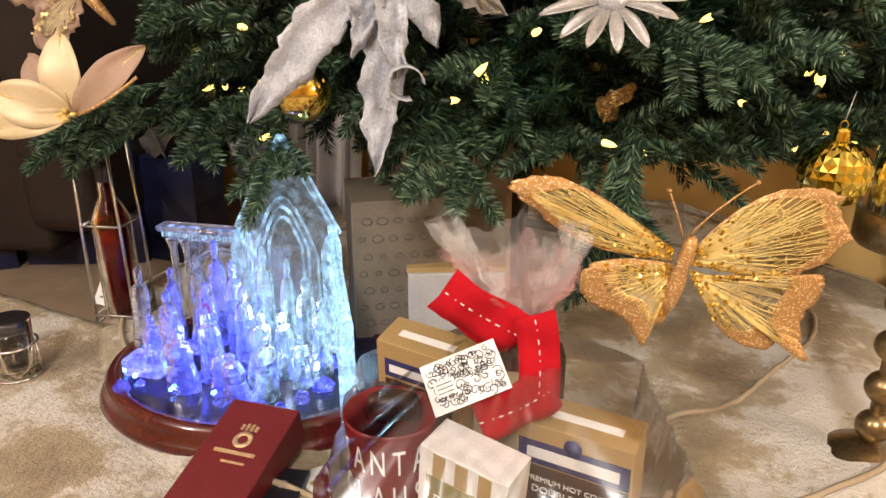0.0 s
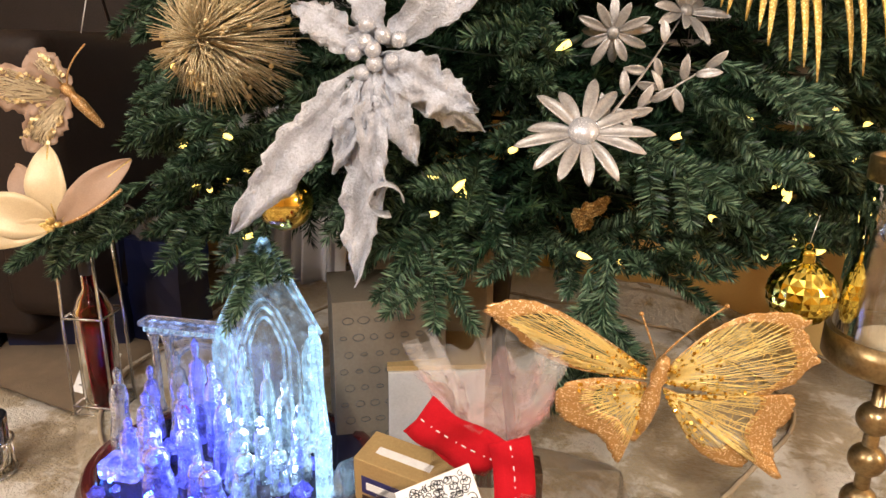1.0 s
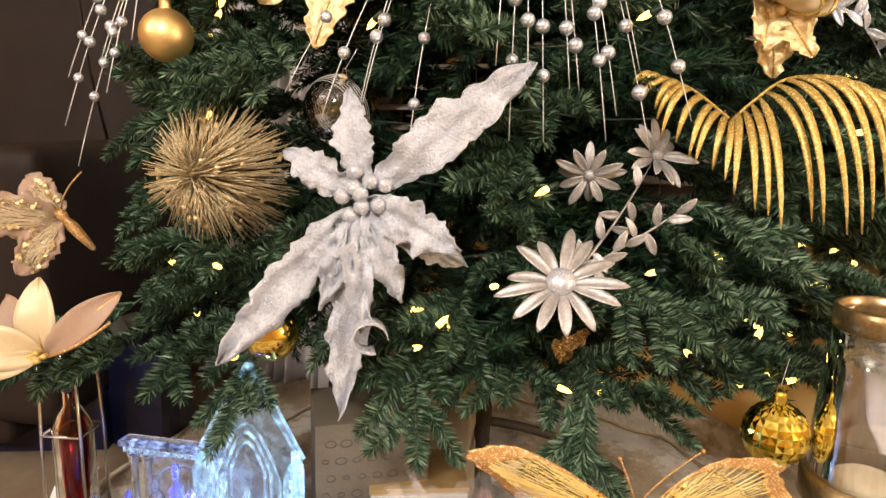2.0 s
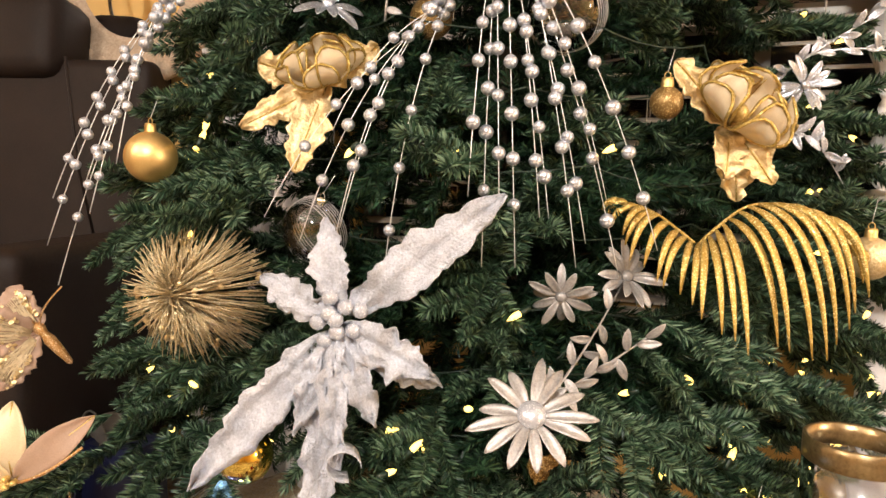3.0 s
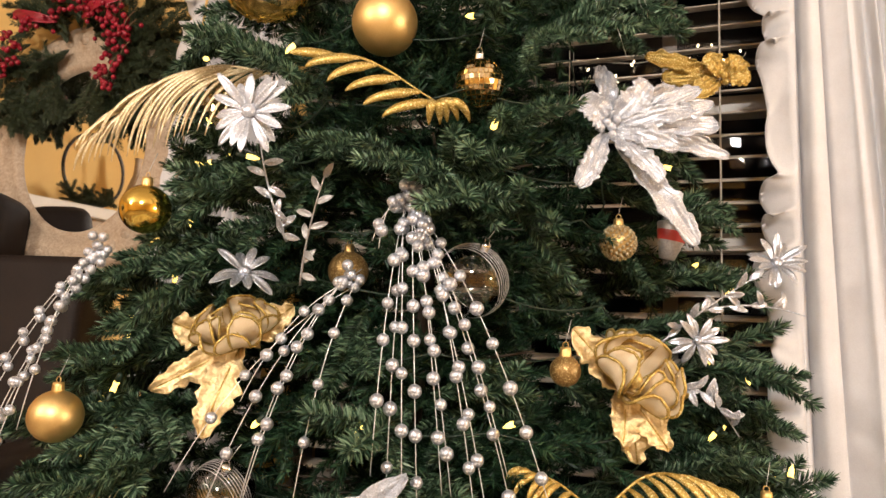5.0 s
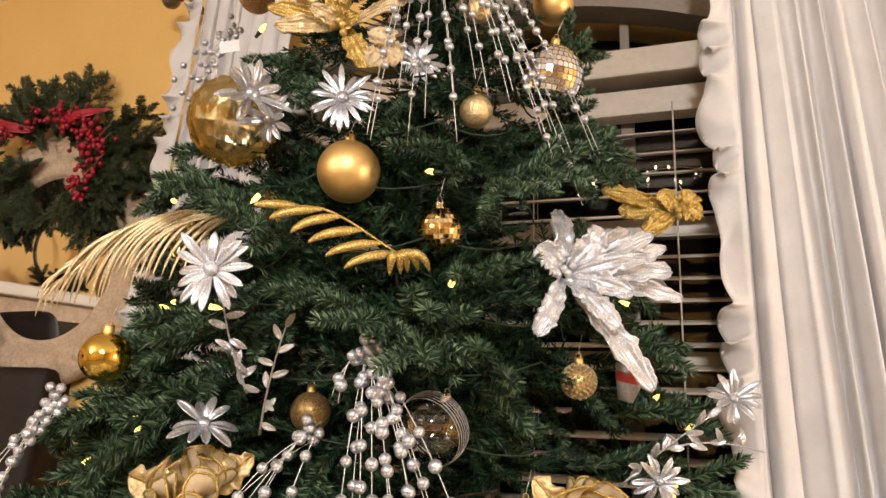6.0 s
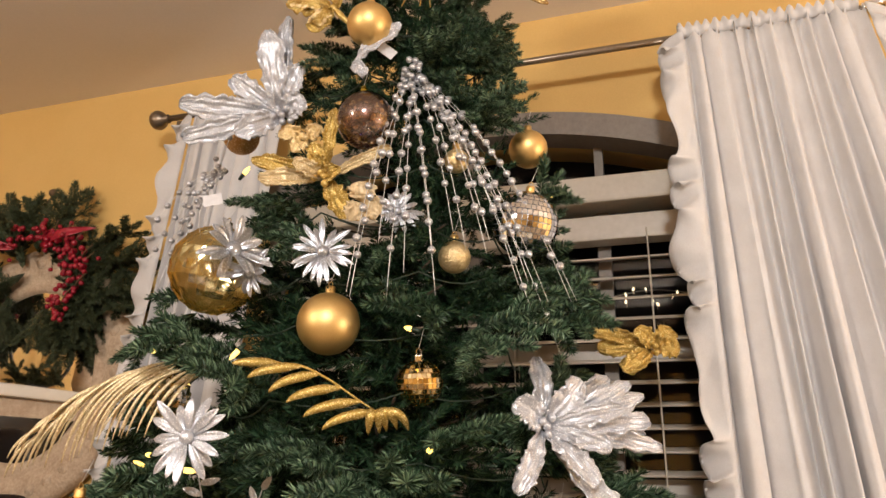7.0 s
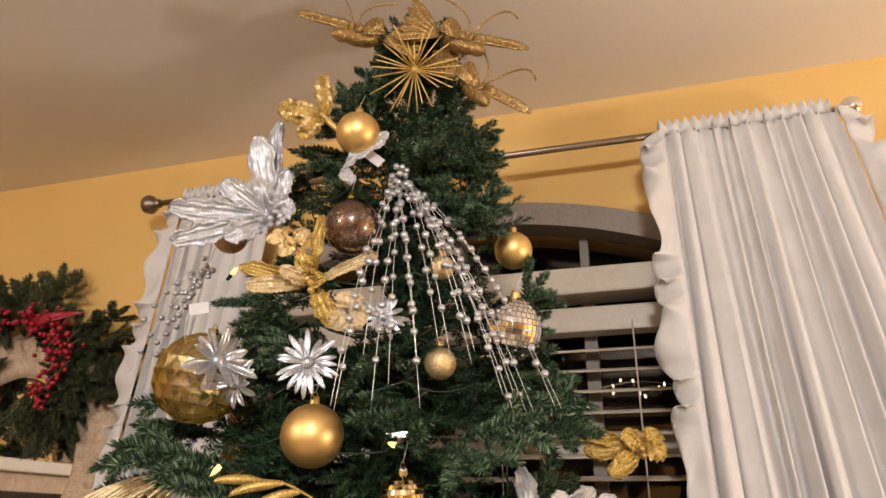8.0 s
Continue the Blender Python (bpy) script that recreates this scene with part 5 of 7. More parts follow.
M.update(
    wood=surface("cherry_wood", (0.045, 0.005, 0.006), (0.10, 0.012, 0.012), 0.2, scale=14, fine=90, bump=0.04, Coat_Weight=0.5),
    acrylic=edge_lit("lit_acrylic", (0.93, 0.97, 1.0), (0.42, 0.72, 1.0), 0.02, 0.75),
    acrylic_dim=edge_lit("dim_lit_acrylic", (0.92, 0.96, 1.0), (0.42, 0.72, 1.0), 0.0, 0.34),
    acrylic_blue=edge_lit("blue_lit_acrylic", (0.75, 0.80, 1.0), (0.10, 0.12, 1.0), 0.08, 1.5),
    acrylic_clear=edge_lit("clear_acrylic", (0.95, 0.97, 1.0), (0.40, 0.52, 1.0), 0.0, 0.30),
    led=glow("blue_led", (0.10, 0.30, 1.0), 14.0),
    ledw=glow("white_led", (0.65, 0.90, 1.0), 7.0),
    plate=surface("dark_mirror_plate", (0.02, 0.02, 0.05), (0.05, 0.05, 0.10), 0.12, 0.6),
    red=surface("red_felt_ribbon", (0.34, 0.002, 0.008), (0.46, 0.006, 0.014), 0.9, scale=30, fine=600, bump=0.4, Specular_IOR_Level=0.2),
    wine=surface("wine_card", (0.10, 0.008, 0.012), (0.16, 0.014, 0.020), 0.45, scale=10, fine=250, bump=0.12),
    mugred=surface("red_glaze", (0.13, 0.008, 0.012), (0.19, 0.012, 0.018), 0.22, bump=0.04),
    black=paint("black_lacquer", (0.012, 0.012, 0.016), 0.3),
    card=paint("white_card", (0.80, 0.79, 0.77), 0.55),
    kraft=surface("kraft_card", (0.30, 0.23, 0.15), (0.42, 0.33, 0.22), 0.8, scale=12, fine=260, bump=0.2),
    taupe=surface("taupe_gift_wrap", (0.15, 0.12, 0.085), (0.20, 0.165, 0.12), 0.7, scale=8, fine=240, bump=0.1),
    olive=paint("olive_label", (0.26, 0.22, 0.08), 0.5),
    tan=surface("gold_card", (0.46, 0.31, 0.13), (0.60, 0.43, 0.20), 0.35, 0.35, scale=9, fine=280, bump=0.08),
    cocoa=paint("cocoa_brown", (0.06, 0.028, 0.018), 0.4),
    navy=paint("navy_paper", (0.008, 0.010, 0.035), 0.35),
    ink=paint("navy_ink", (0.03, 0.03, 0.12), 0.5),
    greyink=paint("grey_ink", (0.12, 0.11, 0.10), 0.6),
    cello=film("cellophane", (1, 1, 1), 0.030, 0.20, 1.30),
    chrome=surface("dull_chrome", (0.50, 0.48, 0.46), (0.70, 0.68, 0.65), 0.25, 0.95, bump=0.05),
    brass=surface("antique_brass", (0.20, 0.14, 0.07), (0.42, 0.31, 0.16), 0.3, 0.9, scale=25, fine=200, bump=0.1),
    redglass=clear("red_bottle_glass", (0.45, 0.01, 0.03), 0.05, 1.45),
    leather=surface("brown_leather", (0.012, 0.007, 0.0055), (0.026, 0.017, 0.013), 0.6, Specular_IOR_Level=0.2, scale=6, fine=220, bump=0.35, depth=0.003),
    carved=surface("whitewashed_wood", (0.34, 0.24, 0.16), (0.58, 0.46, 0.34), 0.7, scale=22, fine=120, bump=0.7, depth=0.006),
    pine=surface("wreath_green", (0.020, 0.034, 0.012), (0.075, 0.092, 0.040), 0.6, bump=0.2),
    berry=surface("crimson_berry", (0.20, 0.004, 0.014), (0.36, 0.010, 0.03), 0.35, bump=0.1),
    twig=surface("brown_twig", (0.08, 0.045, 0.022), (0.17, 0.10, 0.05), 0.8, bump=0.4),
    dark=paint("dark_screen", (0.012, 0.010, 0.010), 0.2),
)

# cream rug and plush tree skirt
def rug_at(u, v):
    x, y = -1.25 + 2.2 * u, -0.9 + 1.45 * v
    return (x, y, 0.006 + 0.004 * noise.noise((x * 9, y * 9, 0)) + 0.003 * noise.noise((x * 40, y * 40, 3)))


solo("rug", thick(grid(bmesh.new(), rug_at, 120, 80), -0.006), M["fur"], "cream shaggy rug on the floor", "rug")


def skirt_at(u, v):
    a = u * math.tau
    edge = 0.74 + 0.035 * math.sin(3 * a + 1) + 0.02 * math.sin(7 * a)
    rr = 0.05 + (edge - 0.05) * v
    x, y = -0.24 + rr * math.cos(a) * 1.05, 1.02 + rr * math.sin(a) * 0.96
    over = max(0, y - 1.385)
    h = 0.020 + 0.014 * noise.noise((x * 5, y * 5, 1)) + 0.010 * noise.noise((x * 13 + y * 5, y * 4, 7)) + 0.003 * noise.noise((x * 60, y * 60, 2))
    h += 0.012 * math.exp(-((v - 0.93) / 0.05) ** 2)
    h *= 1 if v < 0.97 else max(0.25, (1 - v) / 0.03)
    return (x, y - over, h + over * 0.4)


skirt = tagged(thing("tree_skirt", Matrix(), "cream plush tree skirt with soft folds round the tree's foot", "tree skirt"))
part("plush_cloth", thick(grid(bmesh.new(), skirt_at, 240, 70, True), -0.005), M["fur"], skirt)
bm = bmesh.new()
for rr in (0.50, 0.70):
    tube(bm, [Vector(skirt_at(i / 160, (rr - 0.05) / 0.70)) + Vector((0, 0, 0.003)) for i in range(161)], 0.004, 6)
part("corded_seam", bm, M["kraft"], skirt, "tan corded seams")

# light-up nativity house of clear acrylic on a cherry wood base
house = thing("crystal_nativity", pose(-0.440, 0.510, 0.020, 0, 0, 14), "clear acrylic nativity house lit blue on a cherry wood base", "light-up ornament")
E_ = Matrix.Diagonal((0.228, 0.185, 1, 1))
part("wooden_base", lathe(bmesh.new(), [(0, 0), (1.0, 0), (1.02, 0.008), (1.0, 0.016), (0.97, 0.020), (0.97, 0.034), (0.94, 0.042), (0.88, 0.044), (0.86, 0.038), (0, 0.038)], 64, E_), M["wood"], house, "glossy cherry wood oval base")
part("plate", lathe(bmesh.new(), [(0, 0.0395), (0.855, 0.0395)], 48, E_), M["plate"], house)


def gable(bm, x0, x1, z0, zs, za, y0, y1):
    """A slab with a pointed top."""
    xm = (x0 + x1) / 2
    a = [bm.verts.new((x, y0, z)) for x, z in ((x0, z0), (x1, z0), (x1, zs), (xm, za), (x0, zs))]
    b = [bm.verts.new((x, y1, z)) for x, z in ((x0, z0), (x1, z0), (x1, zs), (xm, za), (x0, zs))]
    bm.faces.new(a)
    bm.faces.new(b[::-1])
    for i in range(5):
        bm.faces.new((a[(i + 1) % 5], a[i], b[i], b[(i + 1) % 5]))
    return bm


tower = part("tower", gable(bmesh.new(), -0.040, 0.100, 0.04, 0.235, 0.350, 0.065, 0.077), M["acrylic_dim"], house, "edge-lit gabled tower front", False)
for x in (-0.050, 0.092):
    part("buttress", gable(bmesh.new(), x, x + 0.016, 0.04, 0.20, 0.225, 0.045, 0.085), M["acrylic"], tower, smooth=False)
for k, (xa, xb) in enumerate(((-0.050, 0.030), (0.110, 0.030))):
    part("roof_edge", tube(bmesh.new(), [(xa, 0.071, 0.222), ((xa + xb) / 2, 0.071, 0.296), (xb, 0.071, 0.362)], 0.006, 4), M["acrylic"], tower, smooth=False)
for rr, zz in ((0.036, 0.20), (0.027, 0.20), (0.05, 0.19)):
    part("tracery", tube(bmesh.new(), [(0.030 - rr, 0.060, 0.06), (0.030 - rr, 0.060, zz)] + [(0.030 + (-rr + rr * f), 0.060, zz + rr * 1.7 * math.sin(f * math.pi / 2)) for f in (0.3, 0.6, 0.85, 1.0)] + [(0.030 + rr * f, 0.060, zz + rr * 1.7 * math.cos(f * math.pi / 2)) for f in (0.15, 0.4, 0.7, 1.0)] + [(0.030 + rr, 0.060, 0.06)], 0.0025, 5), M["acrylic"], tower)
side = part("nave_side", thick(grid(bmesh.new(), lambda u, v: (0.100 + 0.080 * u, 0.065 - 0.165 * u, 0.04 + (0.185 - 0.055 * u) * v), 8, 6), 0.007), M["acrylic"], house, smooth=False)
for i in range(7):
    z = 0.062 + 0.022 * i
    part("tile_course", tube(bmesh.new(), [(0.098, 0.062, z), (0.180, -0.102, 0.04 + (z - 0.04) * 0.72)], 0.0035, 4), M["acrylic"], side, smooth=False)
part("eave", tube(bmesh.new(), [(0.100, 0.070, 0.232), (0.142, -0.02, 0.205), (0.186, -0.108, 0.172)], 0.007, 5), M["acrylic"], side, smooth=False)
part("corner_pier", boxed(0.172, -0.112, 0.04, 0.190, -0.094, 0.168, bevel=0.003), M["acrylic"], side, smooth=False)
arcade = part("arcade", boxed(-0.20, 0.105, 0.178, -0.035, 0.12, 0.192, bevel=0.003), M["acrylic_clear"], house, "clear acrylic arcade with a dentil cornice", False)
part("cornice", boxed(-0.212, 0.098, 0.192, -0.03, 0.128, 0.202, bevel=0.003), M["acrylic_clear"], arcade, smooth=False)
for i in range(15):
    part("dentil", boxed(-0.203 + 0.0118 * i, 0.100, 0.184, -0.197 + 0.0118 * i, 0.108, 0.191), M["acrylic"], arcade, smooth=False)
for x in (-0.192, -0.168, -0.045):
    part("column", lathe(bmesh.new(), [(0, 0.04), (0.010, 0.04), (0.008, 0.05), (0.006, 0.06), (0.006, 0.16), (0.010, 0.175), (0.011, 0.18), (0, 0.18)], 12, pose(x, 0.11, 0)), M["acrylic_clear"], house)
part("arch", tube(bmesh.new(), [(-0.105 + 0.055 * math.cos(a), 0.11, 0.115 + 0.05 * math.sin(a)) for a in [math.pi * i / 12 for i in range(13)]], 0.0045, 6), M["acrylic_clear"], house)
part("back_wall", boxed(-0.17, 0.125, 0.04, 0.0, 0.131, 0.17), M["acrylic_clear"], house, smooth=False)


def figurine(x, y, h, w, mat, seed):
    """A robed shape, plain and faceless."""
    r = random.Random(seed)
    prof = [(0, 0), (w, 0), (w * 0.95, h * 0.2), (w * 0.72, h * 0.45), (w * 0.80, h * 0.62), (w * 0.62, h * 0.76), (w * 0.26, h * 0.81), (w * 0.36, h * 0.88), (w * 0.34, h * 0.95), (0, h)]
    bm = lathe(bmesh.new(), prof, 12, pose(x, y, 0.04, r.uniform(-4, 4), r.uniform(-4, 4), r.uniform(0, 90)) @ Matrix.Diagonal((1, 0.75, 1, 1)))
    return part("figurine", bm, mat, house, "plain robed acrylic shape", False)


for i, (x, y, h, w, mt) in enumerate(((-0.178, -0.01, 0.125, 0.017, "acrylic_clear"), (-0.125, -0.02, 0.095, 0.020, "acrylic_blue"), (-0.095, -0.06, 0.105, 0.022, "acrylic_blue"), (-0.06, -0.02, 0.115, 0.018, "acrylic_blue"), (-0.03, -0.06, 0.095, 0.020, "acrylic_blue"), (0.0, -0.03, 0.12, 0.018, "acrylic_blue"), (0.035, -0.055, 0.10, 0.020, "acrylic"), (0.065, -0.03, 0.09, 0.018, "acrylic"), (-0.10, 0.02, 0.085, 0.018, "acrylic_clear"), (-0.06, -0.095, 0.08, 0.024, "acrylic_blue"), (0.095, -0.05, 0.07, 0.016, "acrylic"), (-0.005, -0.09, 0.06, 0.018, "acrylic_blue"), (-0.15, 0.03, 0.11, 0.016, "acrylic_blue"), (-0.115, 0.05, 0.125, 0.018, "acrylic_clear"), (-0.075, 0.04, 0.15, 0.018, "acrylic_blue"), (-0.035, 0.02, 0.14, 0.020, "acrylic_blue"), (0.005, 0.035, 0.15, 0.018, "acrylic"), (0.045, 0.02, 0.14, 0.018, "acrylic"), (0.075, 0.015, 0.12, 0.018, "acrylic"), (0.11, -0.02, 0.11, 0.018, "acrylic"), (0.06, -0.09, 0.085, 0.02, "acrylic"), (-0.13, -0.055, 0.075, 0.018, "acrylic_blue"), (0.03, -0.11, 0.07, 0.02, "acrylic_blue"))):
    figurine(x, y, h * 1.12, w, M[mt], i)
part("manger", boxed(-0.165, -0.085, 0.04, -0.105, -0.045, 0.066, bevel=0.006), M["acrylic_blue"], house, smooth=False)
r = random.Random(3)
bm = bmesh.new()
for i in range(60):
    x, y = r.uniform(-0.16, 0.13), r.uniform(-0.12, 0.03)
    bmesh.ops.create_icosphere(bm, subdivisions=1, radius=r.uniform(0.006, 0.014), matrix=pose(x, y, 0.044, r.uniform(0, 90), r.uniform(0, 90)))
tagged(part("crushed_ice", bm, M["acrylic_blue"], house, smooth=False), kind="stuff")
for i, (x, y) in enumerate(((-0.17, -0.03), (-0.165, -0.075), (-0.14, -0.09), (-0.07, -0.11), (-0.01, -0.105), (-0.10, -0.04))):
    part("led", ball(bmesh.new(), 0.0035, pose(x, y, 0.047), 8, 6), M["led"], house)
for x, y in ((0.03, 0.0), (0.075, 0.0), (0.10, -0.02), (0.045, 0.012)):
    part("led", ball(bmesh.new(), 0.0045, pose(x, y, 0.048), 8, 6), M["ledw"], house)
part("red_bow", tube(bmesh.new(), [(-0.085, 0.0, 0.115), (-0.075, 0.0, 0.125), (-0.06, -0.005, 0.112)], 0.003, 5), M["red"], house)
HB = Matrix(house.matrix_basis)
lamp("nativity_blue", "POINT", tuple(HB @ Vector((-0.08, -0.05, 0.10))), 0.16, (0.12, 0.15, 1.0), 0.02)
lamp("nativity_white", "POINT", tuple(HB @ Vector((0.05, -0.005, 0.12))), 0.30, (0.60, 0.85, 1.0), 0.02)

# wine red box with a gold crest, lying flat
rb = thing("perfume_box", pose(-0.298, 0.312, 0.030, 14, 0, 10), "wine red card box with gold crest leaning on the base", "box")
part("carton", boxed(-0.045, -0.085, 0, 0.045, 0.085, 0.048, bevel=0.0025), M["wine"], rb, smooth=False)
part("crest", thick(lathe(bmesh.new(), [(0.006, 0), (0.012, 0.0)], 20, pose(0.0, 0.028, 0.0484)), 0.0005), M["foil"], rb)
for i, x in enumerate((-0.009, -0.003, 0.003, 0.009)):
    part("crown_point", boxed(x - 0.002, 0.041, 0.0482, x + 0.002, 0.049 + 0.002 * (i % 3 > 0), 0.0488), M["foil"], rb, smooth=False)
part("label_bar", boxed(-0.026, 0.006, 0.0482, 0.026, 0.011, 0.0487), M["foil"], rb, smooth=False)
part("label_bar", boxed(-0.010, -0.006, 0.0482, 0.020, -0.003, 0.0487), M["foil"], rb, smooth=False)
bb_ = thing("small_black_box", pose(-0.243, 0.322, 0.012, 0, 0, 20), "small glossy black box with a pale round mark", "box")
part("carton", boxed(-0.024, -0.03, 0, 0.024, 0.03, 0.032, bevel=0.0015), M["black"], bb_, smooth=False)
part("mark", thick(lathe(bmesh.new(), [(0.004, 0), (0.006, 0)], 18, pose(0, 0.002, 0.0324)), 0.0004), M["card"], bb_)
cp = thing("powder_compact", pose(-0.207, 0.352, 0.012, 8, 0, 0), "round white lidded compact with grey marks", "compact")
part("case", lathe(bmesh.new(), [(0, 0), (0.034, 0), (0.036, 0.004), (0.036, 0.020), (0.033, 0.024), (0, 0.025)], 40), M["card"], cp)
part("label_bar", boxed(-0.016, -0.004, 0.0252, 0.014, 0.002, 0.0257), M["tan"], cp, smooth=False)

# cellophane gift bag
gift = thing("gift_basket", pose(-0.036, 0.462, 0.012, 0, 0, 24), "cellophane gift bag of sweets tied with a red bow", "gift bag")


def carton(name, m, sx, sy, sz, mat, label):
    c = part(name, boxed(-sx / 2, -sy / 2, 0, sx / 2, sy / 2, sz, bevel=0.0015), mat, gift, label, False, m)
    return c


up = lambda y: pose(0, y, 0, 90)
gr = carton("cocoa_box", pose(0.088, -0.045, 0.014, 4, 0, -26), 0.125, 0.055, 0.122, M["tan"], "gold and brown cocoa box")
part("band", boxed(-0.060, -0.0287, 0.072, 0.060, -0.0280, 0.102), M["ink"], gr, smooth=False)
part("brand_bar", boxed(-0.050, -0.0293, 0.080, 0.050, -0.0288, 0.094), M["card"], gr, smooth=False)
part("emblem", thick(lathe(bmesh.new(), [(0.0, 0), (0.010, 0)], 16, up(-0.0291) @ pose(0, 0.106, 0)), 0.0006), M["ink"], gr)
part("panel", boxed(-0.060, -0.0287, 0.002, 0.060, -0.0280, 0.070), M["cocoa"], gr, smooth=False)
writing("PREMIUM HOT COCOA", 0.0095, M["card"], gr, up(-0.0291) @ pose(0, 0.052, 0))
writing("DOUBLE CHOC", 0.0125, M["card"], gr, up(-0.0291) @ pose(0, 0.038, 0))
part("brand_bar", boxed(-0.045, -0.008, 0.1222, 0.045, 0.004, 0.1227), M["card"], gr, smooth=False)
gl = carton("cocoa_box", pose(-0.082, 0.020, 0.075, 8, 4, -24), 0.105, 0.05, 0.125, M["tan"], "gold and brown cocoa box leaning back")
part("band", boxed(-0.042, -0.0262, 0.080, 0.042, -0.0255, 0.104), M["ink"], gl, smooth=False)
part("brand_bar", boxed(-0.036, -0.0268, 0.087, 0.036, -0.0263, 0.097), M["card"], gl, smooth=False)
part("panel", boxed(-0.042, -0.0262, 0.01, 0.042, -0.0255, 0.076), M["cocoa"], gl, smooth=False)
part("brand_bar", boxed(-0.034, -0.008, 0.1252, 0.034, 0.003, 0.1257), M["card"], gl, smooth=False)
br = carton("cookie_box", pose(-0.034, -0.092, 0.012, 3, 5, -30), 0.100, 0.050, 0.120, M["card"], "white cookie box with an olive label")
part("label_panel", boxed(-0.040, -0.0262, 0.006, 0.040, -0.0255, 0.088), M["olive"], br, smooth=False)
for x in (-0.026, 0.0, 0.026):
    part("stripe", boxed(x - 0.007, -0.0261, 0.088, x + 0.007, -0.0255, 0.118), M["tan"], br, smooth=False)
writing("Brownie", 0.018, M["card"], br, up(-0.0266) @ pose(0, 0.060, 0))
writing("Cookie", 0.018, M["card"], br, up(-0.0266) @ pose(0, 0.043, 0))
mug = part("mug", lathe(bmesh.new(), [(0, 0), (0.040, 0), (0.043, 0.006), (0.046, 0.05), (0.050, 0.118), (0.0505, 0.122), (0.048, 0.122), (0.044, 0.05), (0.040, 0.01), (0, 0.01)], 40, pose(-0.118, -0.055, 0.022)), M["mugred"], gift, "red glazed mug with white lettering")
for j, word in enumerate(("SANTA", "CLAUS")):
    for i, ch in enumerate(word):
        a = math.radians(-62 + 26 * i)
        rr = 0.0478 + 0.001 * (1 - j)
        writing(ch, 0.042, M["card"], mug, pose(-0.118 + rr * math.sin(a), -0.055 - rr * math.cos(a), 0.110 - 0.044 * j, 90, 0, math.degrees(a)) @ Matrix.Diagonal((0.55, 1, 1, 1)), "letter", 0.0003)
part("wrapper", boxed(-0.15, -0.03, 0.11, -0.09, 0.02, 0.14, bevel=0.01), M["cocoa"], gift)
part("chocolate", boxed(0.0, 0.02, 0.10, 0.075, 0.06, 0.17, bevel=0.004), M["cocoa"], gift, smooth=False)
part("chocolate", boxed(-0.03, -0.01, 0.0, 0.04, 0.05, 0.15, bevel=0.004), M["kraft"], gift, smooth=False)


def bag_at(u, v):
    a = u * math.tau
    sq = 1 / max(abs(math.cos(a)) / 0.185, abs(math.sin(a)) / 0.150)
    rr = sq * (0.55 + 0.45 * min(1, 1)) * (1 - 0.93 * max(0, (v - 0.45) / 0.55) ** 1.15)
    wob = 0.0045 * math.sin(23 * a + 6 * v + 3 * math.sin(3 * a)) + 0.010 * noise.noise((3 * math.cos(a), 3 * math.sin(a), v * 3)) + 0.006 * noise.noise((9 * math.cos(a), 9 * math.sin(a), v * 5 + 4))
    rr += wob * (1 - 0.7 * v)
    return (rr * math.cos(a) + 0.01 * v, rr * math.sin(a) - 0.02, 0.004 + 0.225 * v)


part("cellophane_bag", grid(bmesh.new(), bag_at, 200, 36, True), M["cello"], gift)


def flare_at(u, v):
    a = u * math.tau
    rr = 0.012 + 0.058 * v ** 0.9 * (1 + 0.5 * noise.noise((2.2 * math.cos(a), 2.2 * math.sin(a), 1.5 * v))) + 0.010 * v * math.sin(19 * a + 3 * noise.noise((3 * a, 4 * v, 2)))
    return (0.012 + rr * math.cos(a) * 1.1, rr * math.sin(a) * 0.8 - 0.01, 0.225 + 0.105 * v + 0.030 * v * noise.noise((3 * math.cos(a), 3 * math.sin(a), 5)) + 0.010 * noise.noise((8 * math.cos(a), 8 * math.sin(a), 8 * v)) * v)


part("cellophane_frill", grid(bmesh.new(), flare_at, 180, 16, True), veil("frill_foil", (0.85, 0.82, 0.80), 0.11, 0.2), gift)
part("inner_frill", grid(bmesh.new(), lambda u, v: Vector(flare_at(u + 0.03, v * 0.8)) * 1.0 + Vector((0.012 * noise.noise((u * 9, v * 6, 1)), 0.012 * noise.noise((u * 9, v * 6, 7)), -0.01)), 120, 12, True), veil("pink_frill_foil", (0.95, 0.50, 0.50), 0.14, 0.2), gift)


def ribbon(pts, w, twist=0.0, nrm=(0, -1, 0)):
    """A flat ribbon along points."""
    pts = [Vector(p) for p in pts]
    n = len(pts) - 1

    def at(u, v):
        k = min(u * n, n - 1e-6)
        p = pts[int(k)].lerp(pts[int(k) + 1], k - int(k))
        d = (pts[min(int(k) + 1, n)] - pts[int(k)]).normalized()
        s = d.cross(Vector(nrm)).normalized()
        return p + s * (v - 0.5) * w + Vector(nrm) * (0.004 * math.sin(u * 9 + v * 2) + twist * u * (v - 0.5))
    return thick(grid(bmesh.new(), at, 24, 4), 0.0016)


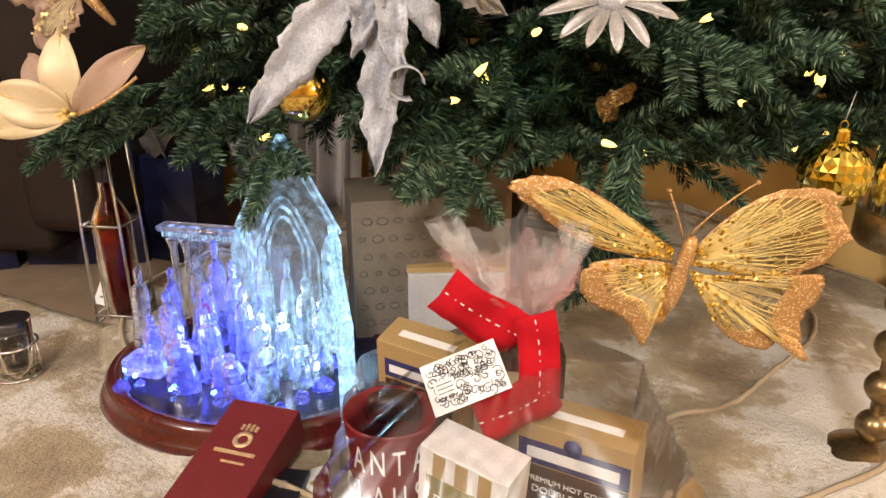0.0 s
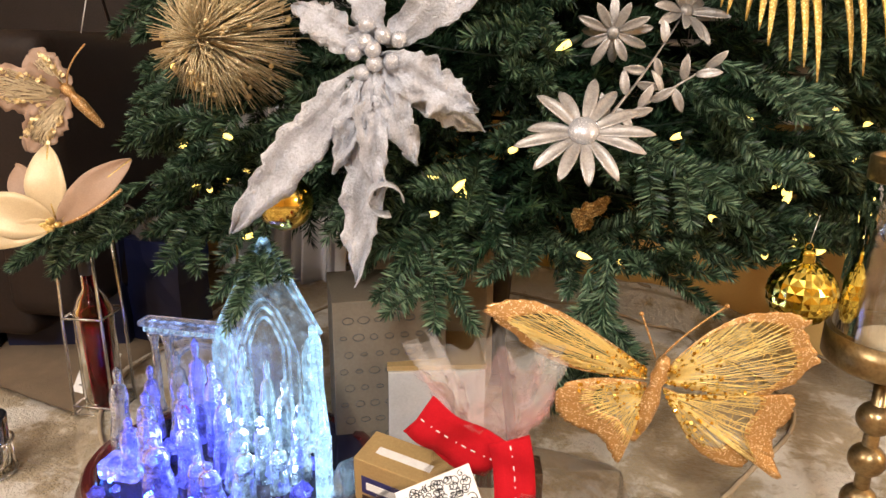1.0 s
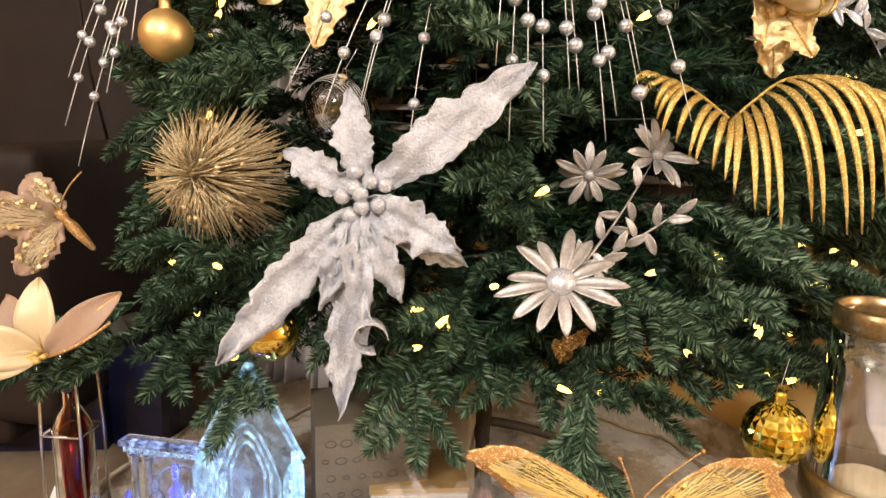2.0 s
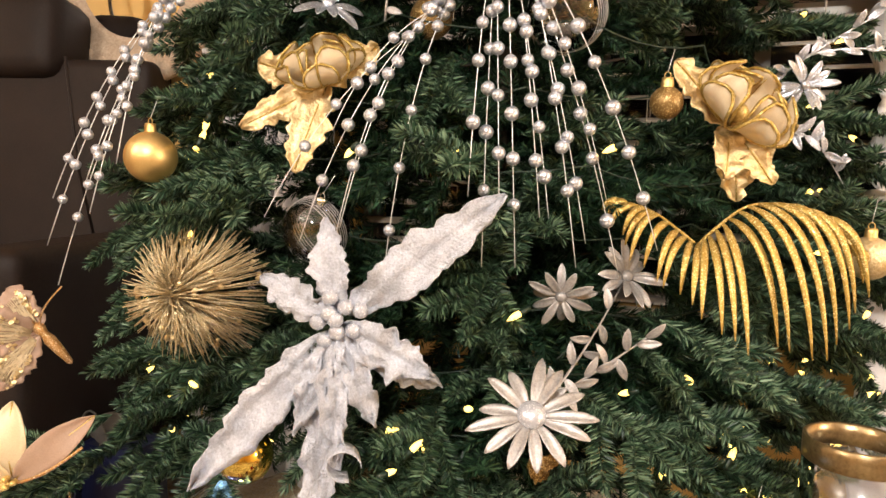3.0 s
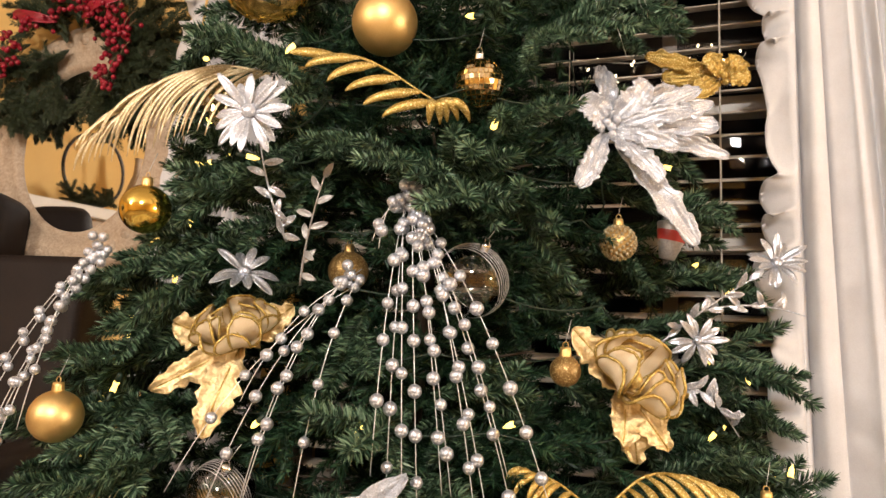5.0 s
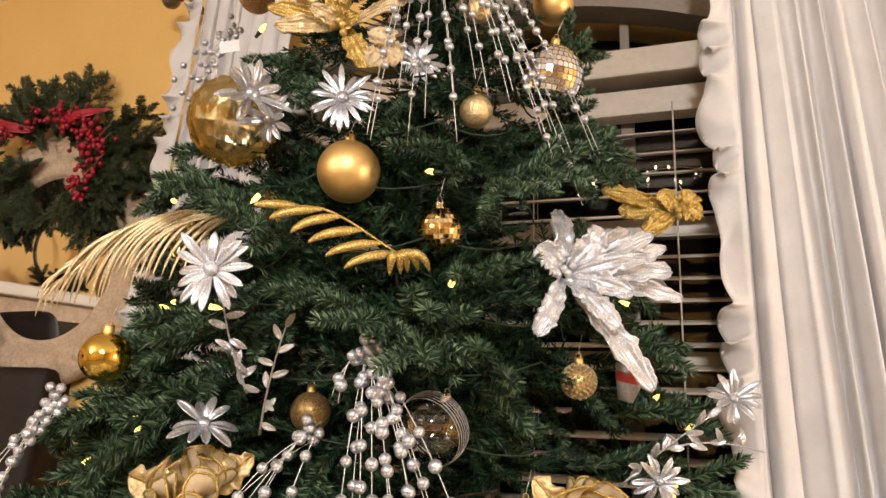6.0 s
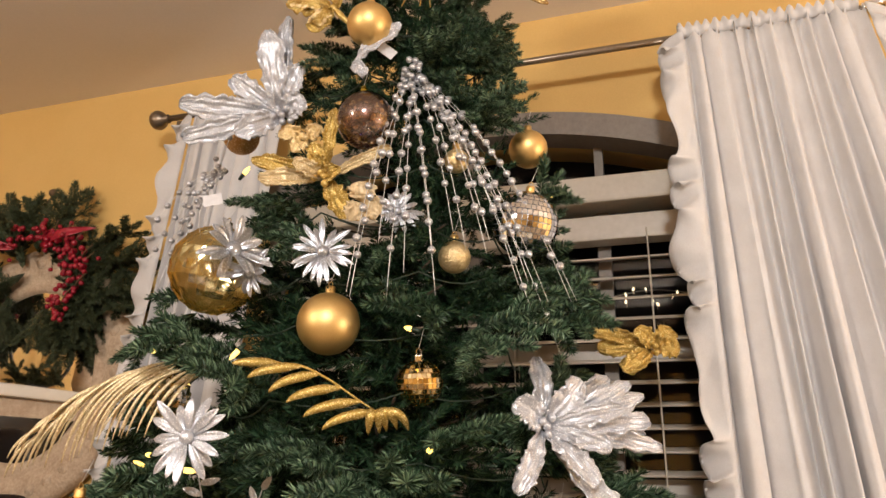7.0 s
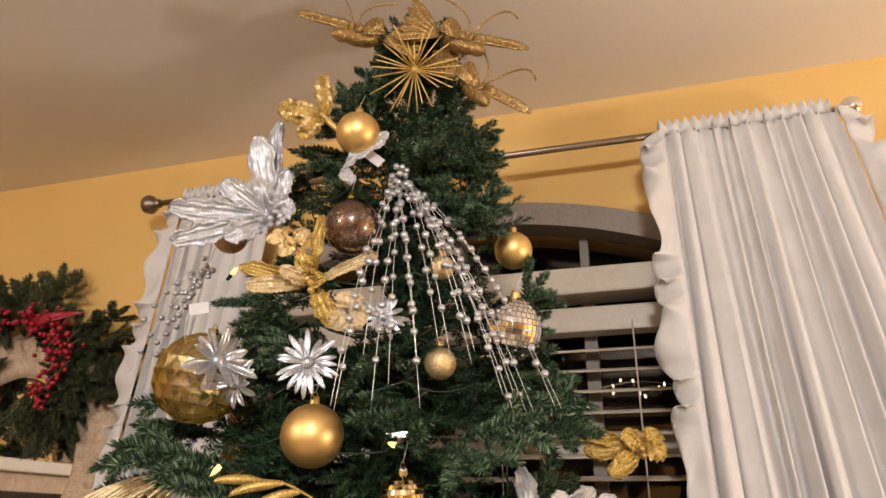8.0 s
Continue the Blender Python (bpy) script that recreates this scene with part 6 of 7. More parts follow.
bow = part("bow", ball(bmesh.new(), 0.012, pose(0.014, -0.034, 0.238) @ Matrix.Diagonal((1, 0.7, 1.1, 1)), 16, 10), M["red"], gift, "red felt ribbon bow with white stitching")
for pts, w in ((bezier((0.018, -0.040, 0.228), (-0.030, -0.062, 0.262), (-0.062, -0.050, 0.282), 6), 0.048), (bezier((-0.064, -0.040, 0.276), (-0.03, -0.036, 0.240), (0.010, -0.034, 0.222), 6), 0.044),
               (bezier((0.028, -0.046, 0.256), (0.038, -0.070, 0.22), (0.034, -0.062, 0.158), 6), 0.042), (bezier((0.050, -0.060, 0.182), (0.02, -0.080, 0.168), (-0.026, -0.076, 0.148), 6), 0.050)):
    strip = part("ribbon_loop", ribbon(pts, w), M["red"], bow)
    n_ = len(pts)
    for i in range(9):
        k = (i + 0.4) / 9 * (n_ - 1)
        p = pts[int(k)].lerp(pts[min(int(k) + 1, n_ - 1)], k - int(k))
        p2 = pts[int(k)].lerp(pts[min(int(k) + 1, n_ - 1)], min(1, k - int(k) + 0.3))
        part("stitch", tube(bmesh.new(), [p + Vector((0, -0.006, 0)), p2 + Vector((0, -0.006, 0))], 0.0008, 4), M["card"], strip)
tag = part("gift_tag", boxed(-0.045, -0.030, 0, 0.045, 0.030, 0.0012, bevel=0.0004), M["card"], gift, "white card tag with black scrollwork", False, pose(-0.040, -0.076, 0.198, 42, -22, 8) @ Matrix.Scale(0.9, 4))
r = random.Random(8)
for i in range(95):
    cx, cy, rr, s = r.uniform(-0.038, 0.038), r.uniform(-0.024, 0.024), r.uniform(0.003, 0.007), r.choice((-1, 1))
    part("scroll", tube(bmesh.new(), [(cx + rr * (1 - k / 14) * math.cos(s * k * 0.6 + i), cy + rr * (1 - k / 14) * math.sin(s * k * 0.6 + i), 0.0014) for k in range(12)], 0.0006, 4), M["black"], tag)
part("plain_field", boxed(-0.036, -0.012, 0.0016, -0.012, 0.006, 0.0026), M["card"], tag, smooth=False)
for i in range(3):
    part("text_bar", boxed(-0.033, -0.009 + 0.005 * i, 0.0027, -0.015, -0.0078 + 0.005 * i, 0.0030), M["greyink"], tag, smooth=False)

# boxes under the tree
pb = thing("wrapped_box", pose(-0.318, 0.735, 0.02, 0, 0, 38), "taupe box printed with rows of small dark doodles", "box")
part("carton", boxed(-0.085, -0.06, 0, 0.090, 0.09, 0.262, bevel=0.002), M["taupe"], pb, smooth=False)
r = random.Random(14)
for i in range(7):
    for j in range(8):
        x, z, rr = -0.07 + 0.0235 * i + (0.008 if j % 2 else 0), 0.035 + 0.028 * j, r.uniform(0.005, 0.009)
        sq = r.uniform(0.5, 0.9)
        part("doodle", tube(bmesh.new(), [(x + rr * math.cos(a), -0.0605, z + rr * sq * math.sin(a)) for a in [k * math.tau / 8 for k in range(9)]], 0.0009, 4), M["greyink"], pb)
wb = thing("kraft_box", pose(-0.235, 0.755, 0.02, 0, 0, 30), "kraft topped white box under the tree", "box")
part("carton", boxed(-0.075, -0.055, 0, 0.075, 0.08, 0.150, bevel=0.002), paint("grey_white_card", (0.50, 0.48, 0.46), 0.55), wb, smooth=False)
part("lid", boxed(-0.077, -0.050, 0.150, 0.077, 0.082, 0.158, bevel=0.001), M["tan"], wb, smooth=False)
lb = thing("cardboard_box", pose(-0.36, 0.98, 0.02, 0, 0, 12), "plain brown cardboard box under the branches", "box")
part("carton", boxed(-0.13, -0.08, 0, 0.13, 0.10, 0.32, bevel=0.003), M["kraft"], lb, smooth=False)
part("tape", boxed(-0.13, -0.01, 0.3202, 0.13, 0.03, 0.3207), M["tan"], lb, smooth=False)

# red bottle in a wire rack
bt = thing("wire_bottle_rack", pose(-0.80, 0.575, 0.02, 0, 0, 20), "red glass bottle standing in a bent chrome wire rack", "bottle rack")
part("bottle", lathe(bmesh.new(), [(0, 0.01), (0.031, 0.01), (0.033, 0.02), (0.033, 0.19), (0.022, 0.215), (0.012, 0.23), (0.012, 0.275), (0, 0.275)], 24), M["redglass"], bt, "dark red glass bottle")
part("liquid", lathe(bmesh.new(), [(0, 0.014), (0.029, 0.014), (0.029, 0.17), (0, 0.17)], 20), paint("dark_red_liquid", (0.10, 0.004, 0.012), 0.2), bt)
part("stopper", lathe(bmesh.new(), [(0.013, 0.255), (0.014, 0.30), (0, 0.302)], 16), M["black"], bt)
for x, y in ((-0.036, -0.034), (0.036, -0.034), (0.036, 0.034), (-0.036, 0.034)):
    part("wire_post", tube(bmesh.new(), [(x, y, 0.004), (x * 0.96, y * 0.96, 0.17), (x * 0.85, y * 0.85, 0.33)], 0.0028, 6), M["chrome"], bt)
for z in (0.006, 0.022, 0.185):
    k = 0.036 if z < 0.1 else 0.034
    part("wire_hoop", tube(bmesh.new(), [(-k, -k, z), (k, -k, z), (k, k, z), (-k, k, z), (-k, -k, z)], 0.0024, 6), M["chrome"], bt)
pc = thing("paper_slip", pose(-0.875, 0.62, 0.055, 70, 20, 30), "small white paper slip with lines of print", "paper")
part("sheet", boxed(-0.03, -0.045, 0, 0.03, 0.045, 0.0008), M["card"], pc, smooth=False)
for i in range(6):
    part("text_bar", boxed(-0.022, -0.032 + 0.011 * i, 0.0009, 0.016, -0.029 + 0.011 * i, 0.0013), M["greyink"], pc, smooth=False)

tm = thing("glass_tumbler", pose(-0.800, 0.372, 0.012), "small glass tumbler in a thin metal ring holder", "tumbler")
part("cup", lathe(bmesh.new(), [(0, 0.006), (0.026, 0.006), (0.028, 0.02), (0.031, 0.095), (0.0295, 0.095), (0.0265, 0.022), (0, 0.018)], 28), M["glass"], tm)
part("lid", lathe(bmesh.new(), [(0.0, 0.080), (0.028, 0.080), (0.0305, 0.096), (0.026, 0.098), (0, 0.094)], 24), M["black"], tm)
for z, rr in ((0.055, 0.034), (0.004, 0.034)):
    part("ring", tube(bmesh.new(), [(rr * math.cos(a), rr * math.sin(a), z) for a in [i * math.tau / 28 for i in range(29)]], 0.002, 6), M["chrome"], tm)
for k in range(3):
    a = k * math.tau / 3 + 0.6
    part("post", tube(bmesh.new(), [(0.034 * math.cos(a), 0.034 * math.sin(a), 0.002), (0.034 * math.cos(a), 0.034 * math.sin(a), 0.056)], 0.002, 6), M["chrome"], tm)

for x, y, w, h, tz, lab in ((-1.17, 0.80, 0.26, 0.30, 30, "shiny navy paper gift bag standing behind the tree"), (-1.02, 0.90, 0.22, 0.24, 5, "dark navy gift bag leaning by the tree"), (-1.38, 0.62, 0.24, 0.26, 45, "dark navy gift bag with grey lettering")):
    nb = thing("gift_bag", pose(x, y, 0.0, 0, 0, tz), lab, "gift bag", "navy gift bags")
    bm = boxed(-w / 2, -0.05, 0.0, w / 2, 0.05, h)
    bmesh.ops.subdivide_edges(bm, edges=list(bm.edges), cuts=4, use_grid_fill=True)
    for v in bm.verts:
        v.co += Vector(noise.noise_vector(v.co * 14)) * 0.008 * (v.co.z > 0.01)
    part("bag_body", bm, M["navy"], nb, smooth=False)
    for s in (-1, 1):
        part("handle", tube(bmesh.new(), bezier((-0.05, 0.05 * s, h - 0.01), (0, 0.06 * s, h + 0.16), (0.05, 0.05 * s, h - 0.01)), 0.0025, 5), M["greyink"], nb)
    if "lettering" in lab:
        writing("DAY", 0.05, M["greyink"], nb, pose(0.03, -0.062, 0.17, 90, 0, 0) @ pose(0, 0, 0, 0, 0, -35))
    part("tissue", single_leaf((-0.06, 0, 0), (0.07, 0.09, 0.03), 0.03, 0.5, 0.02, 0.3, 0.01, seed=3), M["greyink"], nb, at=pose(0, 0, h - 0.02, 90))

# hurricane lamp on a brass baluster
hl = thing("hurricane_candle_holder", pose(0.362, 0.722, 0.018), "clear glass hurricane on an antique brass stem of balls", "candle holder")
part("foot", lathe(bmesh.new(), [(0, 0), (0.060, 0), (0.060, 0.006), (0.030, 0.016), (0.010, 0.024), (0, 0.024)], 32), M["brass"], hl)
for z in (0.048, 0.103, 0.160, 0.215):
    part("stem_ball", ball(bmesh.new(), 0.021, pose(0, 0, z), 20, 14), M["brass"], hl)
part("stem", tube(bmesh.new(), [(0, 0, 0.02), (0, 0, 0.285)], 0.009, 10), M["brass"], hl)
part("dish", lathe(bmesh.new(), [(0, 0.272), (0.030, 0.275), (0.066, 0.286), (0.070, 0.292), (0.070, 0.325), (0.0675, 0.325), (0.066, 0.296), (0, 0.290)], 40), M["brass"], hl, "wide brass band dish")
part("glass_chimney", lathe(bmesh.new(), [(0.063, 0.292), (0.064, 0.33), (0.060, 0.43), (0.053, 0.515), (0.051, 0.515), (0.058, 0.43), (0.062, 0.33), (0.061, 0.292)], 44), film("chimney_glass", (1, 1, 1), 0.05, 0.03), hl, "tapered clear glass chimney")
part("rim", lathe(bmesh.new(), [(0.0535, 0.497), (0.0555, 0.499), (0.0555, 0.523), (0.0535, 0.525), (0.050, 0.523), (0.050, 0.499), (0.0535, 0.497)], 44), M["brass"], hl)
part("candle", lathe(bmesh.new(), [(0, 0.292), (0.036, 0.292), (0.036, 0.318), (0.030, 0.322), (0, 0.318)], 28), paint("ivory_wax", (0.72, 0.60, 0.38), 0.5), hl)

# ---- behind the tree ----
mir = thing("round_mirror", pose(-1.455, 1.395, 1.475, 90), "round mirror in a wide carved whitewashed frame on the wall", "mirror")
part("mirror_glass", lathe(bmesh.new(), [(0, 0.012), (0.27, 0.012)], 64), surface("silvered_glass", (0.85, 0.85, 0.85), (0.88, 0.88, 0.88), 0.02, 1.0, bump=0), mir)
fr = part("carved_frame", lathe(bmesh.new(), [(0.250, 0.005), (0.255, 0.022), (0.270, 0.030), (0.285, 0.022), (0.305, 0.030), (0.35, 0.038), (0.38, 0.030), (0.395, 0.018), (0.395, 0.0)], 96), M["carved"], mir)
for i in range(36):
    a = i * math.tau / 36
    part("rosette", lathe(bmesh.new(), [(0.018, 0.0), (0.016, 0.008), (0.009, 0.006), (0.005, 0.011), (0, 0.011)], 9, pose(0.342 * math.cos(a), 0.342 * math.sin(a), 0.032)), M["carved"], fr)

wr = thing("christmas_wreath", pose(-1.44, 1.335, 1.755), "green pine wreath swag with crimson berries hung over the mirror", "wreath")
part("hanger", tube(bmesh.new(), [(0.06 * math.cos(a) * 1.0, 0.02, 0.17 + 0.12 * math.sin(a)) for a in [math.pi * i / 12 for i in range(13)]], 0.004, 6), M["twig"], wr)
part("hanger_ball", ball(bmesh.new(), 0.013, pose(-0.01, 0.01, 0.292), 12, 8), M["twig"], wr)
r = random.Random(19)
WV = [tri_mesh("pine_twig", v * 0.85, f, M["pine"]) for v, f in (SPRIGS[0], FIRS[1], FIRS[3])]
for i in range(78):
    a = math.radians(r.uniform(-60, 215))
    rr = r.uniform(0.07, 0.26)
    p = (rr * math.cos(a) * 1.15, r.uniform(-0.03, 0.03), rr * math.sin(a) * 0.75 - 0.02)
    ob = new("pine_twig", WV[i % 3])
    ob.parent = wr
    ob.matrix_basis = Matrix.Translation(p) @ pose(0, 0, 0, r.uniform(-20, 20), -math.degrees(a) + 90 + r.uniform(-50, 50) + (35 if math.cos(a) > 0 else -35), 0) @ pose(0, 0, 0, 90) @ pose(0, 0, 0, 0, r.uniform(0, 180), 0)
for i in range(12):
    a = math.radians((15, 50, 75, 100, 130, 160, 185, 35, 5, -20, -38, 62)[i])
    c = Vector((0.20 * math.cos(a) * 1.15, -0.06, 0.19 * math.sin(a) * 0.75 - 0.02))
    sp = part("berry_spray", tube(bmesh.new(), bezier(c, c + Vector((0.02, -0.02, 0.03)), c + Vector((0.06 * math.cos(a), -0.02, 0.05))), 0.0018, 4), M["twig"], wr)
    for k in range(16):
        part("berry", ball(bmesh.new(), r.uniform(0.006, 0.0095), Matrix.Translation(c + Vector((r.gauss(0, 0.026), -0.012 + r.gauss(0, 0.010), r.gauss(0, 0.024)))), 8, 6), M["berry"], sp)
for s in (-1, 1):
    part("red_feather", single_leaf((0, 0, 0), (0.20 * s, 0.04, 0), 0.016, 0.4, 0.03, 0.3, 0.003, seed=s + 2), M["berry"], wr, at=pose(0.05 * s, -0.05, 0.09, 90))

# leather recliner beside the tree
ch = thing("leather_recliner", pose(-1.62, 1.0, 0.03, 0, 0, 18), "dark brown leather recliner with a rounded head pillow", "armchair")
def cushion(x0, y0, z0, x1, y1, z1, bv):
    bm = boxed(x0, y0, z0, x1, y1, z1)
    bmesh.ops.bevel(bm, geom=list(bm.edges), offset=bv, segments=5, profile=0.7, affect="EDGES")
    return bm
part("backrest", cushion(-0.40, 0.05, 0.42, 0.38, 0.27, 1.135, 0.05), M["leather"], ch, at=pose(0, 0, 0, -8))
part("head_pillow", cushion(-0.40, 0.0, 1.07, 0.115, 0.20, 1.32, 0.085), M["leather"], ch, at=pose(0, 0, 0, -8))
part("seat", cushion(-0.36, -0.50, 0.28, 0.34, 0.10, 0.48, 0.06), M["leather"], ch)
part("chair_base", cushion(-0.40, -0.48, 0.03, 0.38, 0.26, 0.32, 0.03), M["leather"], ch)
for x in (-0.46, 0.34):
    part("armrest", cushion(x, -0.50, 0.08, x + 0.16, 0.14, 0.64, 0.06), M["leather"], ch)
part("seam", tube(bmesh.new(), [(0.345, 0.0, 0.55), (0.35, -0.09, 0.8), (0.345, -0.12, 1.06)], 0.004, 5), M["leather"], ch)

# the far side of the room, seen in the mirror
cs = thing("wall_console", pose(-3.82, -0.75, 0.0), "white fireplace surround with a dark opening across the room", "console")
part("surround", boxed(-0.17, -0.8, 0.0, 0.12, 0.8, 1.62, bevel=0.01), M["carved"], cs, smooth=False)
part("mantel", boxed(-0.17, -0.9, 1.62, 0.20, 0.9, 1.70, bevel=0.01), M["white"], cs, smooth=False)
part("opening", boxed(0.121, -0.5, 0.9, 0.13, 0.5, 1.50), M["dark"], cs, smooth=False)
hp = thing("hoop_arrangement", pose(-3.72, -0.72, 1.70), "black hoop with greenery standing on the mantel", "hoop")
part("hoop", tube(bmesh.new(), [(0, 0.26 * math.cos(a), 0.27 + 0.26 * math.sin(a)) for a in [i * math.tau / 40 for i in range(41)]], 0.012, 8), M["black"], hp)
for i in range(16):
    ob = new("pine_twig", WV[i % 3])
    ob.parent, ob.matrix_basis = hp, pose(0.03, -0.2 + 0.026 * i, 0.02, 40 + 30 * math.sin(i), 20 * math.cos(i * 2), 30 * math.sin(i * 3))

vs = thing("white_vase", pose(-3.72, -1.12, 1.70), "slim pale ceramic bottle vase on the mantel", "vase")
part("vase_body", lathe(bmesh.new(), [(0, 0), (0.06, 0), (0.085, 0.07), (0.075, 0.20), (0.034, 0.32), (0.024, 0.42), (0.032, 0.45), (0.024, 0.45), (0, 0.40)], 28), M["carved"], vs)

# ---- the tree's branches, grown round the ornaments ----
rng = random.Random(21)
spr_me = [tri_mesh("branch", v, f, M["fir"]) for v, f in FIRS]
ROOM = Vector((0.30, -0.25, 0.95))
bpy.context.view_layer.update()
spots = []
for o in list(scene.objects):
    top = o
    while top.parent:
        top = top.parent
    if o.type == "MESH" and ("ornament" in top.get("category", "") or top.get("category", "") in ("bauble", "bead strand")) and o.name.split(".")[0] != "strand":
        cs_ = [o.matrix_world @ Vector(c) for c in o.bound_box]
        mid = sum(cs_, Vector()) / 8
        long_ = max(range(8), key=lambda k: (cs_[k] - mid).length)
        d = cs_[long_] - mid
        rad = min(0.5 * d.length, 0.042)
        for k in ((0,) if d.length < 0.02 else (-0.5, 0, 0.5)):
            q = mid + (cs_[long_] - mid) * k if d.length > 0.02 else mid
            spots.append((*q, rad))
SPOT = np.array(spots)
AWAY = np.array(ROOM) - SPOT[:, :3]
AWAY /= np.linalg.norm(AWAY, axis=1)[:, None]


def hides(m, slack=0.013):
    """Whether a branch tip at this pose would hang before an ornament."""
    mm = np.array(m)
    for q in ((0, 0.02, 0), (0, 0.08, 0), (0, 0.14, 0), (0, 0.05, 0), (0, 0.11, 0), (0, 0.17, 0), (0, 0.20, 0), (0.06, 0.12, 0), (-0.06, 0.12, 0), (0.05, 0.07, 0), (-0.05, 0.07, 0), (0.03, 0.10, 0), (-0.03, 0.10, 0), (0.03, 0.15, 0), (-0.03, 0.15, 0)):
        p = mm[:3, :3] @ np.array(q) + mm[:3, 3]
        v = p - SPOT[:, :3]
        s = (v * AWAY).sum(1)
        lat = np.linalg.norm(v - s[:, None] * AWAY, axis=1)
        if ((s > -0.012) & (s < 0.40) & (lat < SPOT[:, 3] + slack)).any():
            return True
    return False


def sprig_pose(z, ang, depth, lift, scale):
    """On the crown, pushed in by depth, growing outwards; lift: degrees above the level."""
    p = crown(z, ang)
    c = axis(z - 0.02)
    out = Vector((p.x - c.x, p.y - c.y, 0))
    p = p - out * depth
    out.normalize()
    d = (out * math.cos(math.radians(lift)) + Vector((0, 0, math.sin(math.radians(lift))))).normalized()
    d = (d + Vector((rng.gauss(0, 0.26), rng.gauss(0, 0.26), rng.gauss(0, 0.22)))).normalized()
    side = d.cross(Vector((0, 0, 1))).normalized()
    up = side.cross(d)
    rot = Matrix((side, d, up)).transposed().to_4x4()
    return Matrix.Translation(p - d * 0.135 * scale) @ rot @ pose(0, 0, 0, 0, rng.uniform(-50, 50), 0) @ Matrix.Scale(scale, 4)


def lift_at(z):
    return -24 + 20 * (z / 1.0) + (45 * (z - 1.95) / 0.3 if z > 1.95 else 0)


def size_at(z):
    return 1.12 if z < 1.1 else 1.12 - 0.42 * (z - 1.1) / 1.1


tips, count, tries = np.zeros((0, 3)), 0, 0
while count < 296 and tries < 14000:
    tries += 1
    z = 0.38 + 1.92 * rng.random() ** 1.12
    sc = size_at(z) * rng.uniform(0.85, 1.12)
    m = sprig_pose(z, rng.uniform(-108, 108), rng.uniform(0.0, 0.16), lift_at(z) + rng.gauss(0, 9), sc)
    tip = np.array(m @ Vector((0, 0.14, 0)))
    gap = (0.092 if tries < 6000 else 0.072) * sc
    if len(tips) and np.linalg.norm(tips - tip, axis=1).min() < gap:
        continue
    if hides(m):
        continue
    ob = new("branch", spr_me[count % 6])
    ob.parent, ob.matrix_basis = tree, m
    tips = np.vstack((tips, tip))
    count += 1


def bank(name, kinds, n, depths, mat, label, spread):
    """Many twigs behind the outer branches as one mesh."""
    VV, FF, base = [], [], 0
    for i in range(n):
        z = 0.36 + 1.92 * rng.random() ** 1.2
        back = i % 6 == 0
        ang = rng.uniform(105, 255) if back else rng.uniform(-112, 112)
        for k in range(5):
            m = sprig_pose(z, ang + rng.gauss(0, 8), rng.uniform(0, 0.5) if back else rng.uniform(*depths), lift_at(z) + rng.gauss(0, spread), size_at(z) * rng.uniform(0.8, 1.05))
            if back or not hides(m):
                break
        else:
            continue
        v, f = kinds[i % len(kinds)]
        mm = np.array(m)
        VV.append(v @ mm[:3, :3].T + mm[:3, 3])
        FF.append(f + base)
        base += len(v)
    ob = new(name, tri_mesh(name, np.concatenate(VV), np.concatenate(FF), mat))
    ob.parent = tree
    tagged(ob, label, "", "", "stuff")


bank("inner_foliage", FIRS, 150, (0.18, 0.45), M["fir"], "fir branches behind the outer tips", 12)
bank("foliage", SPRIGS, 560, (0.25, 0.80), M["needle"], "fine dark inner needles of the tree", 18)
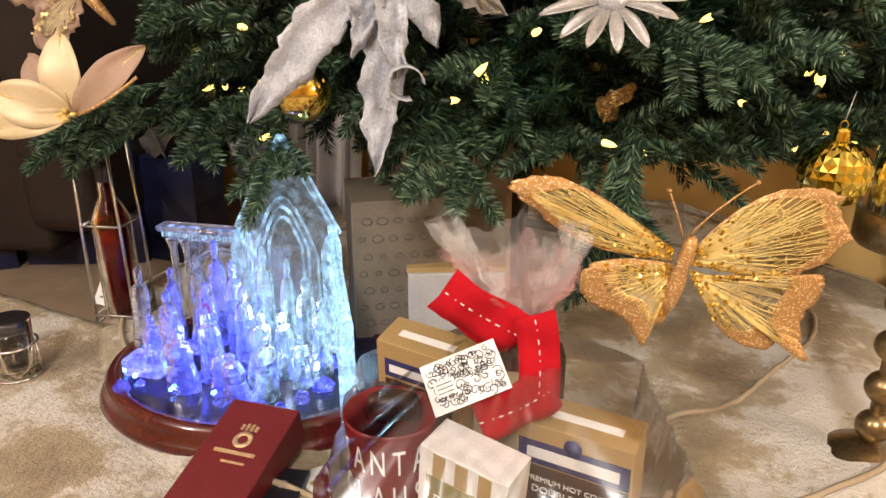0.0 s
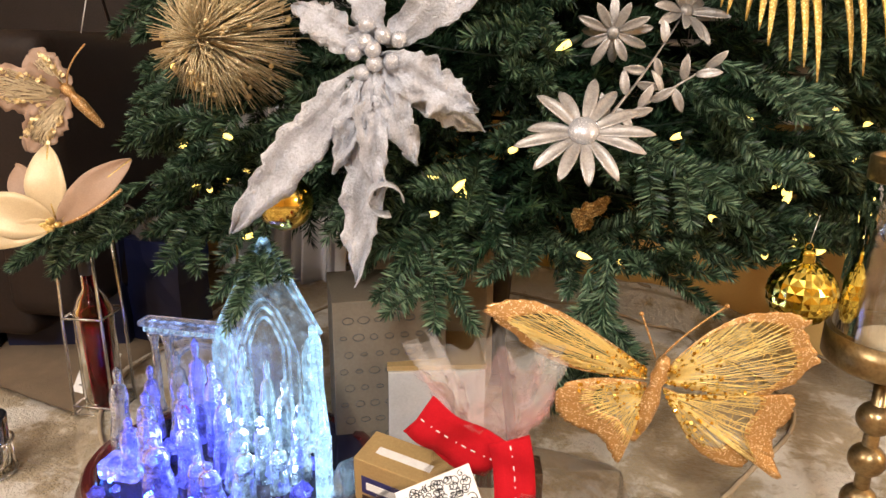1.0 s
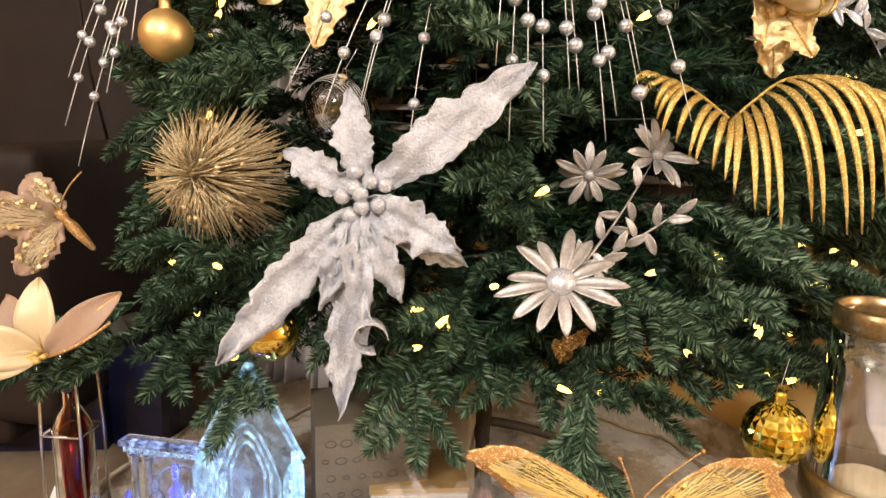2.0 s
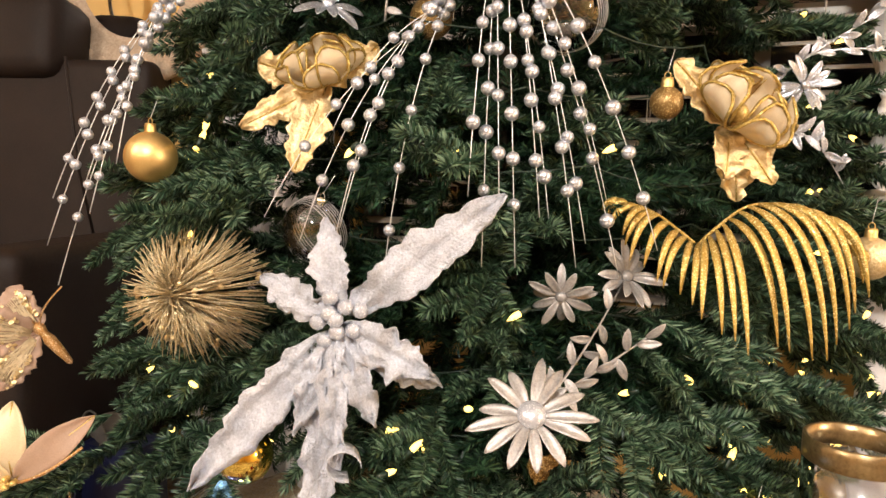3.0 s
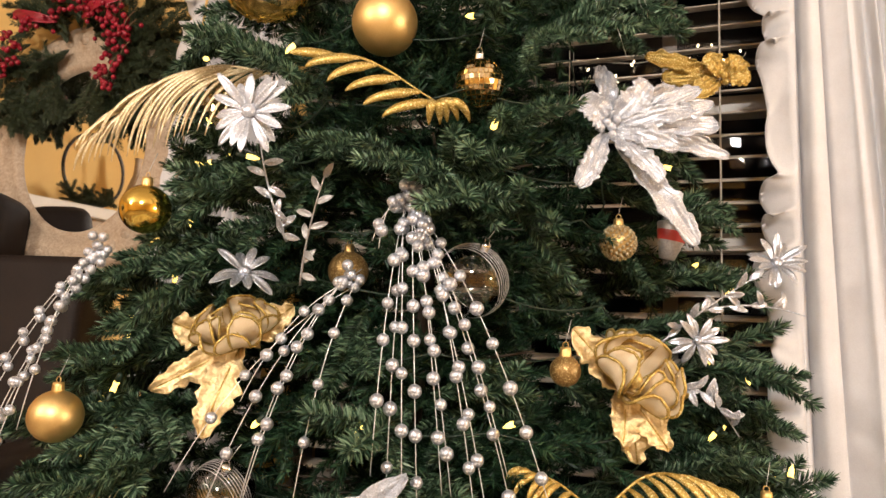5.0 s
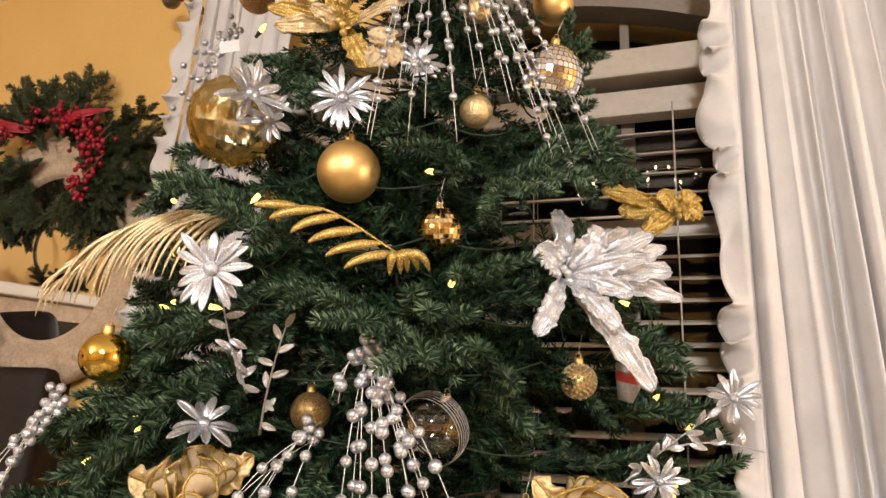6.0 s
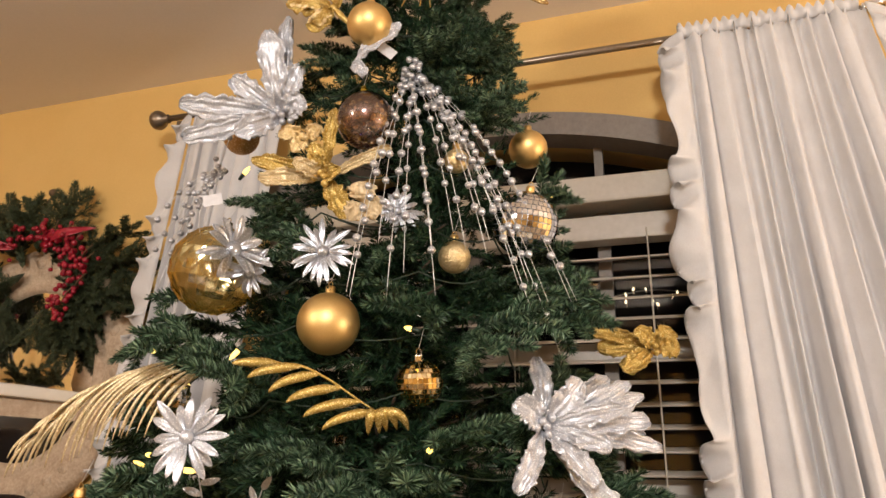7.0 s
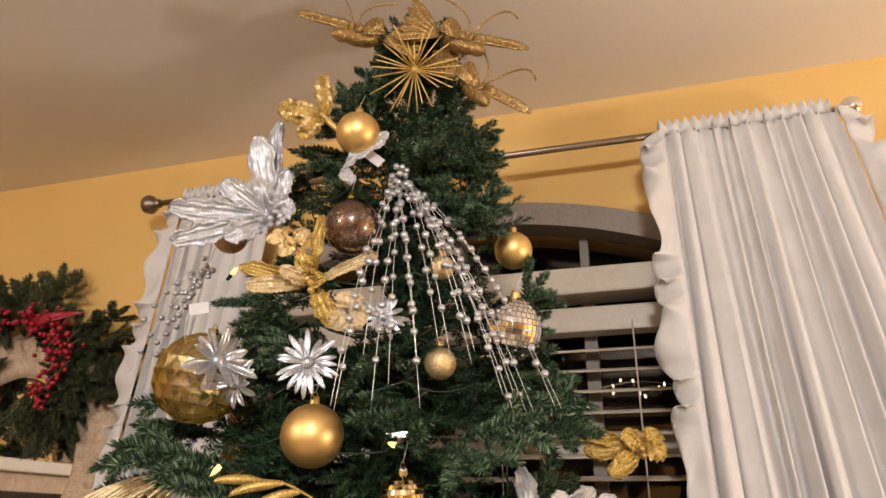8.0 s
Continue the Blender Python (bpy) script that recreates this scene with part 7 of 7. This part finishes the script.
# small lights on the tree
wires = thing("tree_string_light", Matrix(), "string of small warm white bulbs wound through the tree", "string light")
bulb_me = mesh_from(lathe(bmesh.new(), [(0, 0), (0.0040, 0.0), (0.0043, 0.007), (0.0034, 0.014), (0.0, 0.021)], 8), "bulb", M["bulb"])
sock_me = mesh_from(lathe(bmesh.new(), [(0, -0.014), (0.003, -0.014), (0.0042, -0.002), (0.0042, 0.001), (0, 0.001)], 8), "socket", M["wire"])
r = random.Random(77)
bulbs = 0
while bulbs < 115:
    z = 0.36 + 1.75 * (1 - math.sqrt(1 - r.random() * 0.97))
    p = crown(z, r.uniform(-105, 105))
    c = axis(z)
    p = p.lerp(c, r.uniform(0.02, 0.20)) + Vector((0, 0, r.uniform(-0.01, 0.01)))
    v = np.array(p) - SPOT[:, :3]
    ahead = (v * AWAY).sum(1)
    if ((ahead > -0.01) & (np.linalg.norm(v - ahead[:, None] * AWAY, axis=1) < SPOT[:, 3] + 0.01)).any():
        continue
    bulbs += 1
    m = Matrix.Translation(p) @ pose(0, 0, 0, r.uniform(20, 160), r.uniform(-60, 60), r.uniform(0, 360))
    sk = new("socket", sock_me)
    sk.parent, sk.matrix_basis = wires, m
    bb = new("bulb", bulb_me)
    bb.parent, bb.matrix_basis = sk, Matrix()
bm = bmesh.new()
prev = None
for i in range(130):
    z = 0.36 + 1.7 * i / 130
    p = crown(z, 110 * math.sin(i * 0.42)).lerp(axis(z), 0.34 + 0.1 * r.random())
    if prev is not None:
        tube(bm, bezier(prev, prev.lerp(p, 0.5) + Vector((0, 0, -0.035)), p, 5), 0.0016, 4)
    prev = p
part("cord", bm, M["wire"], wires)

# low boughs that droop before the presents
for i, (x, y, z, tilt, head) in enumerate(((0.045, 0.665, 0.40, -78, 10), (0.020, 0.675, 0.38, -66, -12), (-0.60, 0.58, 0.42, -12, 30), (-0.66, 0.60, 0.44, -20, 55), (-0.52, 0.60, 0.43, -26, 20), (-0.45, 0.63, 0.40, -34, 5), (-0.20, 0.66, 0.42, -30, -10), (-0.72, 0.60, 0.40, -16, 40))):
    ob = new("branch", spr_me[i % 6])
    ob.parent = tree
    ob.matrix_basis = pose(x, y, z, 0, 0, 180 + 22 - head) @ pose(0, 0, 0, tilt) @ pose(0, 0, 0, 0, 20 * (i % 3) - 20)
for i in range(90):
    z = 0.34 + 1.8 * (1 - math.sqrt(1 - rng.random() * 0.97))
    p = crown(z, rng.uniform(-120, 120))
    c = axis(z - 0.05)
    part("limb", tube(bmesh.new(), [c, c.lerp(p, 0.2) + Vector((0, 0, -0.01)), c.lerp(p, 0.36)], 0.004, 5, 0.002), M["bark"], tree)
